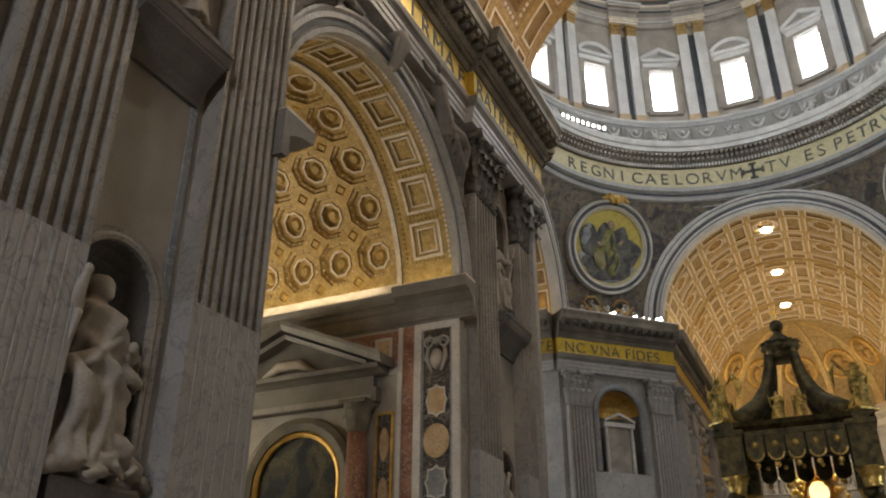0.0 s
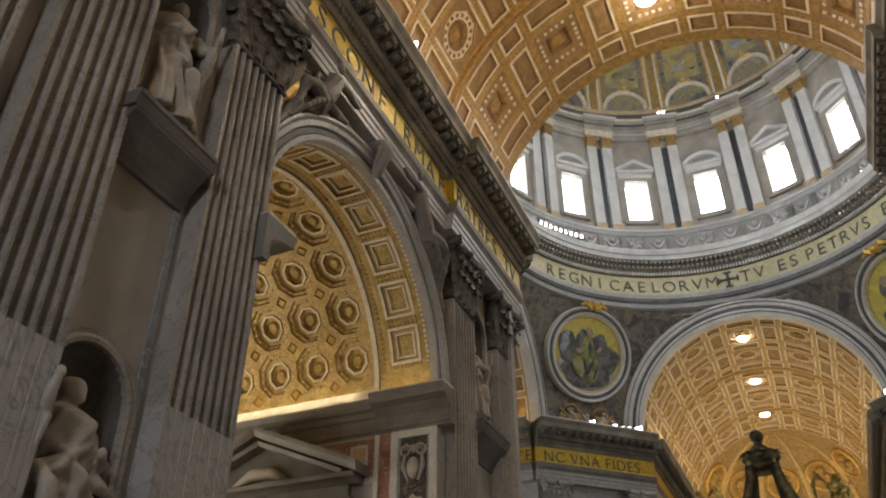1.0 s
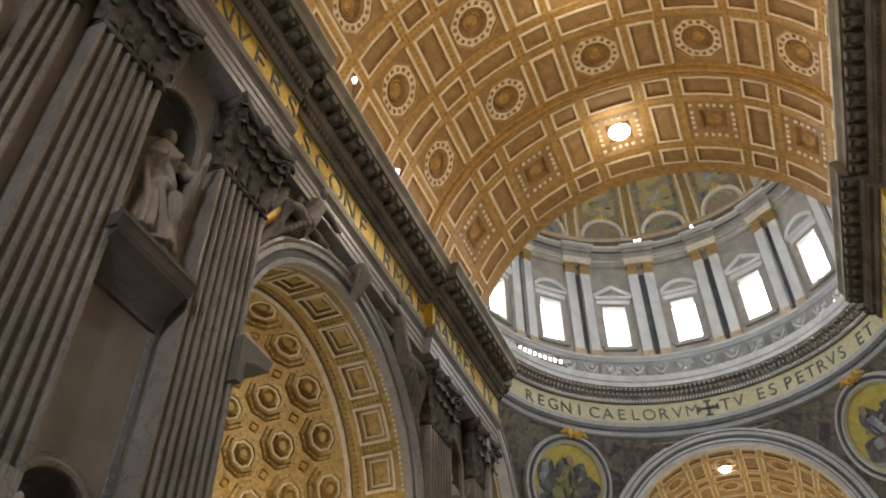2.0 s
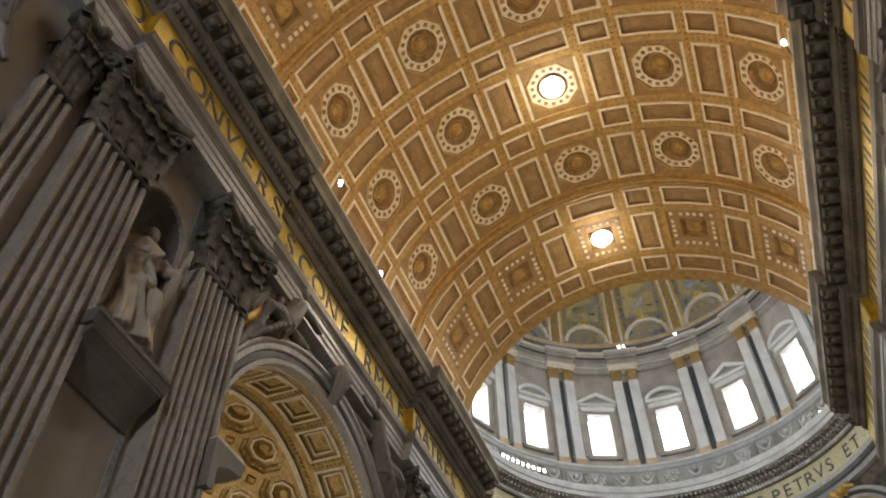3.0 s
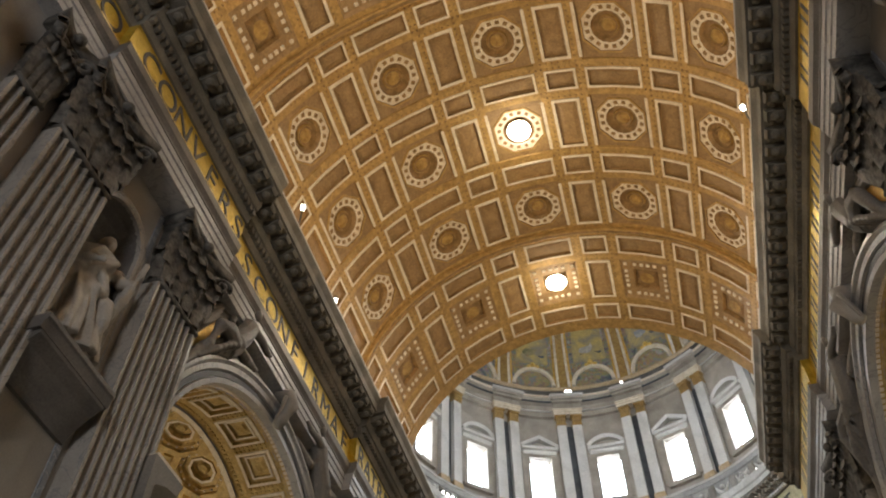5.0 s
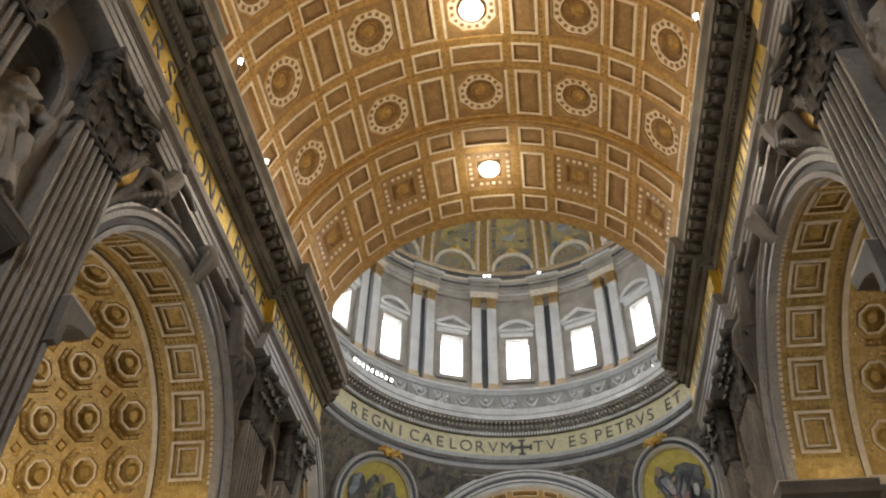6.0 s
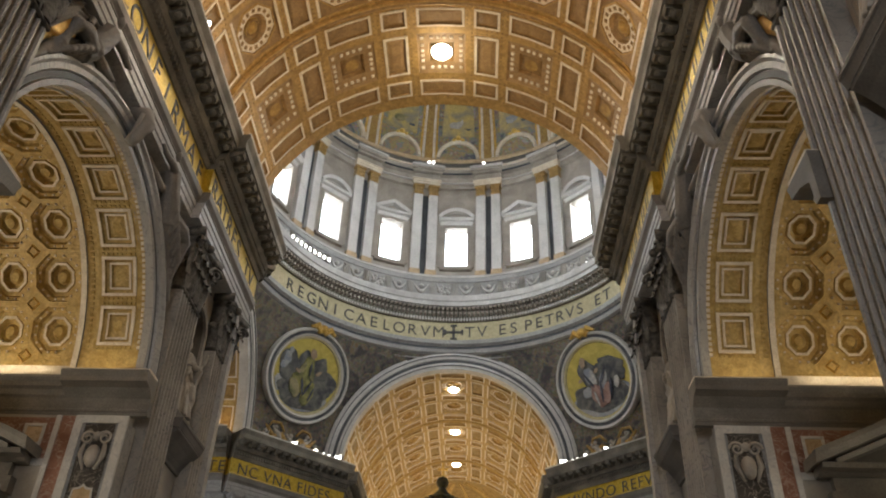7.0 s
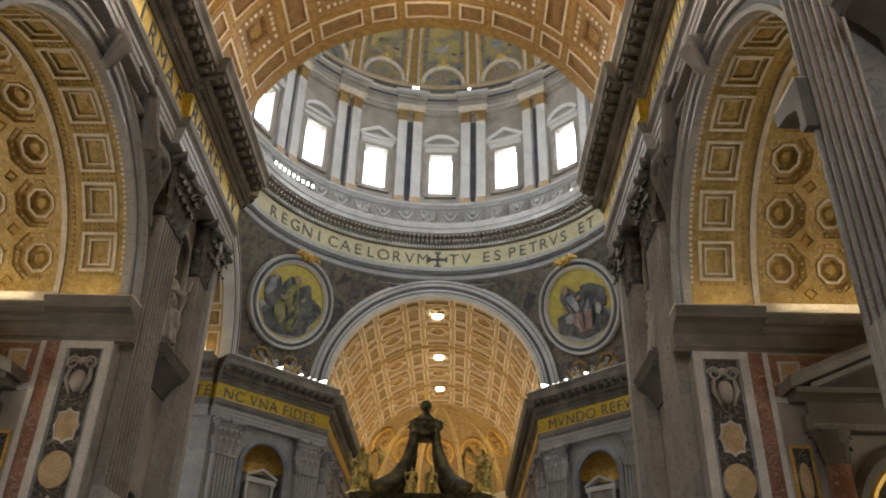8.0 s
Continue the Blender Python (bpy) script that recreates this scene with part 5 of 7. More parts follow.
def entablature(name, segs, label, texts=()):
    """segs: (matrix of the wall line's start, length, out)."""
    e = thing(name, label, "entablature", kind="structure")
    for m, length, o in segs:
        X, Y = chain(m)
        p0 = m.translation
        ends = [(p0, X, V((0, 0, 1))), (p0 + Y * length, X, V((0, 0, 1)))]
        bm = bmesh.new()
        sweep(bm, [(0, ZARC), (o - 0.1, ZARC), (o - 0.1, ZARC + 0.3), (o - 0.05, ZARC + 0.34), (o - 0.05, ZARC + 0.66), (o + 0.01, ZARC + 0.7), (o + 0.01, ZARC + 1.0), (0, ZARC + 1.0)], ends)
        part("architrave", bm, M_DADO, e, "stepped pale marble architrave")
        bm = bmesh.new()
        sweep(bm, [(0, ZARC + 1.0), (o + 0.04, ZARC + 1.0), (o + 0.06, ZARC + 1.1), (o + 0.18, ZARC + 1.3), (o + 0.2, ZFRZ), (0, ZFRZ)], ends)
        part("crown_moulding", bm, M_IMPOST, e, "grey curved moulding")
        bm = bmesh.new()
        sweep(bm, [(0, ZFRZ), (o + 0.04, ZFRZ), (o + 0.04, ZCOR), (0, ZCOR)], ends)
        part("frieze", bm, M_FRIEZE, e, "gold mosaic frieze")
        bm = bmesh.new()
        sweep(bm, [(o, ZFRZ), (o + 0.19, ZFRZ + 0.004), (o + 0.19, ZFRZ + 0.07), (o + 0.1, ZFRZ + 0.17), (o, ZFRZ + 0.17)], ends)
        part("gilt_fillet", bm, M_GILT, e, "bright gilt fillet")
        bm = bmesh.new()
        t = o + 1.65
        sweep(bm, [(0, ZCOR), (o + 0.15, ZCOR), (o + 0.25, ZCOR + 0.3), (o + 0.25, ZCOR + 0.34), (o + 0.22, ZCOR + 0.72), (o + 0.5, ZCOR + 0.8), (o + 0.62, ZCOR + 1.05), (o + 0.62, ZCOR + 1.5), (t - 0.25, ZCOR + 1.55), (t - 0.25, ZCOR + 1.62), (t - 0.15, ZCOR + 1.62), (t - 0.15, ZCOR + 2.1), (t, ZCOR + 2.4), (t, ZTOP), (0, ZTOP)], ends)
        part("cornice", bm, M_DARK, e, "heavy dark cornice")
        # white strip paints the bright line of lamplight on the cornice edge
        bm = bmesh.new()
        sweep(bm, [(t - 0.12, ZTOP - 0.07), (t + 0.03, ZTOP - 0.07), (t + 0.03, ZTOP + 0.06), (t - 0.12, ZTOP + 0.06)], ends)
        part("lip", bm, M_WHITE, e, "thin pale strip painting the lit cornice edge")
        bm = bmesh.new()
        n = max(int(length / 0.3), 1)
        for i in range(n):
            c = p0 + Y * ((i + 0.5) * length / n)
            sweep(bm, [(o + 0.2, ZCOR + 0.34), (o + 0.45, ZCOR + 0.34), (o + 0.45, ZCOR + 0.7), (o + 0.2, ZCOR + 0.7)], [(c - Y * 0.09, X, V((0, 0, 1))), (c + Y * 0.09, X, V((0, 0, 1)))])
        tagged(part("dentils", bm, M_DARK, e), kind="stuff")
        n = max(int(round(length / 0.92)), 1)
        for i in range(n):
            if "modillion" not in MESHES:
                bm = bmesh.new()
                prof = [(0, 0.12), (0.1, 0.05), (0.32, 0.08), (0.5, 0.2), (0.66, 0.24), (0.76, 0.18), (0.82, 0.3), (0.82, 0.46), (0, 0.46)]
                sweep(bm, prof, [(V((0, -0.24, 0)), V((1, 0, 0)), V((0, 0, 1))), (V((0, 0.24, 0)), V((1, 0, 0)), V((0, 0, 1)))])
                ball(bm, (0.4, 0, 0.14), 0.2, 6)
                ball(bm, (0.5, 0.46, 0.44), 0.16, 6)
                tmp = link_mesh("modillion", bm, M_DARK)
                MESHES["modillion"] = tmp.data
                bpy.data.objects.remove(tmp)
            c = p0 + Y * ((i + 0.5) * length / n) + X * (o + 0.6) + V((0, 0, ZCOR + 1.07))
            shared("modillion", MESHES["modillion"], e, Matrix.Translation(c) @ m.to_3x3().to_4x4())
    for body, m, size, spacing, width in texts:
        ob = letter(body, m, size, M_LETTER, e, "lettering", 0.02)
        ob.data.align_x = "LEFT"
        ob.data.space_character = spacing
    return e


MESHES = {}


def upright(p, right):
    """Text pose: x along right, y up, facing right x up."""
    n = V(right).cross(V((0, 0, 1)))
    return Matrix(((right[0], 0, n.x, p[0]), (right[1], 0, n.y, p[1]), (right[2], 1, n.z, p[2]), (0, 0, 0, 1)))


ZT = ZFRZ + 0.2
TS = 1.55
for sx in (-1, 1):
    segs = []
    for a, b, o in ((Y0, -73.7, 1.1), (-73.7, -55.85, 0.76), (-55.85, -46.3, 1.2), (-46.3, -31.1, 0.76), (-31.1, -20.0, 1.2)):
        m = Matrix.Translation((sx * W, a if sx < 0 else b, 0)) @ Matrix.Rotation(0 if sx < 0 else math.pi, 4, "Z")
        segs.append((m, b - a, o))
    if sx < 0:
        r = (0, 1, 0)
        tx = []
        words = (("ALIQVANDO", -67.4, 1.34, -12.18), ("CONVERS", -54.5, 1.29, -11.74), ("SCONFIRMAF", -44.7, 1.42, -12.18), ("RATRES TV", -30.3, 1.1, -11.74))
    else:
        r = (0, -1, 0)
        tx = []
    e = entablature("trim_entablature_left" if sx < 0 else "trim_entablature_right", segs, "nave entablature with gold inscribed frieze and dark cornice", tx)
    if sx < 0:
        for word, y, pitch, x in words:
            for i, ch in enumerate(word):
                if ch != " ":
                    letter(ch, upright((x, y + pitch * i, ZT), r), 1.75, M_LETTER, e, "letter", 0.02)
    if sx > 0:
        bm = bmesh.new()
        rnd = random.Random(5)
        y = -70.0
        while y < -22:
            if abs(y + 46.3) > 0.8 and abs(y + 31.1) > 0.8 and abs(y + 55.85) > 0.8:
                o = 11.74 if (-55.85 < y < -46.3 or y > -31.1) else 12.18
                abox(bm, o, o + 0.05, y, y + rnd.uniform(0.12, 0.2), ZT, ZT + 1.15)
                abox(bm, o, o + 0.05, y + 0.45, y + 0.6, ZT, ZT + 1.15)
            y += 1.22
        part("lettering_bars", bm, M_LETTER, e, "dark letter strokes")

# ---------------- nave arches: archivolts, imposts, jambs ----------------
def statue(bm, h, seed, lean=0.0, arm=1, block=True):
    """A draped standing figure as a plain carved shape: +x is the front."""
    rnd = random.Random(seed)
    ph = [rnd.uniform(0, math.tau) for _ in range(6)]
    prof = [(0.0, 0.25), (0.08, 0.235), (0.22, 0.205), (0.36, 0.19), (0.46, 0.185), (0.55, 0.165), (0.62, 0.16), (0.7, 0.175), (0.77, 0.18), (0.805, 0.155), (0.83, 0.10), (0.85, 0.055), (0.88, 0.05)]
    n, m = 72, 44

    def radius(t):
        for (a, p), (b, q) in zip(prof, prof[1:]):
            if t <= b:
                return p + (q - p) * (t - a) / (b - a)
        return prof[-1][1]

    def ridge(x, p=2.2):
        return (0.5 + 0.5 * math.sin(x)) ** p
    rows = []
    for i in range(m + 1):
        t = 0.88 * i / m
        sway = lean * h * (0.05 * math.sin(t * 3.4) - 0.02 * math.sin(t * 8))
        row = []
        for k in range(n):
            a = math.tau * k / n
            front = max(math.cos(a), 0)
            low = max(0.0, 1 - t / 0.58)
            mid = math.exp(-((t - 0.52) / 0.16) ** 2)
            f = 0.50 * low ** 0.6 * (ridge(8 * a + ph[0] + 1.6 * math.sin(5 * t + ph[1])) - 0.4)
            f += 0.16 * low * (ridge(15 * a + ph[2] - 4 * t, 1.5) - 0.4)
            f += 0.42 * mid * (ridge(3.0 * a + 26 * t * (1 if lean > 0 else -1) + ph[3]) - 0.4)
            f += 0.26 * (1 if 0.55 < t < 0.8 else 0) * (ridge(6 * a - 22 * t + ph[4]) - 0.4)
            f += 0.16 * front * math.exp(-((t - 0.3) / 0.1) ** 2) * (1 if math.sin(a) * lean > 0 else 0.1)
            q = radius(t) * h * (1 + f)
            row.append(bm.verts.new((q * math.cos(a) * 0.7 + 0.02 * h * math.sin(3 * t), q * math.sin(a) * 0.84 + sway, t * h)))
        rows.append(row)
    for r, s in zip(rows, rows[1:]):
        for k in range(n):
            bm.faces.new((r[k], r[(k + 1) % n], s[(k + 1) % n], s[k]))
    bm.faces.new(rows[0][::-1])
    bm.faces.new(rows[-1])
    ly = lean * h * (0.05 * math.sin(3.0) - 0.02 * math.sin(7))
    ball(bm, (0.035 * h, ly, 0.93 * h), 0.052 * h, 12, 1.32)
    ball(bm, (0.012 * h, ly, 0.945 * h), 0.056 * h, 10, 1.05)
    ball(bm, (0.065 * h, ly, 0.895 * h), 0.03 * h, 8, 1.3)
    for s in (-1, 1):
        y0 = s * 0.145 * h + ly
        if s == arm:
            pts = [(0.0, y0, 0.785 * h), (0.04 * h, s * 0.2 * h + ly, 0.72 * h), (0.1 * h, s * 0.235 * h + ly, 0.70 * h), (0.13 * h, s * 0.25 * h + ly, 0.79 * h), (0.15 * h, s * 0.25 * h + ly, 0.88 * h)]
        else:
            pts = [(0.0, y0, 0.785 * h), (0.02 * h, s * 0.2 * h + ly, 0.7 * h), (0.06 * h, s * 0.2 * h + ly, 0.61 * h), (0.16 * h, s * 0.13 * h + ly, 0.6 * h), (0.2 * h, s * 0.06 * h + ly, 0.62 * h)]
        tube(bm, pts, [0.055 * h, 0.05 * h, 0.042 * h, 0.026 * h, 0.017 * h], 10)
        ball(bm, pts[-1], 0.022 * h, 7, 1.5)
        # sleeve or mantle falling from the forearm
        e = pts[2]
        for d in (-0.02, 0.025):
            tube(bm, [(e[0] + d * h, e[1], e[2] - 0.02 * h), (e[0] + d * h - 0.03 * h, e[1] - s * 0.01 * h, e[2] - 0.16 * h), (e[0] + d * 1.4 * h - 0.05 * h, e[1] - s * 0.03 * h, e[2] - 0.33 * h)], [0.04 * h, 0.042 * h, 0.012 * h], 8, 0, 0.5)
    # mantle edges crossing the chest and hanging in long folds
    g = 1 if lean > 0 else -1
    for k in range(4):
        o = 0.022 * k
        tube(bm, [(0.03 * h, g * (0.15 - o) * h + ly, (0.80 - o * 0.4) * h), (0.125 * h, g * (0.07 - o) * h, (0.68 - o) * h), (0.125 * h, g * (-0.05 - o * 0.5) * h, (0.57 - o) * h), (0.05 * h, -g * 0.15 * h, (0.50 - o) * h)], [0.012 * h, 0.02 * h, 0.02 * h, 0.012 * h], 8)
    tube(bm, [(0.05 * h, -g * 0.15 * h, 0.50 * h), (0.13 * h, -g * 0.13 * h, 0.40 * h), (0.15 * h, -g * 0.14 * h, 0.25 * h), (0.13 * h, -g * 0.16 * h, 0.12 * h)], [0.03 * h, 0.045 * h, 0.04 * h, 0.01 * h], 9)
    for k in range(7):
        a = radians(-66 + 22 * k + 8 * math.sin(ph[k % 6]))
        top = 0.46 - 0.05 * abs(math.sin(ph[(k + 2) % 6]))
        tube(bm, [(0.72 * r * h * math.cos(a + w), r * h * math.sin(a + w), z * h) for r, w, z in ((0.185, 0.10 * g, top), (0.20, 0.0, 0.32), (0.225, -0.06 * g, 0.16), (0.262, 0.02, 0.015))], [0.008 * h, 0.022 * h, 0.026 * h, 0.03 * h], 7)
    if block:
        abox(bm, -0.18 * h, 0.22 * h, -0.26 * h, 0.26 * h, -0.06 * h, 0.01 * h)


def fuse(ob, voxel):
    """Melts the carved shapes of a statue into one continuous surface."""
    r = ob.modifiers.new("carving", "REMESH")
    r.mode, r.voxel_size, r.use_smooth_shade = "VOXEL", voxel, True
    return ob


def spandrel_figure(bm, sx, yc, s):
    """A reclining draped figure with a wing on the archivolt."""
    def A(t, r, d):
        a = radians(t)
        return V((sx * (W - d), yc + s * (ARCH_R + r) * math.sin(a), ARCH_Z + (ARCH_R + r) * math.cos(a)))
    def limb(path, radii, n=10, flat=1.0):
        tube(bm, [A(*p) for p in path], radii, n, 0, flat)
    limb([(37, 1.35, 0.5), (33, 1.65, 0.6), (28, 2.15, 0.62), (24.5, 2.75, 0.6), (23, 3.05, 0.55)], [0.5, 0.56, 0.48, 0.5, 0.24])
    limb([(23.2, 3.0, 0.55), (22, 3.3, 0.62)], [0.16, 0.15])
    ball(bm, A(21.4, 3.6, 0.66), 0.32, 10, 1.2)
    # legs, one knee drawn up, the other stretched along the arch
    limb([(35, 1.6, 0.7), (40, 2.0, 1.0), (44, 2.15, 1.05), (49, 1.5, 0.8), (53, 1.15, 0.6)], [0.42, 0.38, 0.28, 0.22, 0.13])
    limb([(36, 1.35, 0.4), (44, 1.45, 0.5), (51, 1.35, 0.5), (58, 1.2, 0.45), (61, 1.25, 0.5)], [0.42, 0.34, 0.26, 0.18, 0.12])
    # arms, one reaching to the crown of the arch
    limb([(25, 2.8, 0.8), (20.5, 2.35, 0.95), (16, 2.1, 0.85), (13.5, 2.25, 0.8)], [0.22, 0.19, 0.14, 0.09])
    limb([(25.5, 2.6, 0.3), (30, 2.9, 0.4), (34, 2.5, 0.7)], [0.22, 0.18, 0.11])
    # drapery
    for k in range(6):
        limb([(29 + 2.2 * k, 1.95 - 0.1 * k, 0.95), (33 + 3.0 * k, 1.45 - 0.04 * k, 1.05), (36 + 3.6 * k, 1.12, 0.7)], [0.07, 0.13, 0.06], 7)
    limb([(27, 1.9, 0.3), (24, 1.35, 0.45), (19, 1.25, 0.4), (15, 1.5, 0.3)], [0.22, 0.26, 0.2, 0.07], 8)
    # wing
    for k in range(6):
        limb([(25.5, 2.9, 0.15), (29 + 1.5 * k, 3.9 - 0.22 * k, 0.2), (34 + 3.0 * k, 3.9 - 0.4 * k, 0.18)], [0.14, 0.2, 0.05], 7, 0.5)


for sx in (-1, 1):
    for yc in (ARCH_Y, ARCH2_Y):
        bm = bmesh.new()
        fr = [(V((sx * W, yc, ARCH_Z)), V((0, math.cos(math.pi * i / 40), math.sin(math.pi * i / 40))), V((-sx, 0, 0))) for i in range(41)]
        sweep(bm, [(ARCH_R - 0.02, -0.1), (ARCH_R - 0.02, 0.28), (ARCH_R + 0.2, 0.3), (ARCH_R + 0.24, 0.2), (ARCH_R + 0.52, 0.22), (ARCH_R + 0.56, 0.36), (ARCH_R + 0.8, 0.38), (ARCH_R + 0.92, 0.5), (ARCH_R + 1.05, 0.5), (ARCH_R + 1.08, -0.1)], fr)
        av = tagged(link_mesh("archivolt", bm, M_DADO), "banded light and blue-grey marble archivolt of a nave arch", "archivolt", "nave archivolts", "structure")
        bm = bmesh.new()
        sweep(bm, [(ARCH_R + 0.26, 0.16), (ARCH_R + 0.26, 0.235), (ARCH_R + 0.5, 0.255), (ARCH_R + 0.5, 0.16)], fr)
        part("inlay", bm, M_DRUMG, av, "dark blue inlaid band")
        for s in (-1, 1):
            bm = bmesh.new()
            spandrel_figure(bm, sx, yc, s)
            tagged(fuse(link_mesh("spandrel_statue", bm, M_IMPOST, True), 0.045), "reclining draped stucco figure over a nave arch", "statue", "spandrel statues")
            bm = bmesh.new()
            stack(bm, lambda u, v, h: V((sx * (W - 0.03 - h), u, v)), [[(yc + s * 2.2, 27.3, 0), (yc + s * 7.2, 27.3, 0), (yc + s * 7.2, 23.2, 0), (yc + s * 6.2, 24.9, 0), (yc + s * 4.6, 26.2, 0)], [(yc + s * 2.6, 27.2, 0.05), (yc + s * 7.05, 27.2, 0.05), (yc + s * 7.05, 23.8, 0.05), (yc + s * 6.1, 25.2, 0.05), (yc + s * 4.5, 26.5, 0.05)]], [0, 0])
            tagged(link_mesh("trim_spandrel_ground", bm, M_GOLD), "gilded ground behind a spandrel figure", "trim", kind="structure")
        # shield on the crown
        bm = bmesh.new()
        zk = ARCH_Z + ARCH_R
        tube(bm, [(sx * (W - 0.25), yc, zk + 1.55), (sx * (W - 0.85), yc, zk + 1.4), (sx * (W - 1.0), yc, zk + 0.95), (sx * (W - 0.7), yc, zk + 0.5), (sx * (W - 0.6), yc, zk + 0.1), (sx * (W - 0.4), yc, zk - 0.15)], [0.42, 0.44, 0.4, 0.33, 0.3, 0.2], 10)
        for s in (-1, 1):
            tube(bm, [(sx * (W - 0.9), yc + s * 0.38, zk + 1.2), (sx * (W - 0.72), yc + s * 0.36, zk + 0.5), (sx * (W - 0.5), yc + s * 0.26, zk - 0.1)], [0.12, 0.09, 0.06], 7)
        tagged(link_mesh("keystone", bm, M_PIER, True), "carved stone keystone on a nave arch", "keystone", "keystones")
        # imposts with their cornice along the jamb
        for s in (-1, 1):
            yj = yc + s * ARCH_R
            imp = thing("impost", "dark moulded impost cornice on an arch jamb", "cornice", "imposts", "structure")
            for x0, x1, o in ((12.0, 15.95, 0.95 if s > 0 else 1.4), (15.95, BACK, 0.35)):
                bm = bmesh.new()
                z = ARCH_Z
                sweep(bm, [(-0.3, z - 1.75), (0.02, z - 1.75), (0.06, z - 1.62), (0.12, z - 1.6), (0.12, z - 1.5), (0.05, z - 1.46), (0.05, z - 0.95), (0.15, z - 0.85), (o * 0.5, z - 0.6), (o, z - 0.5), (o, z - 0.3), (o + 0.12, z - 0.1), (o + 0.12, z), (-0.3, z)], [(V((sx * x0, yj, 0)), V((0, -s, 0)), V((0, 0, 1))), (V((sx * x1, yj, 0)), V((0, -s, 0)), V((0, 0, 1)))])
                part("moulding", bm, M_IMPOST, imp)
                # cream ledge band, whose pale colour also stands in for lamplight on it
                bm = bmesh.new()
                abox(bm, *sorted((sx * x0, sx * x1)), *sorted((yj - s * -0.2, yj - s * (o - 0.02))), ARCH_Z + 0.004, ARCH_Z + (0.12 if x0 < 15 else 0.5))
                part("ledge", bm, M_CREAM, imp, "pale cream ledge, lit look put into its colour")
            if yc == ARCH_Y:
                area_lamp("aisle_cornice_lamp", pose(sx * 24.5, yj - s * 0.9, ARCH_Z + 0.35, 180 + (-50 if s > 0 else 50), 0, 0), 15.0, 0.25, POWER_AISLE * (0.6 if sx < 0 else 0.45), (1.0, 0.82, 0.54))
                area_lamp("arch_cornice_lamp", pose(sx * 14.4, yj - s * 0.9, ARCH_Z + 0.3, 180 + (-50 if s > 0 else 50), 0, 0), 2.4, 0.2, POWER_AISLE * 0.07, (1.0, 0.82, 0.54))

# jamb panel with marble inlay
def inlay_panel(sx, yj):
    p = thing("inlaid_panel", "tall white-framed panel of coloured marble inlay", "wall panel", "jamb panels")
    T = lambda u, v, h: V((sx * u, yj - h, v))
    bm = bmesh.new()
    for x0, x1, z0, z1 in ((12.75, 13.12, 0.8, 16.3), (14.72, 15.1, 0.8, 16.3), (13.12, 14.72, 15.95, 16.3)):
        abox(bm, *sorted((sx * x0, sx * x1)), yj - 0.14, yj, z0, z1)
    part("frame", bm, M_WHITE, p)
    bm = bmesh.new()
    for x0, x1 in ((13.12, 13.24), (14.6, 14.72)):
        abox(bm, *sorted((sx * x0, sx * x1)), yj - 0.09, yj, 0.8, 15.95)
    part("inner_strip", bm, M_BLUE, p)
    bm = bmesh.new()
    abox(bm, *sorted((sx * 13.24, sx * 14.6)), yj - 0.05, yj, 0.8, 15.95)
    part("ground", bm, M_BLACK, p)
    rnd = random.Random(3)
    z, k = 15.7, 0
    while z > 2:
        kind = k % 4
        bm = bmesh.new()
        if kind == 0:
            h = 2.3
            # carved shield with scrolls
            for s in (-1, 1):
                scroll(bm, T(13.92 + s * 0.38, z - 0.45, 0.12), V((s, 0, 0)), V((0, 0, 1)), 0.12, 0.26)
                tube(bm, [T(13.92 + s * 0.45, z - 0.7, 0.1), T(13.92 + s * 0.5, z - 1.2, 0.14), T(13.92 + s * 0.25, z - 1.85, 0.1)], [0.09, 0.13, 0.06], 6)
            ball(bm, T(13.92, z - 1.25, 0.06), 0.34, 8, 1.5)
            ball(bm, T(13.92, z - 0.35, 0.1), 0.2, 8)
            part("cartouche", bm, M_STATUE, p, "carved shield with scrolls", True)
        elif kind == 2:
            h = 1.75
            stack(bm, T, [loop_pts("c", 13.92, z - 0.85, 0.66, 0.78, 0.05, 24), loop_pts("c", 13.92, z - 0.85, 0.66, 0.78, 0.12, 24), loop_pts("c", 13.92, z - 0.85, 0.58, 0.7, 0.13, 24)], [0, 0, 0])
            part("medallion", bm, M_TAN, p, "yellow marble oval")
        else:
            h = 1.95
            L = []
            for f, hh in ((1.0, 0.05), (1.0, 0.11), (0.86, 0.11), (0.84, 0.09)):
                L.append([(13.92 + f * 0.66 * (1 - 0.24 * abs(math.sin(2 * math.tau * i / 32)) ** 0.6) * radial("s", math.tau * i / 32) * 0.86 * math.cos(math.tau * i / 32), z - 0.95 + f * 0.92 * (1 - 0.24 * abs(math.sin(2 * math.tau * i / 32)) ** 0.6) * radial("s", math.tau * i / 32) * 0.86 * math.sin(math.tau * i / 32), hh) for i in range(32)])
            stack(bm, T, L, [1, 1, 0, 0])
            part("scalloped_inlay", bm, [M_TAN if kind == 1 else M_BLUE, M_WHITE], p)
        z -= h
        k += 1
    # red strip beside it
    bm = bmesh.new()
    abox(bm, *sorted((sx * 15.1, sx * 15.75)), yj - 0.05, yj, 0.8, 16.3)
    part("red_strip", bm, M_RED, p, "red marble strip")
    bm = bmesh.new()
    abox(bm, *sorted((sx * 15.75, sx * 15.98)), yj - 0.12, yj, 0.8, 16.3)
    part("edge", bm, M_WHITE, p)
    return p


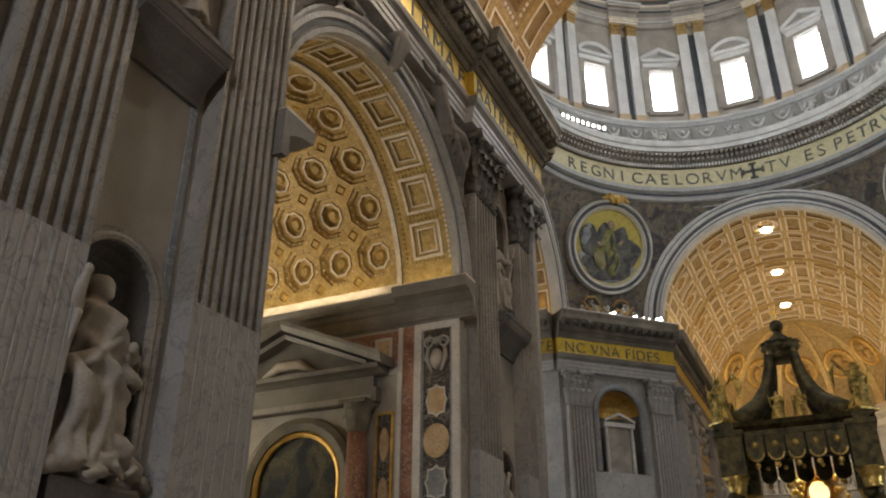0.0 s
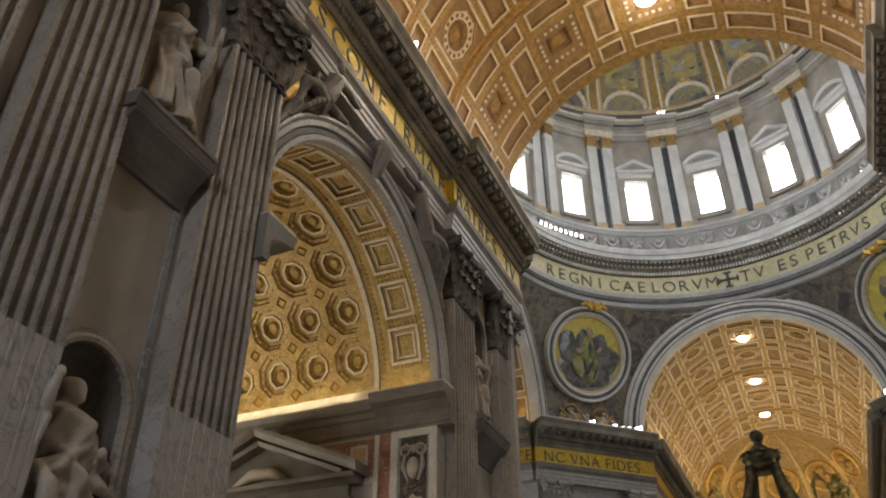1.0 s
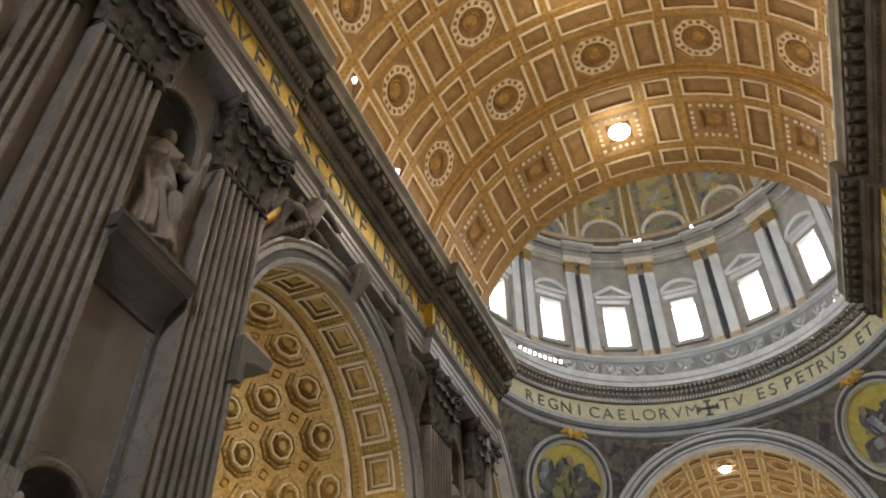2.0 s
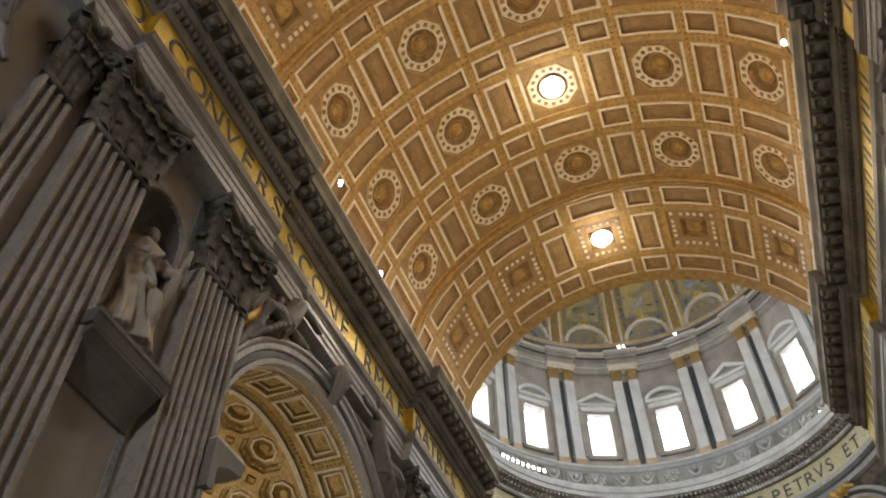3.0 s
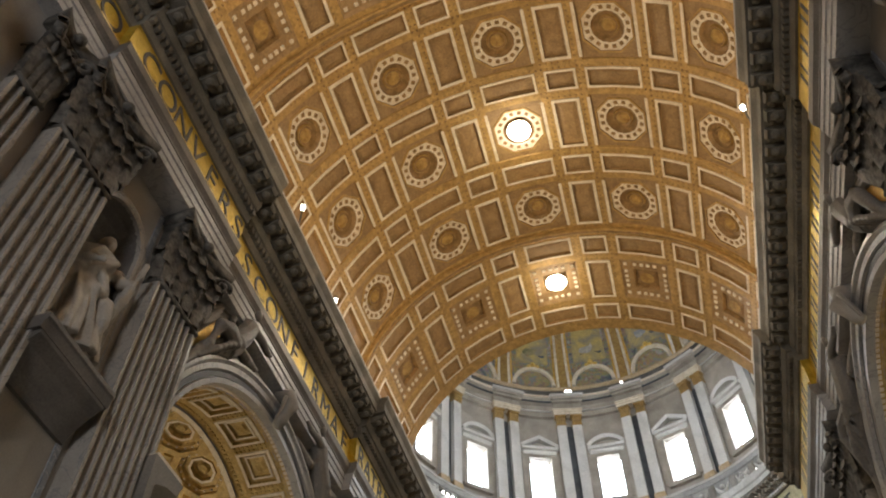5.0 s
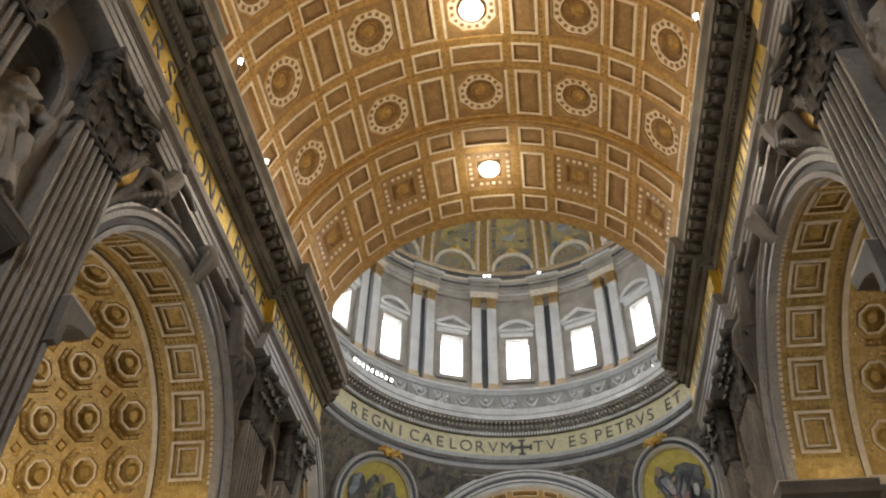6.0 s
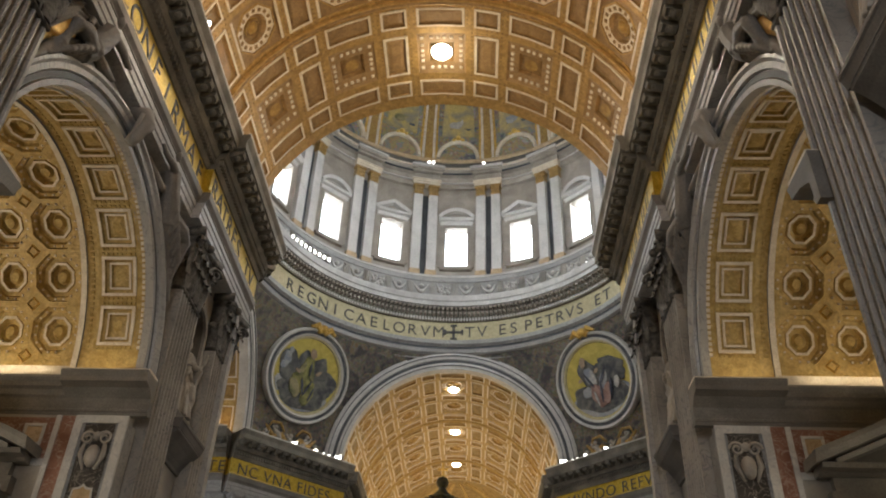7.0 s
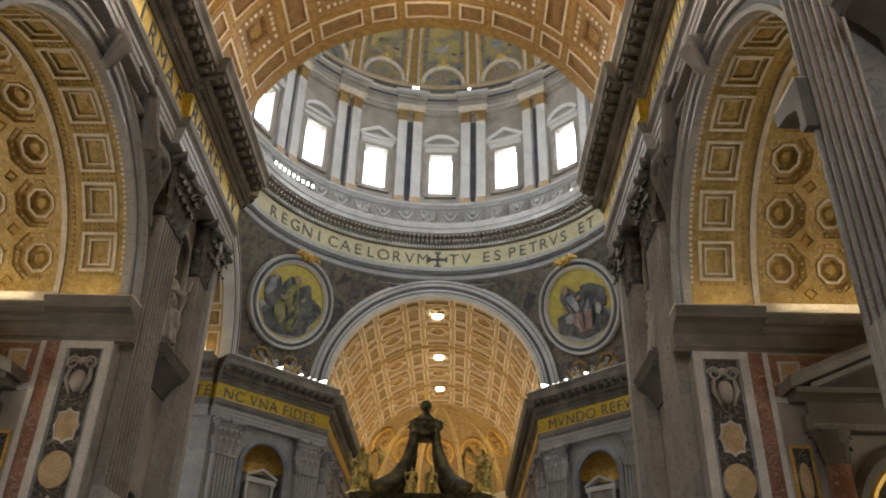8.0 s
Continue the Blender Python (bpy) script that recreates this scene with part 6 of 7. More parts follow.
def aedicule(sx, yj):
    c = 22.1
    a = thing("altar_aedicule", "pedimented altar with red marble columns and dark painting", "altar", "aisle altars")
    X = lambda x0, x1: sorted((sx * x0, sx * x1))
    # darker stones put the shade below the impost into the altar's colour
    bm = bmesh.new()
    abox(bm, *X(c - 5.2, c + 5.2), yj - 0.5, yj, 12.7, 13.4)
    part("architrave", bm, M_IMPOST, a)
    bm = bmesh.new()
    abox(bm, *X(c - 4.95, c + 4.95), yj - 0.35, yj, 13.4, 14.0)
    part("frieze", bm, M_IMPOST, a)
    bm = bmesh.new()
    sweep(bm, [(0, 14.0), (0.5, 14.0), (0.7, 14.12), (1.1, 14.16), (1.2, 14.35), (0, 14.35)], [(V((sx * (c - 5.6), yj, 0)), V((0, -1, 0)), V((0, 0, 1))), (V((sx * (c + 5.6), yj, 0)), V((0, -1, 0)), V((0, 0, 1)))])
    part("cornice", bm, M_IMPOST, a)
    bm = bmesh.new()
    abox(bm, *X(c - 4.9, c + 4.9), yj - 0.52, yj, 12.76, 13.02)
    part("white_fascia", bm, M_GREY, a)
    bm = bmesh.new()
    for s in (-1, 1):
        sweep(bm, [(0, 0), (1.35, 0.0), (1.5, 0.28), (1.55, 0.5), (0, 0.5)], [(V((sx * (c + s * 5.9), yj, 14.25)), V((0, -1, 0)), V((0, 0, 1))), (V((sx * c, yj, 16.75)), V((0, -1, 0)), V((0, 0, 1)))])
        sweep(bm, [(0, 0), (0.95, 0.0), (1.05, 0.22), (0, 0.22)], [(V((sx * (c + s * 4.9), yj, 14.35)), V((0, -1, 0)), V((0, 0, 1))), (V((sx * c, yj, 16.4)), V((0, -1, 0)), V((0, 0, 1)))])
    part("pediment", bm, M_IMPOST, a, "sloping grey pediment")
    bm = bmesh.new()
    bm.faces.new([bm.verts.new((sx * u, yj - 0.3, z)) for u, z in ((c - 4.9, 14.35), (c + 4.9, 14.35), (c, 16.4))])
    part("tympanum", bm, M_SLATE_SHADE, a)
    bm = bmesh.new()
    tube(bm, [(sx * (c - 1.6), yj - 0.4, 14.6), (sx * (c - 0.6), yj - 0.45, 15.1), (sx * (c + 0.6), yj - 0.45, 15.1), (sx * (c + 1.6), yj - 0.4, 14.6)], [0.12, 0.3, 0.3, 0.12], 6)
    part("tympanum_ornament", bm, M_TAUPE, a, "worn stone relief", True)
    for s in (-1, 1):
        x = sx * (c + s * 4.35)
        bm = bmesh.new()
        lathe(bm, [(0.0, 2.8), (0.52, 2.8), (0.54, 6), (0.45, 11.2), (0.0, 11.2)], (x, yj - 0.62), n=20)
        col = part("column", bm, M_RED, a, "polished red marble column", True)
        bm = bmesh.new()
        lathe(bm, [(0.46, 11.2), (0.52, 11.3), (0.46, 11.4), (0.6, 12.2), (0.75, 12.5), (0.0, 12.5)], (x, yj - 0.62), n=16)
        abox(bm, x - 0.72, x + 0.72, yj - 1.3, yj - 0.02, 12.5, 12.7)
        for k in range(10):
            t = math.tau * k / 10
            d = V((math.cos(t), math.sin(t), 0))
            leaf(bm, V((x, yj - 0.62, 11.4 + 0.35 * (k % 2))) + d * 0.46, V((0, 0, 1)), d, V((-d.y, d.x, 0)), 0.6, 0.34, 0.22)
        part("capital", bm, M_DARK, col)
        bm = bmesh.new()
        abox(bm, x - 0.8, x + 0.8, yj - 1.4, yj, 0, 2.3)
        lathe(bm, [(0.78, 2.3), (0.8, 2.45), (0.6, 2.6), (0.66, 2.75), (0.0, 2.8)], (x, yj - 0.62), n=16)
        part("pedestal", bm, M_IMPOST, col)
    bm = bmesh.new()
    cx, zs, r = 21.3, 9.2, 2.3
    fr = [(V((sx * cx, yj, 2.5)), V((-1, 0, 0)), V((0, -1, 0)))] + [(V((sx * cx, yj, zs)), V((-math.cos(math.pi * i / 24), 0, math.sin(math.pi * i / 24))), V((0, -1, 0))) for i in range(25)] + [(V((sx * cx, yj, 2.5)), V((1, 0, 0)), V((0, -1, 0)))]
    sweep(bm, [(r + 0.25, 0), (r + 0.25, 0.3), (r + 0.6, 0.4), (r + 0.9, 0.25), (r + 0.9, 0)], fr)
    part("arch_moulding", bm, M_DARK, a, "arch around the painting, darkened for shade")
    bm = bmesh.new()
    sweep(bm, [(r - 0.05, 0), (r - 0.05, 0.2), (r + 0.12, 0.28), (r + 0.24, 0.2), (r + 0.24, 0)], fr)
    part("gilt_frame", bm, M_GOLD, a, "narrow gilt frame")
    bm = bmesh.new()
    pts = [(cx - r, 2.5)] + [(cx - r * math.cos(math.pi * i / 24), zs + r * math.sin(math.pi * i / 24)) for i in range(25)] + [(cx + r, 2.5)]
    bm.faces.new([bm.verts.new((sx * u, yj - 0.06, z)) for u, z in pts])
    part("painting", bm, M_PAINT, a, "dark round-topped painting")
    # slim inlaid panel and small square panel beside the altar
    for x0, x1, z0, z1, mt in ((16.15, 17.1, 2.5, 12.2, M_RED), (16.35, 17.3, 14.9, 15.9, M_TAN)):
        bm = bmesh.new()
        xs = X(x0, x1)
        for q in ((xs[0], xs[0] + 0.12, z0, z1), (xs[1] - 0.12, xs[1], z0, z1), (xs[0] + 0.12, xs[1] - 0.12, z1 - 0.12, z1), (xs[0] + 0.12, xs[1] - 0.12, z0, z0 + 0.12)):
            abox(bm, q[0], q[1], yj - 0.1, yj, q[2], q[3])
        fp = part("side_panel_frame", bm, M_WHITE if mt is M_TAN else M_GOLD, a)
        bm = bmesh.new()
        abox(bm, xs[0] + 0.12, xs[1] - 0.12, yj - 0.05, yj, z0 + 0.12, z1 - 0.12)
        part("inlay", bm, mt if mt is M_TAN else M_BLACK, fp)
        if mt is M_RED:
            xm = sum(xs) / 2
            for i in range(4):
                bm = bmesh.new()
                stack(bm, lambda u, v, h: V((u, yj - h, v)), [loop_pts("c", xm, z1 - 1.5 - 2.3 * i, 0.26, 0.8, 0.05, 16), loop_pts("c", xm, z1 - 1.5 - 2.3 * i, 0.24, 0.75, 0.1, 16)], [0, 0])
                part("oval", bm, M_TAN, fp)
    return a


def course(sx, yj):
    bm = bmesh.new()
    abox(bm, *sorted((sx * 16.0, sx * BACK)), yj - 0.04, yj, 14.3, 16.2)
    r = tagged(link_mesh("wall_red_course", bm, M_RED), "red marble course below the impost cornice", "wall", kind="structure")
    bm = bmesh.new()
    abox(bm, *sorted((sx * 16.0, sx * BACK)), yj - 0.1, yj, 14.0, 14.3)
    part("white_band", bm, M_WHITE, r)


for sx in (-1, 1):
    inlay_panel(sx, ARCH_Y + ARCH_R)
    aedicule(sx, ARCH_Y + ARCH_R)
    course(sx, ARCH_Y + ARCH_R)

# ---------------- niche shelves and statues ----------------
for sx in (-1, 1):
    turn = 0 if sx < 0 else math.pi
    for j, yc in enumerate((NICHE_Y, -25.15)):
        # lower group, with a book and a small cherub shape at its foot
        bm = bmesh.new()
        statue(bm, 4.75, 10 + j, 0.6, -1, j > 0)
        if j == 0:
            # open book held out on the hip
            for tilt, y0, y1 in ((0.5, 0.62, 1.12), (0.15, 1.1, 1.6)):
                abox(bm, 0.35, 0.52, y0, y1, 2.15, 3.15, 0, Matrix.Rotation(tilt - 0.2, 4, "Z"))
            tube(bm, [(0.3, 0.55, 2.75), (0.62, 0.8, 2.4), (0.7, 1.05, 2.3)], [0.2, 0.19, 0.12], 9)
            # cope thrown back from the raised arm
            for k in range(4):
                tube(bm, [(0.1 - 0.1 * k, -0.75 - 0.07 * k, 3.5), (0.15 - 0.08 * k, -0.95 - 0.06 * k, 2.7), (0.1 - 0.06 * k, -0.98, 1.7), (0.15, -0.95, 0.5)], [0.1, 0.17, 0.16, 0.1], 8)
            # two small winged shapes among clouds at the foot
            for cx, cy, cz, k in ((0.75, 0.1, 0.05, 1), (0.7, 1.0, 0.15, -1)):
                tube(bm, [(cx - 0.2, cy - 0.4 * k, cz - 0.15), (cx + 0.05, cy - 0.1 * k, cz + 0.15), (cx + 0.05, cy + 0.3 * k, cz + 0.35)], [0.2, 0.27, 0.2], 10)
                ball(bm, (cx + 0.12, cy + 0.5 * k, cz + 0.55), 0.22, 9, 1.15)
                tube(bm, [(cx + 0.1, cy + 0.2 * k, cz + 0.3), (cx + 0.3, cy + 0.1 * k, cz + 0.1), (cx + 0.3, cy + 0.4 * k, cz - 0.1)], [0.11, 0.1, 0.07], 8)
                tube(bm, [(cx, cy - 0.3 * k, cz), (cx + 0.28, cy - 0.25 * k, cz - 0.1), (cx + 0.2, cy - 0.6 * k, cz - 0.25)], [0.16, 0.15, 0.09], 8)
                tube(bm, [(cx - 0.15, cy + 0.1 * k, cz + 0.4), (cx - 0.2, cy - 0.3 * k, cz + 0.75), (cx - 0.2, cy - 0.65 * k, cz + 0.6)], [0.1, 0.2, 0.06], 8, 0, 0.4)
            for k in range(9):
                ball(bm, (0.45 + 0.25 * math.sin(k * 2.3), -0.9 + 0.27 * k, -0.05 + 0.12 * math.sin(k * 1.7)), 0.26 + 0.07 * math.sin(k * 3.1), 8, 0.8)
        ob = tagged(fuse(link_mesh("niche_statue", bm, M_STATUE, True), 0.04), "draped marble statue with a book in a dark niche" if j == 0 else "draped marble statue standing in a wall niche", "statue", "niche statues")
        ob.matrix_basis = Matrix.Translation((sx * (W + 0.3), yc - 0.25, LOW_N[0] + 1.1)) @ Matrix.Rotation(turn + 0.25 * -sx, 4, "Z") @ Matrix.Diagonal((1.1, 1.28, 1.0, 1.0))
        bm = bmesh.new()
        statue(bm, 5.2 if j == 0 else 4.6, 20 + j, -0.6, 1, False)
        ob = tagged(fuse(link_mesh("niche_statue", bm, M_STATUE, True), 0.045), "draped marble statue in an upper niche above a shelf", "statue", "niche statues")
        ob.matrix_basis = Matrix.Translation((sx * (W + 0.45), yc + 0.2, UP_N[0] + 0.655)) @ Matrix.Rotation(turn + 0.3 * sx, 4, "Z")
        for name, z0, z1, o in (("niche_plinth", LOW_N[0] - 0.02, LOW_N[0] + 0.86, 0.6), ("niche_plinth", UP_N[0] - 0.02, UP_N[0] + 0.66, 0.35)):
            bm = bmesh.new()
            sweep(bm, [(-1.1, -1.2), (o, -1.25), (o, 1.25), (-1.1, 1.2)], [(V((0, 0, z0)), V((1, 0, 0)), V((0, 1, 0))), (V((0, 0, z1 - 0.08)), V((1, 0, 0)), V((0, 1, 0))), (V((0, 0, z1)), V((0.97, 0, 0)), V((0, 0.97, 0)))])
            ob = tagged(link_mesh(name, bm, M_SLATE_SHADE), "dark stone plinth under a niche statue", "plinth", "niche plinths")
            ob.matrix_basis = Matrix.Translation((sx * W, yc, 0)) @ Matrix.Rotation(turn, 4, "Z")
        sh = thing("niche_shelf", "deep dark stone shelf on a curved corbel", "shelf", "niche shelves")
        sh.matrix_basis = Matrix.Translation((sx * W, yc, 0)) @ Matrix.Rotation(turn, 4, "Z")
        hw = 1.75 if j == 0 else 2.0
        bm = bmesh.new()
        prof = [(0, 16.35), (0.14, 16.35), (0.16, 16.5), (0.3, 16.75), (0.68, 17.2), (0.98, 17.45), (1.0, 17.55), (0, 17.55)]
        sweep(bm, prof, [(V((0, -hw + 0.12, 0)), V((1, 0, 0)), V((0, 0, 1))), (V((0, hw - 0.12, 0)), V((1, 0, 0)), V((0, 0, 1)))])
        part("corbel", bm, M_SLATE_SHADE, sh)
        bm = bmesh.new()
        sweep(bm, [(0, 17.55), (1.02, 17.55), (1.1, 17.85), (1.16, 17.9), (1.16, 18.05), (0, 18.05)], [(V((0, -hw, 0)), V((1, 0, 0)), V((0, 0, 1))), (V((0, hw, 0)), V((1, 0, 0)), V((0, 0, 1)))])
        part("slab", bm, M_SLATE_SHADE, sh, "moulded stone slab")
        for z0, zs in (LOW_N, UP_N):
            bm = bmesh.new()
            fr = [(V((sx * W, yc, z0)), V((0, 1, 0)), V((-sx, 0, 0)))] + [(V((sx * W, yc, zs)), V((0, math.cos(math.pi * i / 20), math.sin(math.pi * i / 20))), V((-sx, 0, 0))) for i in range(21)] + [(V((sx * W, yc, z0)), V((0, -1, 0)), V((-sx, 0, 0)))]
            sweep(bm, [(NR - 0.01, -0.1), (NR - 0.01, 0.1), (NR + 0.1, 0.13), (NR + 0.2, 0.08), (NR + 0.33, 0.1), (NR + 0.36, -0.1)], fr)
            tagged(link_mesh("trim_niche", bm, M_GREY), "grey moulding around a niche", "trim", kind="structure")
        # blue marble strips either side of the niche bay
        for s in (-1, 1):
            bm = bmesh.new()
            a = yc + s * (1.5 if j == 0 else 1.75)
            abox(bm, *sorted((sx * (W - 0.05), sx * W)), *sorted((a, a + s * 0.24)), 2.5, 27.2)
            tagged(link_mesh("trim_blue_strip", bm, M_BLUE), "blue-grey marble strip beside a niche bay", "trim", kind="structure")

# ---------------- far crossing piers: order, inscription, reliefs ----------------
cp = None
for qx in (-1, 1):
    for qy in (1, -1):
        a, b = V((qx * K, qy * (CR + 0.5), 0)), V((qx * (CR + 0.5), qy * K, 0))
        inward = V((-qx, -qy, 0)).normalized()
        # start so that y runs with x pointing inward
        yd = V((-inward.y, inward.x, 0))
        start = a if (b - a).dot(yd) > 0 else b
        length = (b - a).length
        rot = math.atan2(inward.y, inward.x)
        m = Matrix.Translation(start) @ Matrix.Rotation(rot, 4, "Z")
        ext = 0.33 if qy > 0 else -0.9
        segs = [(Matrix.Translation(start - yd * ext) @ Matrix.Rotation(rot, 4, "Z"), length + 2 * ext, 0.8)]
        if qy > 0:
            # along the apse arm
            r2 = 0 if qx < 0 else math.pi
            segs.append((Matrix.Translation((qx * K, 21.5 if qx < 0 else 60.0, 0)) @ Matrix.Rotation(r2, 4, "Z"), 38.5, 0.5))
            x0 = -38.0 if qx < 0 else 21.4
            segs.append((Matrix.Translation((x0, K, 0)) @ Matrix.Rotation(-math.pi / 2, 4, "Z"), 16.6, 0.8))
        right = V((0, 0, 1)).cross(inward)
        tx = []
        if qy > 0:
            mid = (a + b) / 2 + inward * 0.86
            body, off = ("NC VNA FIDES", -6.1) if qx < 0 else ("MVNDO REFV", -5.4)
            tx = [("TE" if qx < 0 else "LG", upright((-23.1 if qx < 0 else 21.9, K - 0.86, ZT), (1, 0, 0)), TS, 1.12, 0), (body, upright(mid + right * off + V((0, 0, ZT)), right), TS, 1.12, 0)]
        entablature("trim_entablature_crossing", segs, "crossing entablature with gold inscribed frieze", tx)
        if qy > 0:
            for s in (-4.75, 4.75):
                mm = Matrix.Translation((a + b) / 2 + (b - a).normalized() * s) @ Matrix.Rotation(rot, 4, "Z")
                if cp is None:
                    cp = pilaster(2.5, 0.7, 2.2, 10.3, 23.9, ZARC, "fluted blue-grey pilaster on a crossing pier", 6, M_DADO, "crossing pilasters")
                    cp.matrix_basis = mm
                else:
                    copy_thing(cp, mm)
            mm = Matrix.Translation((a + b) / 2) @ Matrix.Rotation(rot, 4, "Z")
            lo = thing("loggia_relief", "small columned marble relief in an arched loggia", "relief", "loggia reliefs")
            lo.matrix_basis = mm
            bm = bmesh.new()
            fr = [(V((0, 0, 17.8)), V((0, 1, 0)), V((1, 0, 0)))] + [(V((0, 0, 23.7)), V((0, math.cos(math.pi * i / 20), math.sin(math.pi * i / 20))), V((1, 0, 0))) for i in range(21)] + [(V((0, 0, 17.8)), V((0, -1, 0)), V((1, 0, 0)))]
            sweep(bm, [(2.38, -0.2), (2.38, 0.2), (2.6, 0.3), (2.95, 0.2), (2.95, -0.2)], fr)
            part("arch", bm, M_BLUE, lo)
            bm = bmesh.new()
            grid(bm, lambda u, v: V((-2.36 * math.sin(math.pi * u) * math.cos(v * 1.5) + 0.03, 2.36 * math.cos(math.pi * u), 23.7 + 2.36 * math.sin(math.pi * u) * math.sin(v * 1.5))), 16, 6)
            part("gilded_shell", bm, M_GOLD, lo, "gilded niche head")
            bm = bmesh.new()
            abox(bm, -1.2, -0.4, -1.3, 1.3, 17.8, 22.3)
            part("panel", bm, M_STATUE, lo)
            bm = bmesh.new()
            for s in (-1, 1):
                lathe(bm, [(0.0, 17.8), (0.2, 17.8), (0.17, 22.1), (0.26, 22.3), (0.0, 22.3)], (-0.25, s * 1.45), n=12)
            part("columns", bm, M_WHITE, lo)
            bm = bmesh.new()
            abox(bm, -0.9, 0.0, -1.75, 1.75, 22.3, 22.75)
            sweep(bm, [(-0.5, 0), (0.15, 0), (0.15, 0.25), (-0.5, 0.25)], [(V((0, -1.75, 22.75)), V((1, 0, 0)), V((0, 0, 1))), (V((0, 0, 23.5)), V((1, 0, 0)), V((0, 0, 1))), (V((0, 1.75, 22.75)), V((1, 0, 0)), V((0, 0, 1)))])
            part("pediment", bm, M_WHITE, lo)
            bm = bmesh.new()
            statue(bm, 5.0, 31, 0.3, 1)
            ob = tagged(fuse(link_mesh("pier_statue", bm, M_STATUE, True), 0.07), "large draped marble statue in a pier niche", "statue", "pier statues")
            ob.matrix_basis = Matrix.Translation((a + b) / 2 - inward * 0.3 + V((0, 0, 2.8))) @ Matrix.Rotation(rot, 4, "Z")
            # floodlights on the cornice
            sd = [(-16.0, 15.7), (-14.2, 17.7), (-13.6, 18.6), (-13.1, 19.1), (-11.9, 19.3)]
            for x, y in sd:
                fl = thing("floodlight", "small bright floodlight standing on the cornice", "floodlight", "cornice floodlights")
                bm = bmesh.new()
                abox(bm, -0.42, 0.42, -0.12, 0.3, 0.1, 0.84)
                abox(bm, -0.06, 0.06, -0.06, 0.06, 0, 0.14)
                part("housing", bm, M_METAL, fl)
                bm = bmesh.new()
                abox(bm, -0.38, 0.38, -0.16, -0.125, 0.14, 0.80)
                part("lens", bm, M_SPOT, fl, "glaring white lens")
                fl.matrix_basis = Matrix.Translation((qx * abs(x), y, ZTOP)) @ Matrix.Rotation(0.3 * qx, 4, "Z")

# walls of the apse arm: pilasters and gilded panels between them
for qx in (-1, 1):
    r2 = 0 if qx < 0 else math.pi
    for y in (24.0, 30.5, 44.0, 50.5):
        copy_thing(cp, Matrix.Translation((qx * K, y, 0)) @ Matrix.Rotation(r2, 4, "Z"))
    for y in (27.2, 37.2, 47.2):
        bm = bmesh.new()
        w = 1.4 if y != 37.2 else 5.4
        for k in range(7):
            z = 6.0 + 2.8 * k
            abox(bm, *sorted((qx * K, qx * (K - 0.12))), y - w, y + w, z, z + 2.4)
        tagged(link_mesh("wall_gilded_panel", bm, M_YELLOW), "gilded stucco panels on the apse arm wall", "wall", kind="structure")
        for k in range(4):
            bm = bmesh.new()
            for q in range(7):
                ball(bm, (qx * (K - 0.35), y + math.sin(q * 2.1 + k) * w * 0.55, 8.0 + 5.2 * k + q * 0.42), 0.45, 6)
            tagged(link_mesh("wall_relief", bm, M_STATUE, True), "white stucco relief on the apse arm wall", "relief", kind="structure")

# ---------------- apse ----------------
bm = bmesh.new()
lathe(bm, [(12.0, 0), (12.0, 33.5)], (0, yend), 0, 180, 40)
tagged(link_mesh("wall_apse", bm, M_TAUPE), "curved apse wall of grey stone", "wall", kind="structure")
bm = bmesh.new()
lathe(bm, [(11.9 * math.cos(math.pi / 2 * i / 16), 33.5 + 11.9 * math.sin(math.pi / 2 * i / 16)) for i in range(16)] + [(0.02, 45.4)], (0, yend), 0, 180, 40)
ap = tagged(link_mesh("ceiling_apse", bm, M_ARM, True), "golden half dome of the apse", "ceiling", kind="structure")
bm = bmesh.new()
lathe(bm, [(12.0, 30.5), (11.6, 30.8), (11.6, 31.6), (10.9, 32.2), (10.8, 33.4), (12.0, 33.5)], (0, yend), 0, 180, 40)
tagged(link_mesh("trim_apse_cornice", bm, M_CREAM), "pale cornice running round the apse", "cornice", kind="structure")
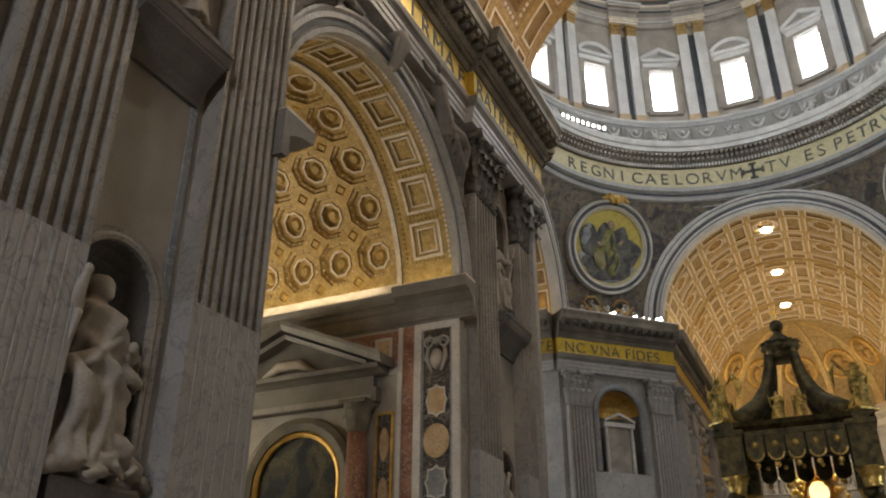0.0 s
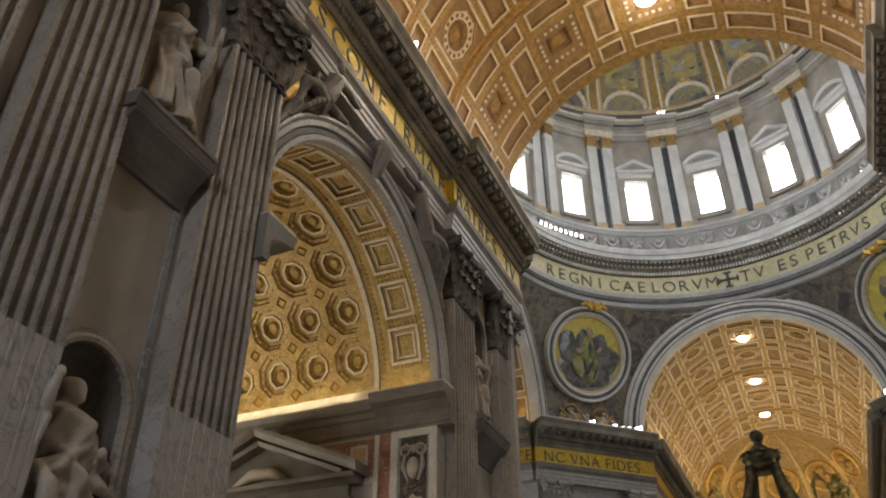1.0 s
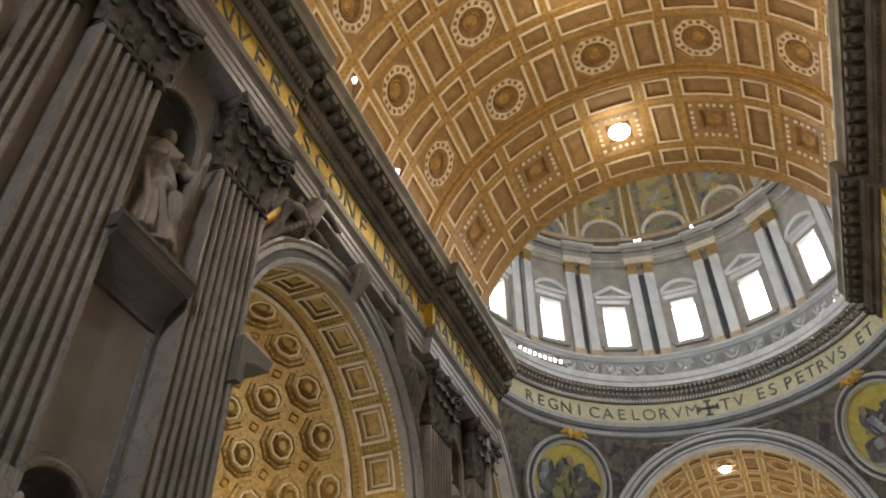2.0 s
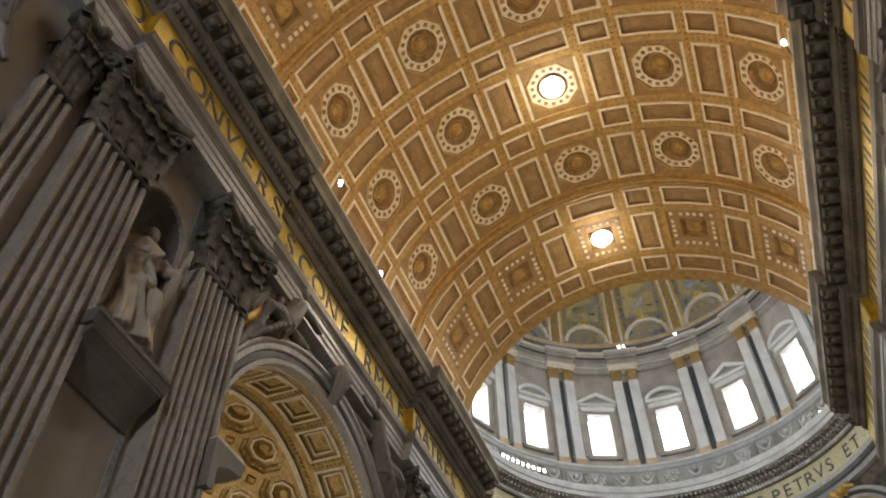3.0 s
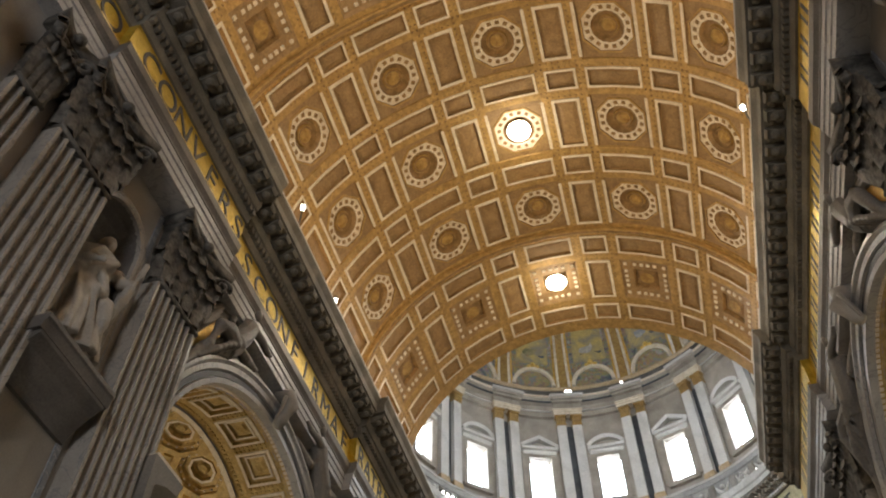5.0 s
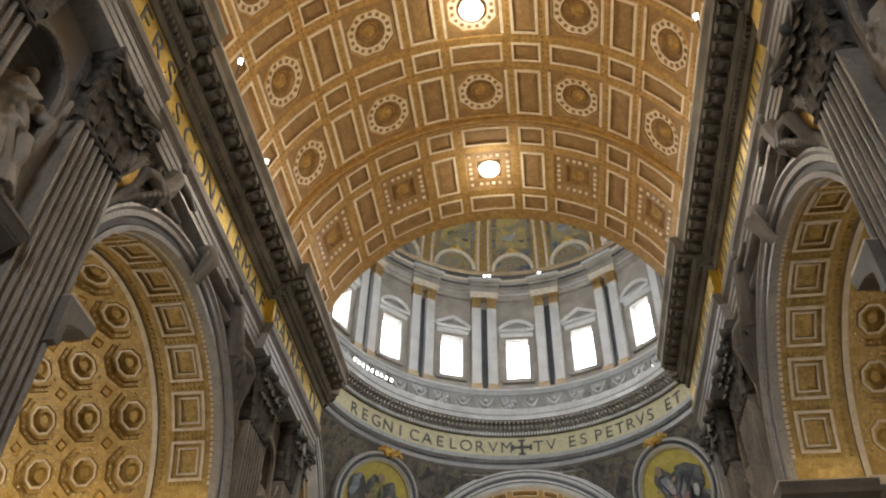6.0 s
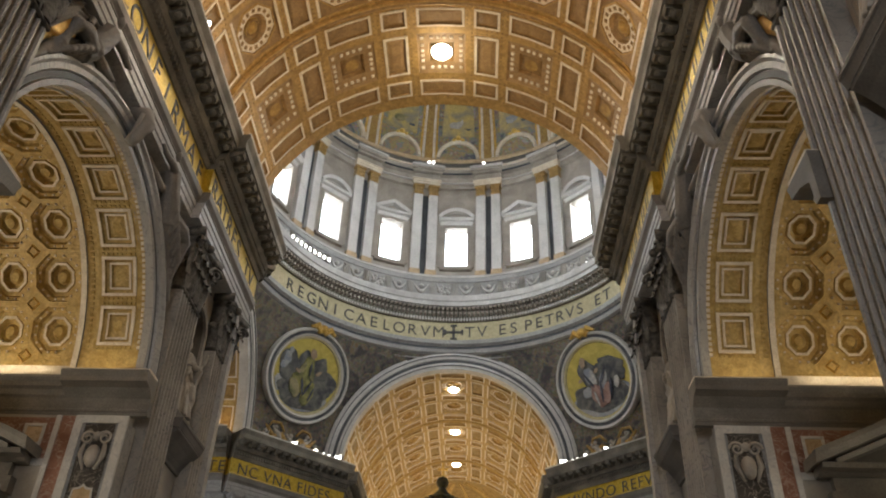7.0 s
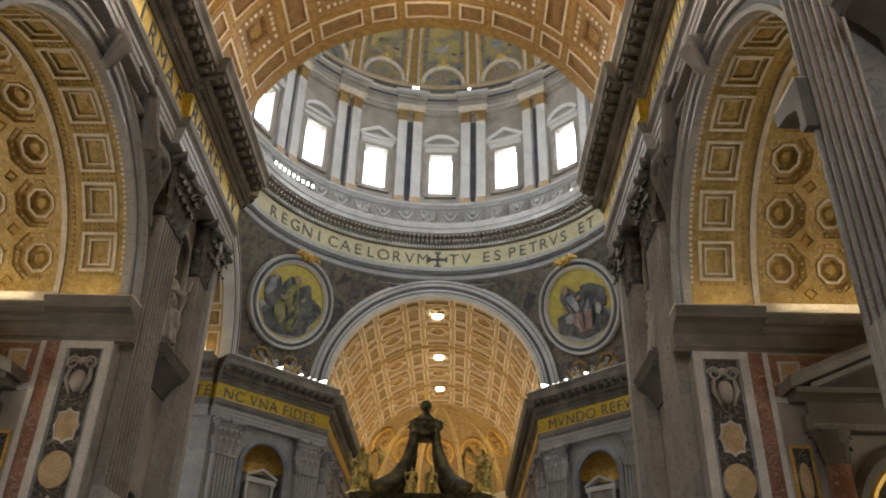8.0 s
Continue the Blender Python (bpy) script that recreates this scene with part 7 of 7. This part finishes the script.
for k, az in enumerate((18, 54, 90, 126, 162)):
    t = radians(az)
    d, s = V((math.cos(t), math.sin(t), 0)), V((-math.sin(t), math.cos(t), 0))
    bm = bmesh.new()
    tt = radians(az + 18)
    d2, s2 = V((math.cos(tt), math.sin(tt), 0)), V((-math.sin(tt), math.cos(tt), 0))
    fr = []
    for i in range(13):
        e = math.pi / 2 * i / 13
        n = -(d2 * math.cos(e) + V((0, 0, 1)) * math.sin(e))
        fr.append((V((0, yend, 33.5)) - n * 11.9, s2 * (1 - 0.7 * i / 13), n))
    if az + 18 < 175:
        sweep(bm, [(-0.7, -0.05), (-0.7, 0.2), (-0.5, 0.3), (-0.35, 0.12), (0.35, 0.12), (0.5, 0.3), (0.7, 0.2), (0.7, -0.05)], fr)
        tagged(link_mesh("trim_apse_rib", bm, M_ARMRIB), "cream ribs of the apse half dome", "rib", kind="structure")
    else:
        bm.free()
    e = radians(36)
    n = -(d * math.cos(e) + V((0, 0, 1)) * math.sin(e))
    up = (V((0, 0, 1)) - n * n.z).normalized()
    o = V((0, yend, 33.5)) - n * 11.5
    rd = thing("apse_roundel", "gilded round relief in the apse vault", "roundel", "apse roundels")
    bm = bmesh.new()
    sweep(bm, [(2.0, -0.5), (2.0, 0.2), (2.2, 0.3), (2.4, 0.15), (2.4, -0.5)], [(o, s * math.cos(math.tau * i / 32) + up * math.sin(math.tau * i / 32), n) for i in range(33)], caps=False)
    part("ring", bm, M_GOLD, rd)
    bm = bmesh.new()
    bm.faces.new([bm.verts.new(o + (s * math.cos(math.tau * i / 32) + up * math.sin(math.tau * i / 32)) * 2.05) for i in range(32)])
    for q in range(8):
        ball(bm, o + s * math.cos(q * 1.7) * 0.9 + up * math.sin(q * 1.7) * 1.0 + n * 0.1, 0.55, 6)
    part("relief", bm, M_DULL, rd, "gilded relief", True)

# gilded glory with its glowing oval window
gl = thing("glory", "gilded sunburst round a glowing oval window", "altarpiece", at=(0, 0, 0))
gc = V((-0.6, yend + 5.6, 22.0))
bm = bmesh.new()
rnd = random.Random(8)
for k in range(64):
    t = math.tau * k / 64
    L = rnd.uniform(3.6, 6.4)
    d = V((math.cos(t), 0, math.sin(t)))
    w = V((-math.sin(t), 0, math.cos(t)))
    vs = [bm.verts.new(gc + q) for q in (d * 1.5 - w * 0.13, d * 1.5 + w * 0.13, d * L + w * 0.02, d * L - w * 0.02, d * 1.5 + V((0, -0.3, 0)), d * L + V((0, -0.1, 0)))]
    for f in ((0, 4, 5, 3), (4, 1, 2, 5), (0, 1, 4), (2, 3, 5), (0, 3, 2, 1)):
        bm.faces.new([vs[i] for i in f])
part("rays", bm, M_GILT, gl)
bm = bmesh.new()
for k in range(60):
    t, r = rnd.uniform(0, math.tau), rnd.uniform(1.9, 3.9)
    ball(bm, gc + V((math.cos(t) * r * 1.1, -0.4 - rnd.random() * 0.5, math.sin(t) * r)), rnd.uniform(0.25, 0.6), 6)
part("clouds", bm, M_GILT, gl, "gilded stucco clouds", True)
bm = bmesh.new()
bm.faces.new([bm.verts.new(gc + V((math.cos(math.tau * i / 32) * 1.25, -0.15, math.sin(math.tau * i / 32) * 1.6))) for i in range(32)])
part("oval_pane", bm, M_GLORY, gl, "orange alabaster pane")
for x in (-6.6, 5.4):
    for k in range(3):
        bm = bmesh.new()
        statue(bm, 4.6, 50 + k, 0.3, 1)
        ob = tagged(fuse(link_mesh("apse_statue", bm, M_STATUE, True), 0.09), "pale marble figure standing beside the glory", "statue", "apse statues")
        ob.matrix_basis = Matrix.Translation((x + 1.3 * (k - 1), yend + 3.0 + 0.3 * k, 21.65)) @ Matrix.Rotation(-math.pi / 2, 4, "Z")
    bm = bmesh.new()
    abox(bm, x - 2.2, x + 2.2, yend + 2.0, yend + 5.0, 0.0, 21.35)
    tagged(link_mesh("wall_apse_pedestal", bm, M_WHITE), "white marble pier carrying figures in the apse", "wall", kind="structure")

# ---------------- canopy over the altar ----------------
bal = thing("altar_canopy", "dark bronze and gilt canopy on twisted columns", "canopy")
CW, CZ = 4.15, 12.9
for i in (-1, 1):
    for j in (-1, 1):
        x, y = i * CW, j * CW
        bm = bmesh.new()
        pts, rad = [], []
        for k in range(49):
            t = k / 48
            a = t * math.tau * 4.5 * i
            pts.append((x + 0.22 * math.cos(a), y + 0.22 * math.sin(a), 2.6 + (CZ - 3.9) * t))
            rad.append(0.62 - 0.1 * t + 0.05 * math.sin(t * 60))
        tube(bm, pts, rad, 14)
        col = part("column", bm, M_BRONZE, bal, "twisted bronze column", True)
        bm = bmesh.new()
        abox(bm, x - 0.95, x + 0.95, y - 0.95, y + 0.95, 0, 2.2)
        lathe(bm, [(0.85, 2.2), (0.9, 2.4), (0.65, 2.6)], (x, y), n=16)
        part("pedestal", bm, M_WHITE, col)
        bm = bmesh.new()
        lathe(bm, [(0.52, CZ - 1.35), (0.6, CZ - 1.2), (0.5, CZ - 1.1), (0.75, CZ - 0.35), (0.95, CZ - 0.1), (0.0, CZ - 0.1)], (x, y), n=16)
        for k in range(12):
            t = math.tau * k / 12
            d = V((math.cos(t), math.sin(t), 0))
            leaf(bm, V((x, y, CZ - 1.1 + 0.3 * (k % 2))) + d * 0.52, V((0, 0, 1)), d, V((-d.y, d.x, 0)), 0.62, 0.36, 0.25)
        part("capital", bm, M_GILT, col, "gilt capital", True)
        bm = bmesh.new()
        abox(bm, x - 0.85, x + 0.85, y - 0.85, y + 0.85, CZ - 0.1, 15.5)
        abox(bm, x - 0.98, x + 0.98, y - 0.98, y + 0.98, 15.5, 15.85)
        part("corner_block", bm, M_BRONZE, bal)
        # scroll rib
        bm = bmesh.new()
        prof = [(3.5, 16.35), (3.3, 16.85), (2.75, 17.35), (2.05, 18.1), (1.5, 19.2), (1.15, 20.4), (0.95, 21.4), (0.9, 22.1)]
        tube(bm, [(i * r * 0.98, j * r * 0.98, z) for r, z in prof], [0.82, 0.88, 0.8, 0.68, 0.56, 0.45, 0.38, 0.34], 12)
        rib = part("scroll_rib", bm, M_BRONZE, bal, "dark swelling scroll", True)
        bm = bmesh.new()
        tube(bm, [(i * r * 0.98, j * r * 0.98 - 0.05, z + 0.78 - 0.42 * q / 7) for q, (r, z) in enumerate(prof)], [0.12] * 8, 6)
        part("gilt_edge", bm, M_GILT, rib, "gilt edge", True)
        bm = bmesh.new()
        statue(bm, 3.25, 60 + i + 2 * j, 0.5, i)
        for s in (-1, 1):
            tube(bm, [(-0.3, s * 0.3, 2.5), (-0.6, s * 0.95, 3.3), (-0.75, s * 1.25, 2.5), (-0.7, s * 1.15, 1.5)], [0.14, 0.34, 0.3, 0.08], 8, 0, 0.35)
        ob = tagged(fuse(link_mesh("canopy_statue", bm, M_OLDGILT, True), 0.05), "gilt winged figure standing on the canopy corner", "statue", "canopy statues")
        ob.matrix_basis = Matrix.Translation((i * 4.4, j * 4.4, 16.54)) @ Matrix.Rotation(math.atan2(j, i), 4, "Z")
bm = bmesh.new()
for s in (-1, 1):
    sweep(bm, [(0, 15.4), (0.3, 15.45), (0.35, 15.8), (0.8, 16.05), (0.95, 16.35), (-0.4, 16.35), (-0.4, 15.4)], [(V((-5.1, s * CW, 0)), V((0, s, 0)), V((0, 0, 1))), (V((5.1, s * CW, 0)), V((0, s, 0)), V((0, 0, 1)))])
    sweep(bm, [(0, 15.4), (0.3, 15.45), (0.35, 15.8), (0.8, 16.05), (0.95, 16.35), (-0.4, 16.35), (-0.4, 15.4)], [(V((s * CW, -5.1, 0)), V((s, 0, 0)), V((0, 0, 1))), (V((s * CW, 5.1, 0)), V((s, 0, 0)), V((0, 0, 1)))])
part("cornice", bm, M_BRONZE, bal)
for side in range(4):
    rot = Matrix.Rotation(side * math.pi / 2, 4, "Z")
    for k in range(5):
        bm = bmesh.new()
        c = (k - 2) * 1.3
        pts = [(-0.58, 15.45), (0.58, 15.45), (0.58, 14.2)] + [(0.58 * math.cos(math.pi * i / 8), 14.2 - 0.55 * math.sin(math.pi * i / 8)) for i in range(1, 8)] + [(-0.58, 14.2)]
        fr = [(rot @ V((c, -CW - 0.1, 0)), rot @ V((1, 0, 0)), V((0, 0, 1))), (rot @ V((c, -CW - 0.22, 0)), rot @ V((1, 0, 0)), V((0, 0, 1)))]
        sweep(bm, pts, fr)
        val = part("valance", bm, M_BRONZE, bal, "hanging bronze lappet")
        bm = bmesh.new()
        tube(bm, [rot @ V((c + 0.5 * math.cos(math.pi * (1 + i / 10)), -CW - 0.25, 14.25 + 0.5 * math.sin(math.pi * (1 + i / 10)))) for i in range(11)], 0.06, 6)
        ball(bm, rot @ V((c, -CW - 0.25, 14.8)), 0.24, 6)
        ball(bm, rot @ V((c, -CW - 0.18, 13.45)), 0.2, 6)
        part("gilt_trim", bm, M_GILT, val, "gilt trim and tassel")
bm = bmesh.new()
abox(bm, -CW, CW, -CW, CW, 15.55, 15.9)
part("soffit", bm, M_BRONZE, bal)
bm = bmesh.new()
lathe(bm, [(0.0, 21.9), (1.2, 21.9), (1.0, 22.1), (1.05, 22.5), (1.35, 22.7), (1.35, 22.85), (0.75, 23.0), (0.7, 23.6), (0.35, 23.9), (0.3, 24.15), (0.0, 24.2)], (0, 0), n=24)
for k in range(14):
    t = math.tau * k / 14
    d = V((math.cos(t), math.sin(t), 0))
    leaf(bm, V((0, 0, 22.45)) + d * 1.05, V((0, 0, 1)), d, V((-d.y, d.x, 0)), 0.75, 0.5, 0.5)
part("crown", bm, M_BRONZE, bal, "leafy dark crown", True)
bm = bmesh.new()
ball(bm, (0, 0, 24.6), 0.5, 12)
part("orb", bm, M_BRONZE, bal, "dark gilt orb", True)
bm = bmesh.new()
abox(bm, -0.08, 0.08, -0.08, 0.08, 25.1, 26.2)
abox(bm, -0.4, 0.4, -0.08, 0.08, 25.6, 25.78)
part("cross", bm, M_GILT, bal)
for i in (-1, 1):
    bm = bmesh.new()
    statue(bm, 2.0, 77, 0.4, i)
    ob = tagged(fuse(link_mesh("canopy_cherub", bm, M_OLDGILT, True), 0.05), "small gilt figure between the canopy scrolls", "statue", "canopy cherubs")
    ob.matrix_basis = Matrix.Translation((i * 0.7, -CW, 16.45)) @ Matrix.Rotation(-math.pi / 2, 4, "Z")

# ---------------- lamps ----------------
def vault_lamp(x, y, z, r, power, beam):
    l = thing("vault_lamp", "round bright lamp fixed to the vault", "lamp", "vault lamps")
    bm = bmesh.new()
    lathe(bm, [(0.0, z + 0.9), (r * 0.5, z + 0.9), (r * 0.8, z + 0.1), (r * 0.98, z + 0.03)], (x, y), n=20)
    part("housing", bm, M_METAL, l)
    bm = bmesh.new()
    lathe(bm, [(r, z + 0.02), (r * 0.9, z - 0.12), (r * 0.5, z - 0.26), (0.001, z - 0.3)], (x, y), n=20)
    part("lens", bm, M_LAMP, l, "glaring lens")
    d = bpy.data.lights.new("vault_lamp_light", "POINT")
    d.energy, d.color, d.shadow_soft_size = power, (1.0, 0.86, 0.62), 0.35
    new("vault_lamp_light", d).location = (x, y, z - 2.2)
    d = bpy.data.lights.new("vault_lamp_beam", "SPOT")
    d.energy, d.color, d.shadow_soft_size, d.spot_size, d.spot_blend = beam, (1.0, 0.90, 0.74), 0.6, radians(150), 0.6
    new("vault_lamp_beam", d).location = (x, y, z - 0.5)


for y, beam in ((-25.6, 3600), (-38.5, 900), (-51.2, 250)):
    vault_lamp(0, y, 46.40, 0.74, 300, beam)
for y in (26.3, 39.1, 51.0):
    vault_lamp(0, y, 45.42, 0.66, 15, 300)


def stand_lamp(x, y, z, zfoot):
    l = thing("cornice_lamp", "small lamp on a thin stand above the cornice", "lamp", "cornice lamps")
    bm = bmesh.new()
    tube(bm, [(x, y, zfoot), (x, y, z - 0.1)], 0.05, 6)
    abox(bm, x - 0.14, x + 0.14, y - 0.14, y + 0.14, z + 0.22, z + 0.27)
    part("stand", bm, M_METAL, l)
    bm = bmesh.new()
    lathe(bm, [(0.0, z - 0.1), (0.08, z - 0.1), (0.12, z + 0.22), (0.0, z + 0.22)], (x, y), n=10)
    part("bulb", bm, M_SPOT, l, "lit bulb")


for sx in (-1, 1):
    stand_lamp(sx * 10.95, -38.0, 34.2, ZTOP)
    stand_lamp(sx * 10.75, -43.6, 35.1, ZTOP)
    stand_lamp(sx * 10.75, 38.0 if sx < 0 else 40.5, 35.2, ZTOP)
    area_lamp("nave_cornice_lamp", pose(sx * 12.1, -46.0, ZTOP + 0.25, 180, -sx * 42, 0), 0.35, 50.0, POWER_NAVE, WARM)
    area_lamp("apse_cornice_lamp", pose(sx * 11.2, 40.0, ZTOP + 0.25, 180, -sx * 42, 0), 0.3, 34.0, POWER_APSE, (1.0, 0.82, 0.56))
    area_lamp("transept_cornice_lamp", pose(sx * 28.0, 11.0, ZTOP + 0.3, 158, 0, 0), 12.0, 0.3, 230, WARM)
# fill lamps hanging free in the apse, added to lift half dome and glory
area_lamp("apse_lamp", pose(0, yend + 3, ZTOP - 0.2, 180, 0, 0), 16.0, 3.0, 560, (1.0, 0.84, 0.60))
area_lamp("apse_window_daylight", look((0, yend + 1.0, 31.5), (0, yend + 6, 20.0)), 12.0, 1.0, 1100, (1.0, 0.9, 0.72))

# small bright lamps on the drum's ledges
for k in range(9):
    t = radians(150.6 - (150.6 - 134.9) * k / 8)
    x, y = 20.9 * math.cos(t), 20.9 * math.sin(t)
    l = thing("ledge_lamp", "small square lamp in a row on the drum ledge", "lamp", "ledge lamps")
    bm = bmesh.new()
    m = Matrix.Translation((x, y, 56.15)) @ Matrix.Rotation(t - math.pi / 2, 4, "Z")
    abox(bm, -0.22, 0.22, 0.02, 0.25, 0, 0.6, 0, m)
    abox(bm, -0.05, 0.05, 0.05, 0.15, -1.85, 0, 0, m)
    part("housing", bm, M_METAL, l)
    bm = bmesh.new()
    abox(bm, -0.15, 0.15, -0.02, 0.015, 0.1, 0.5, 0, m)
    part("lens", bm, M_SPOT, l)
for x, y, z in ((-3.9, 20.0, 76.2), (-3.3, 20.1, 76.2), (3.55, 20.1, 76.2), (15.4, 14.1, 55.7)):
    l = thing("ledge_lamp", "small square lamp standing on a drum ledge", "lamp", "ledge lamps")
    bm = bmesh.new()
    abox(bm, x - 0.17, x + 0.17, y + 0.02, y + 0.3, z - 0.55, z + 0.36)
    part("housing", bm, M_METAL, l)
    bm = bmesh.new()
    abox(bm, x - 0.15, x + 0.15, y - 0.02, y + 0.015, z, z + 0.32)
    part("lens", bm, M_SPOT, l)
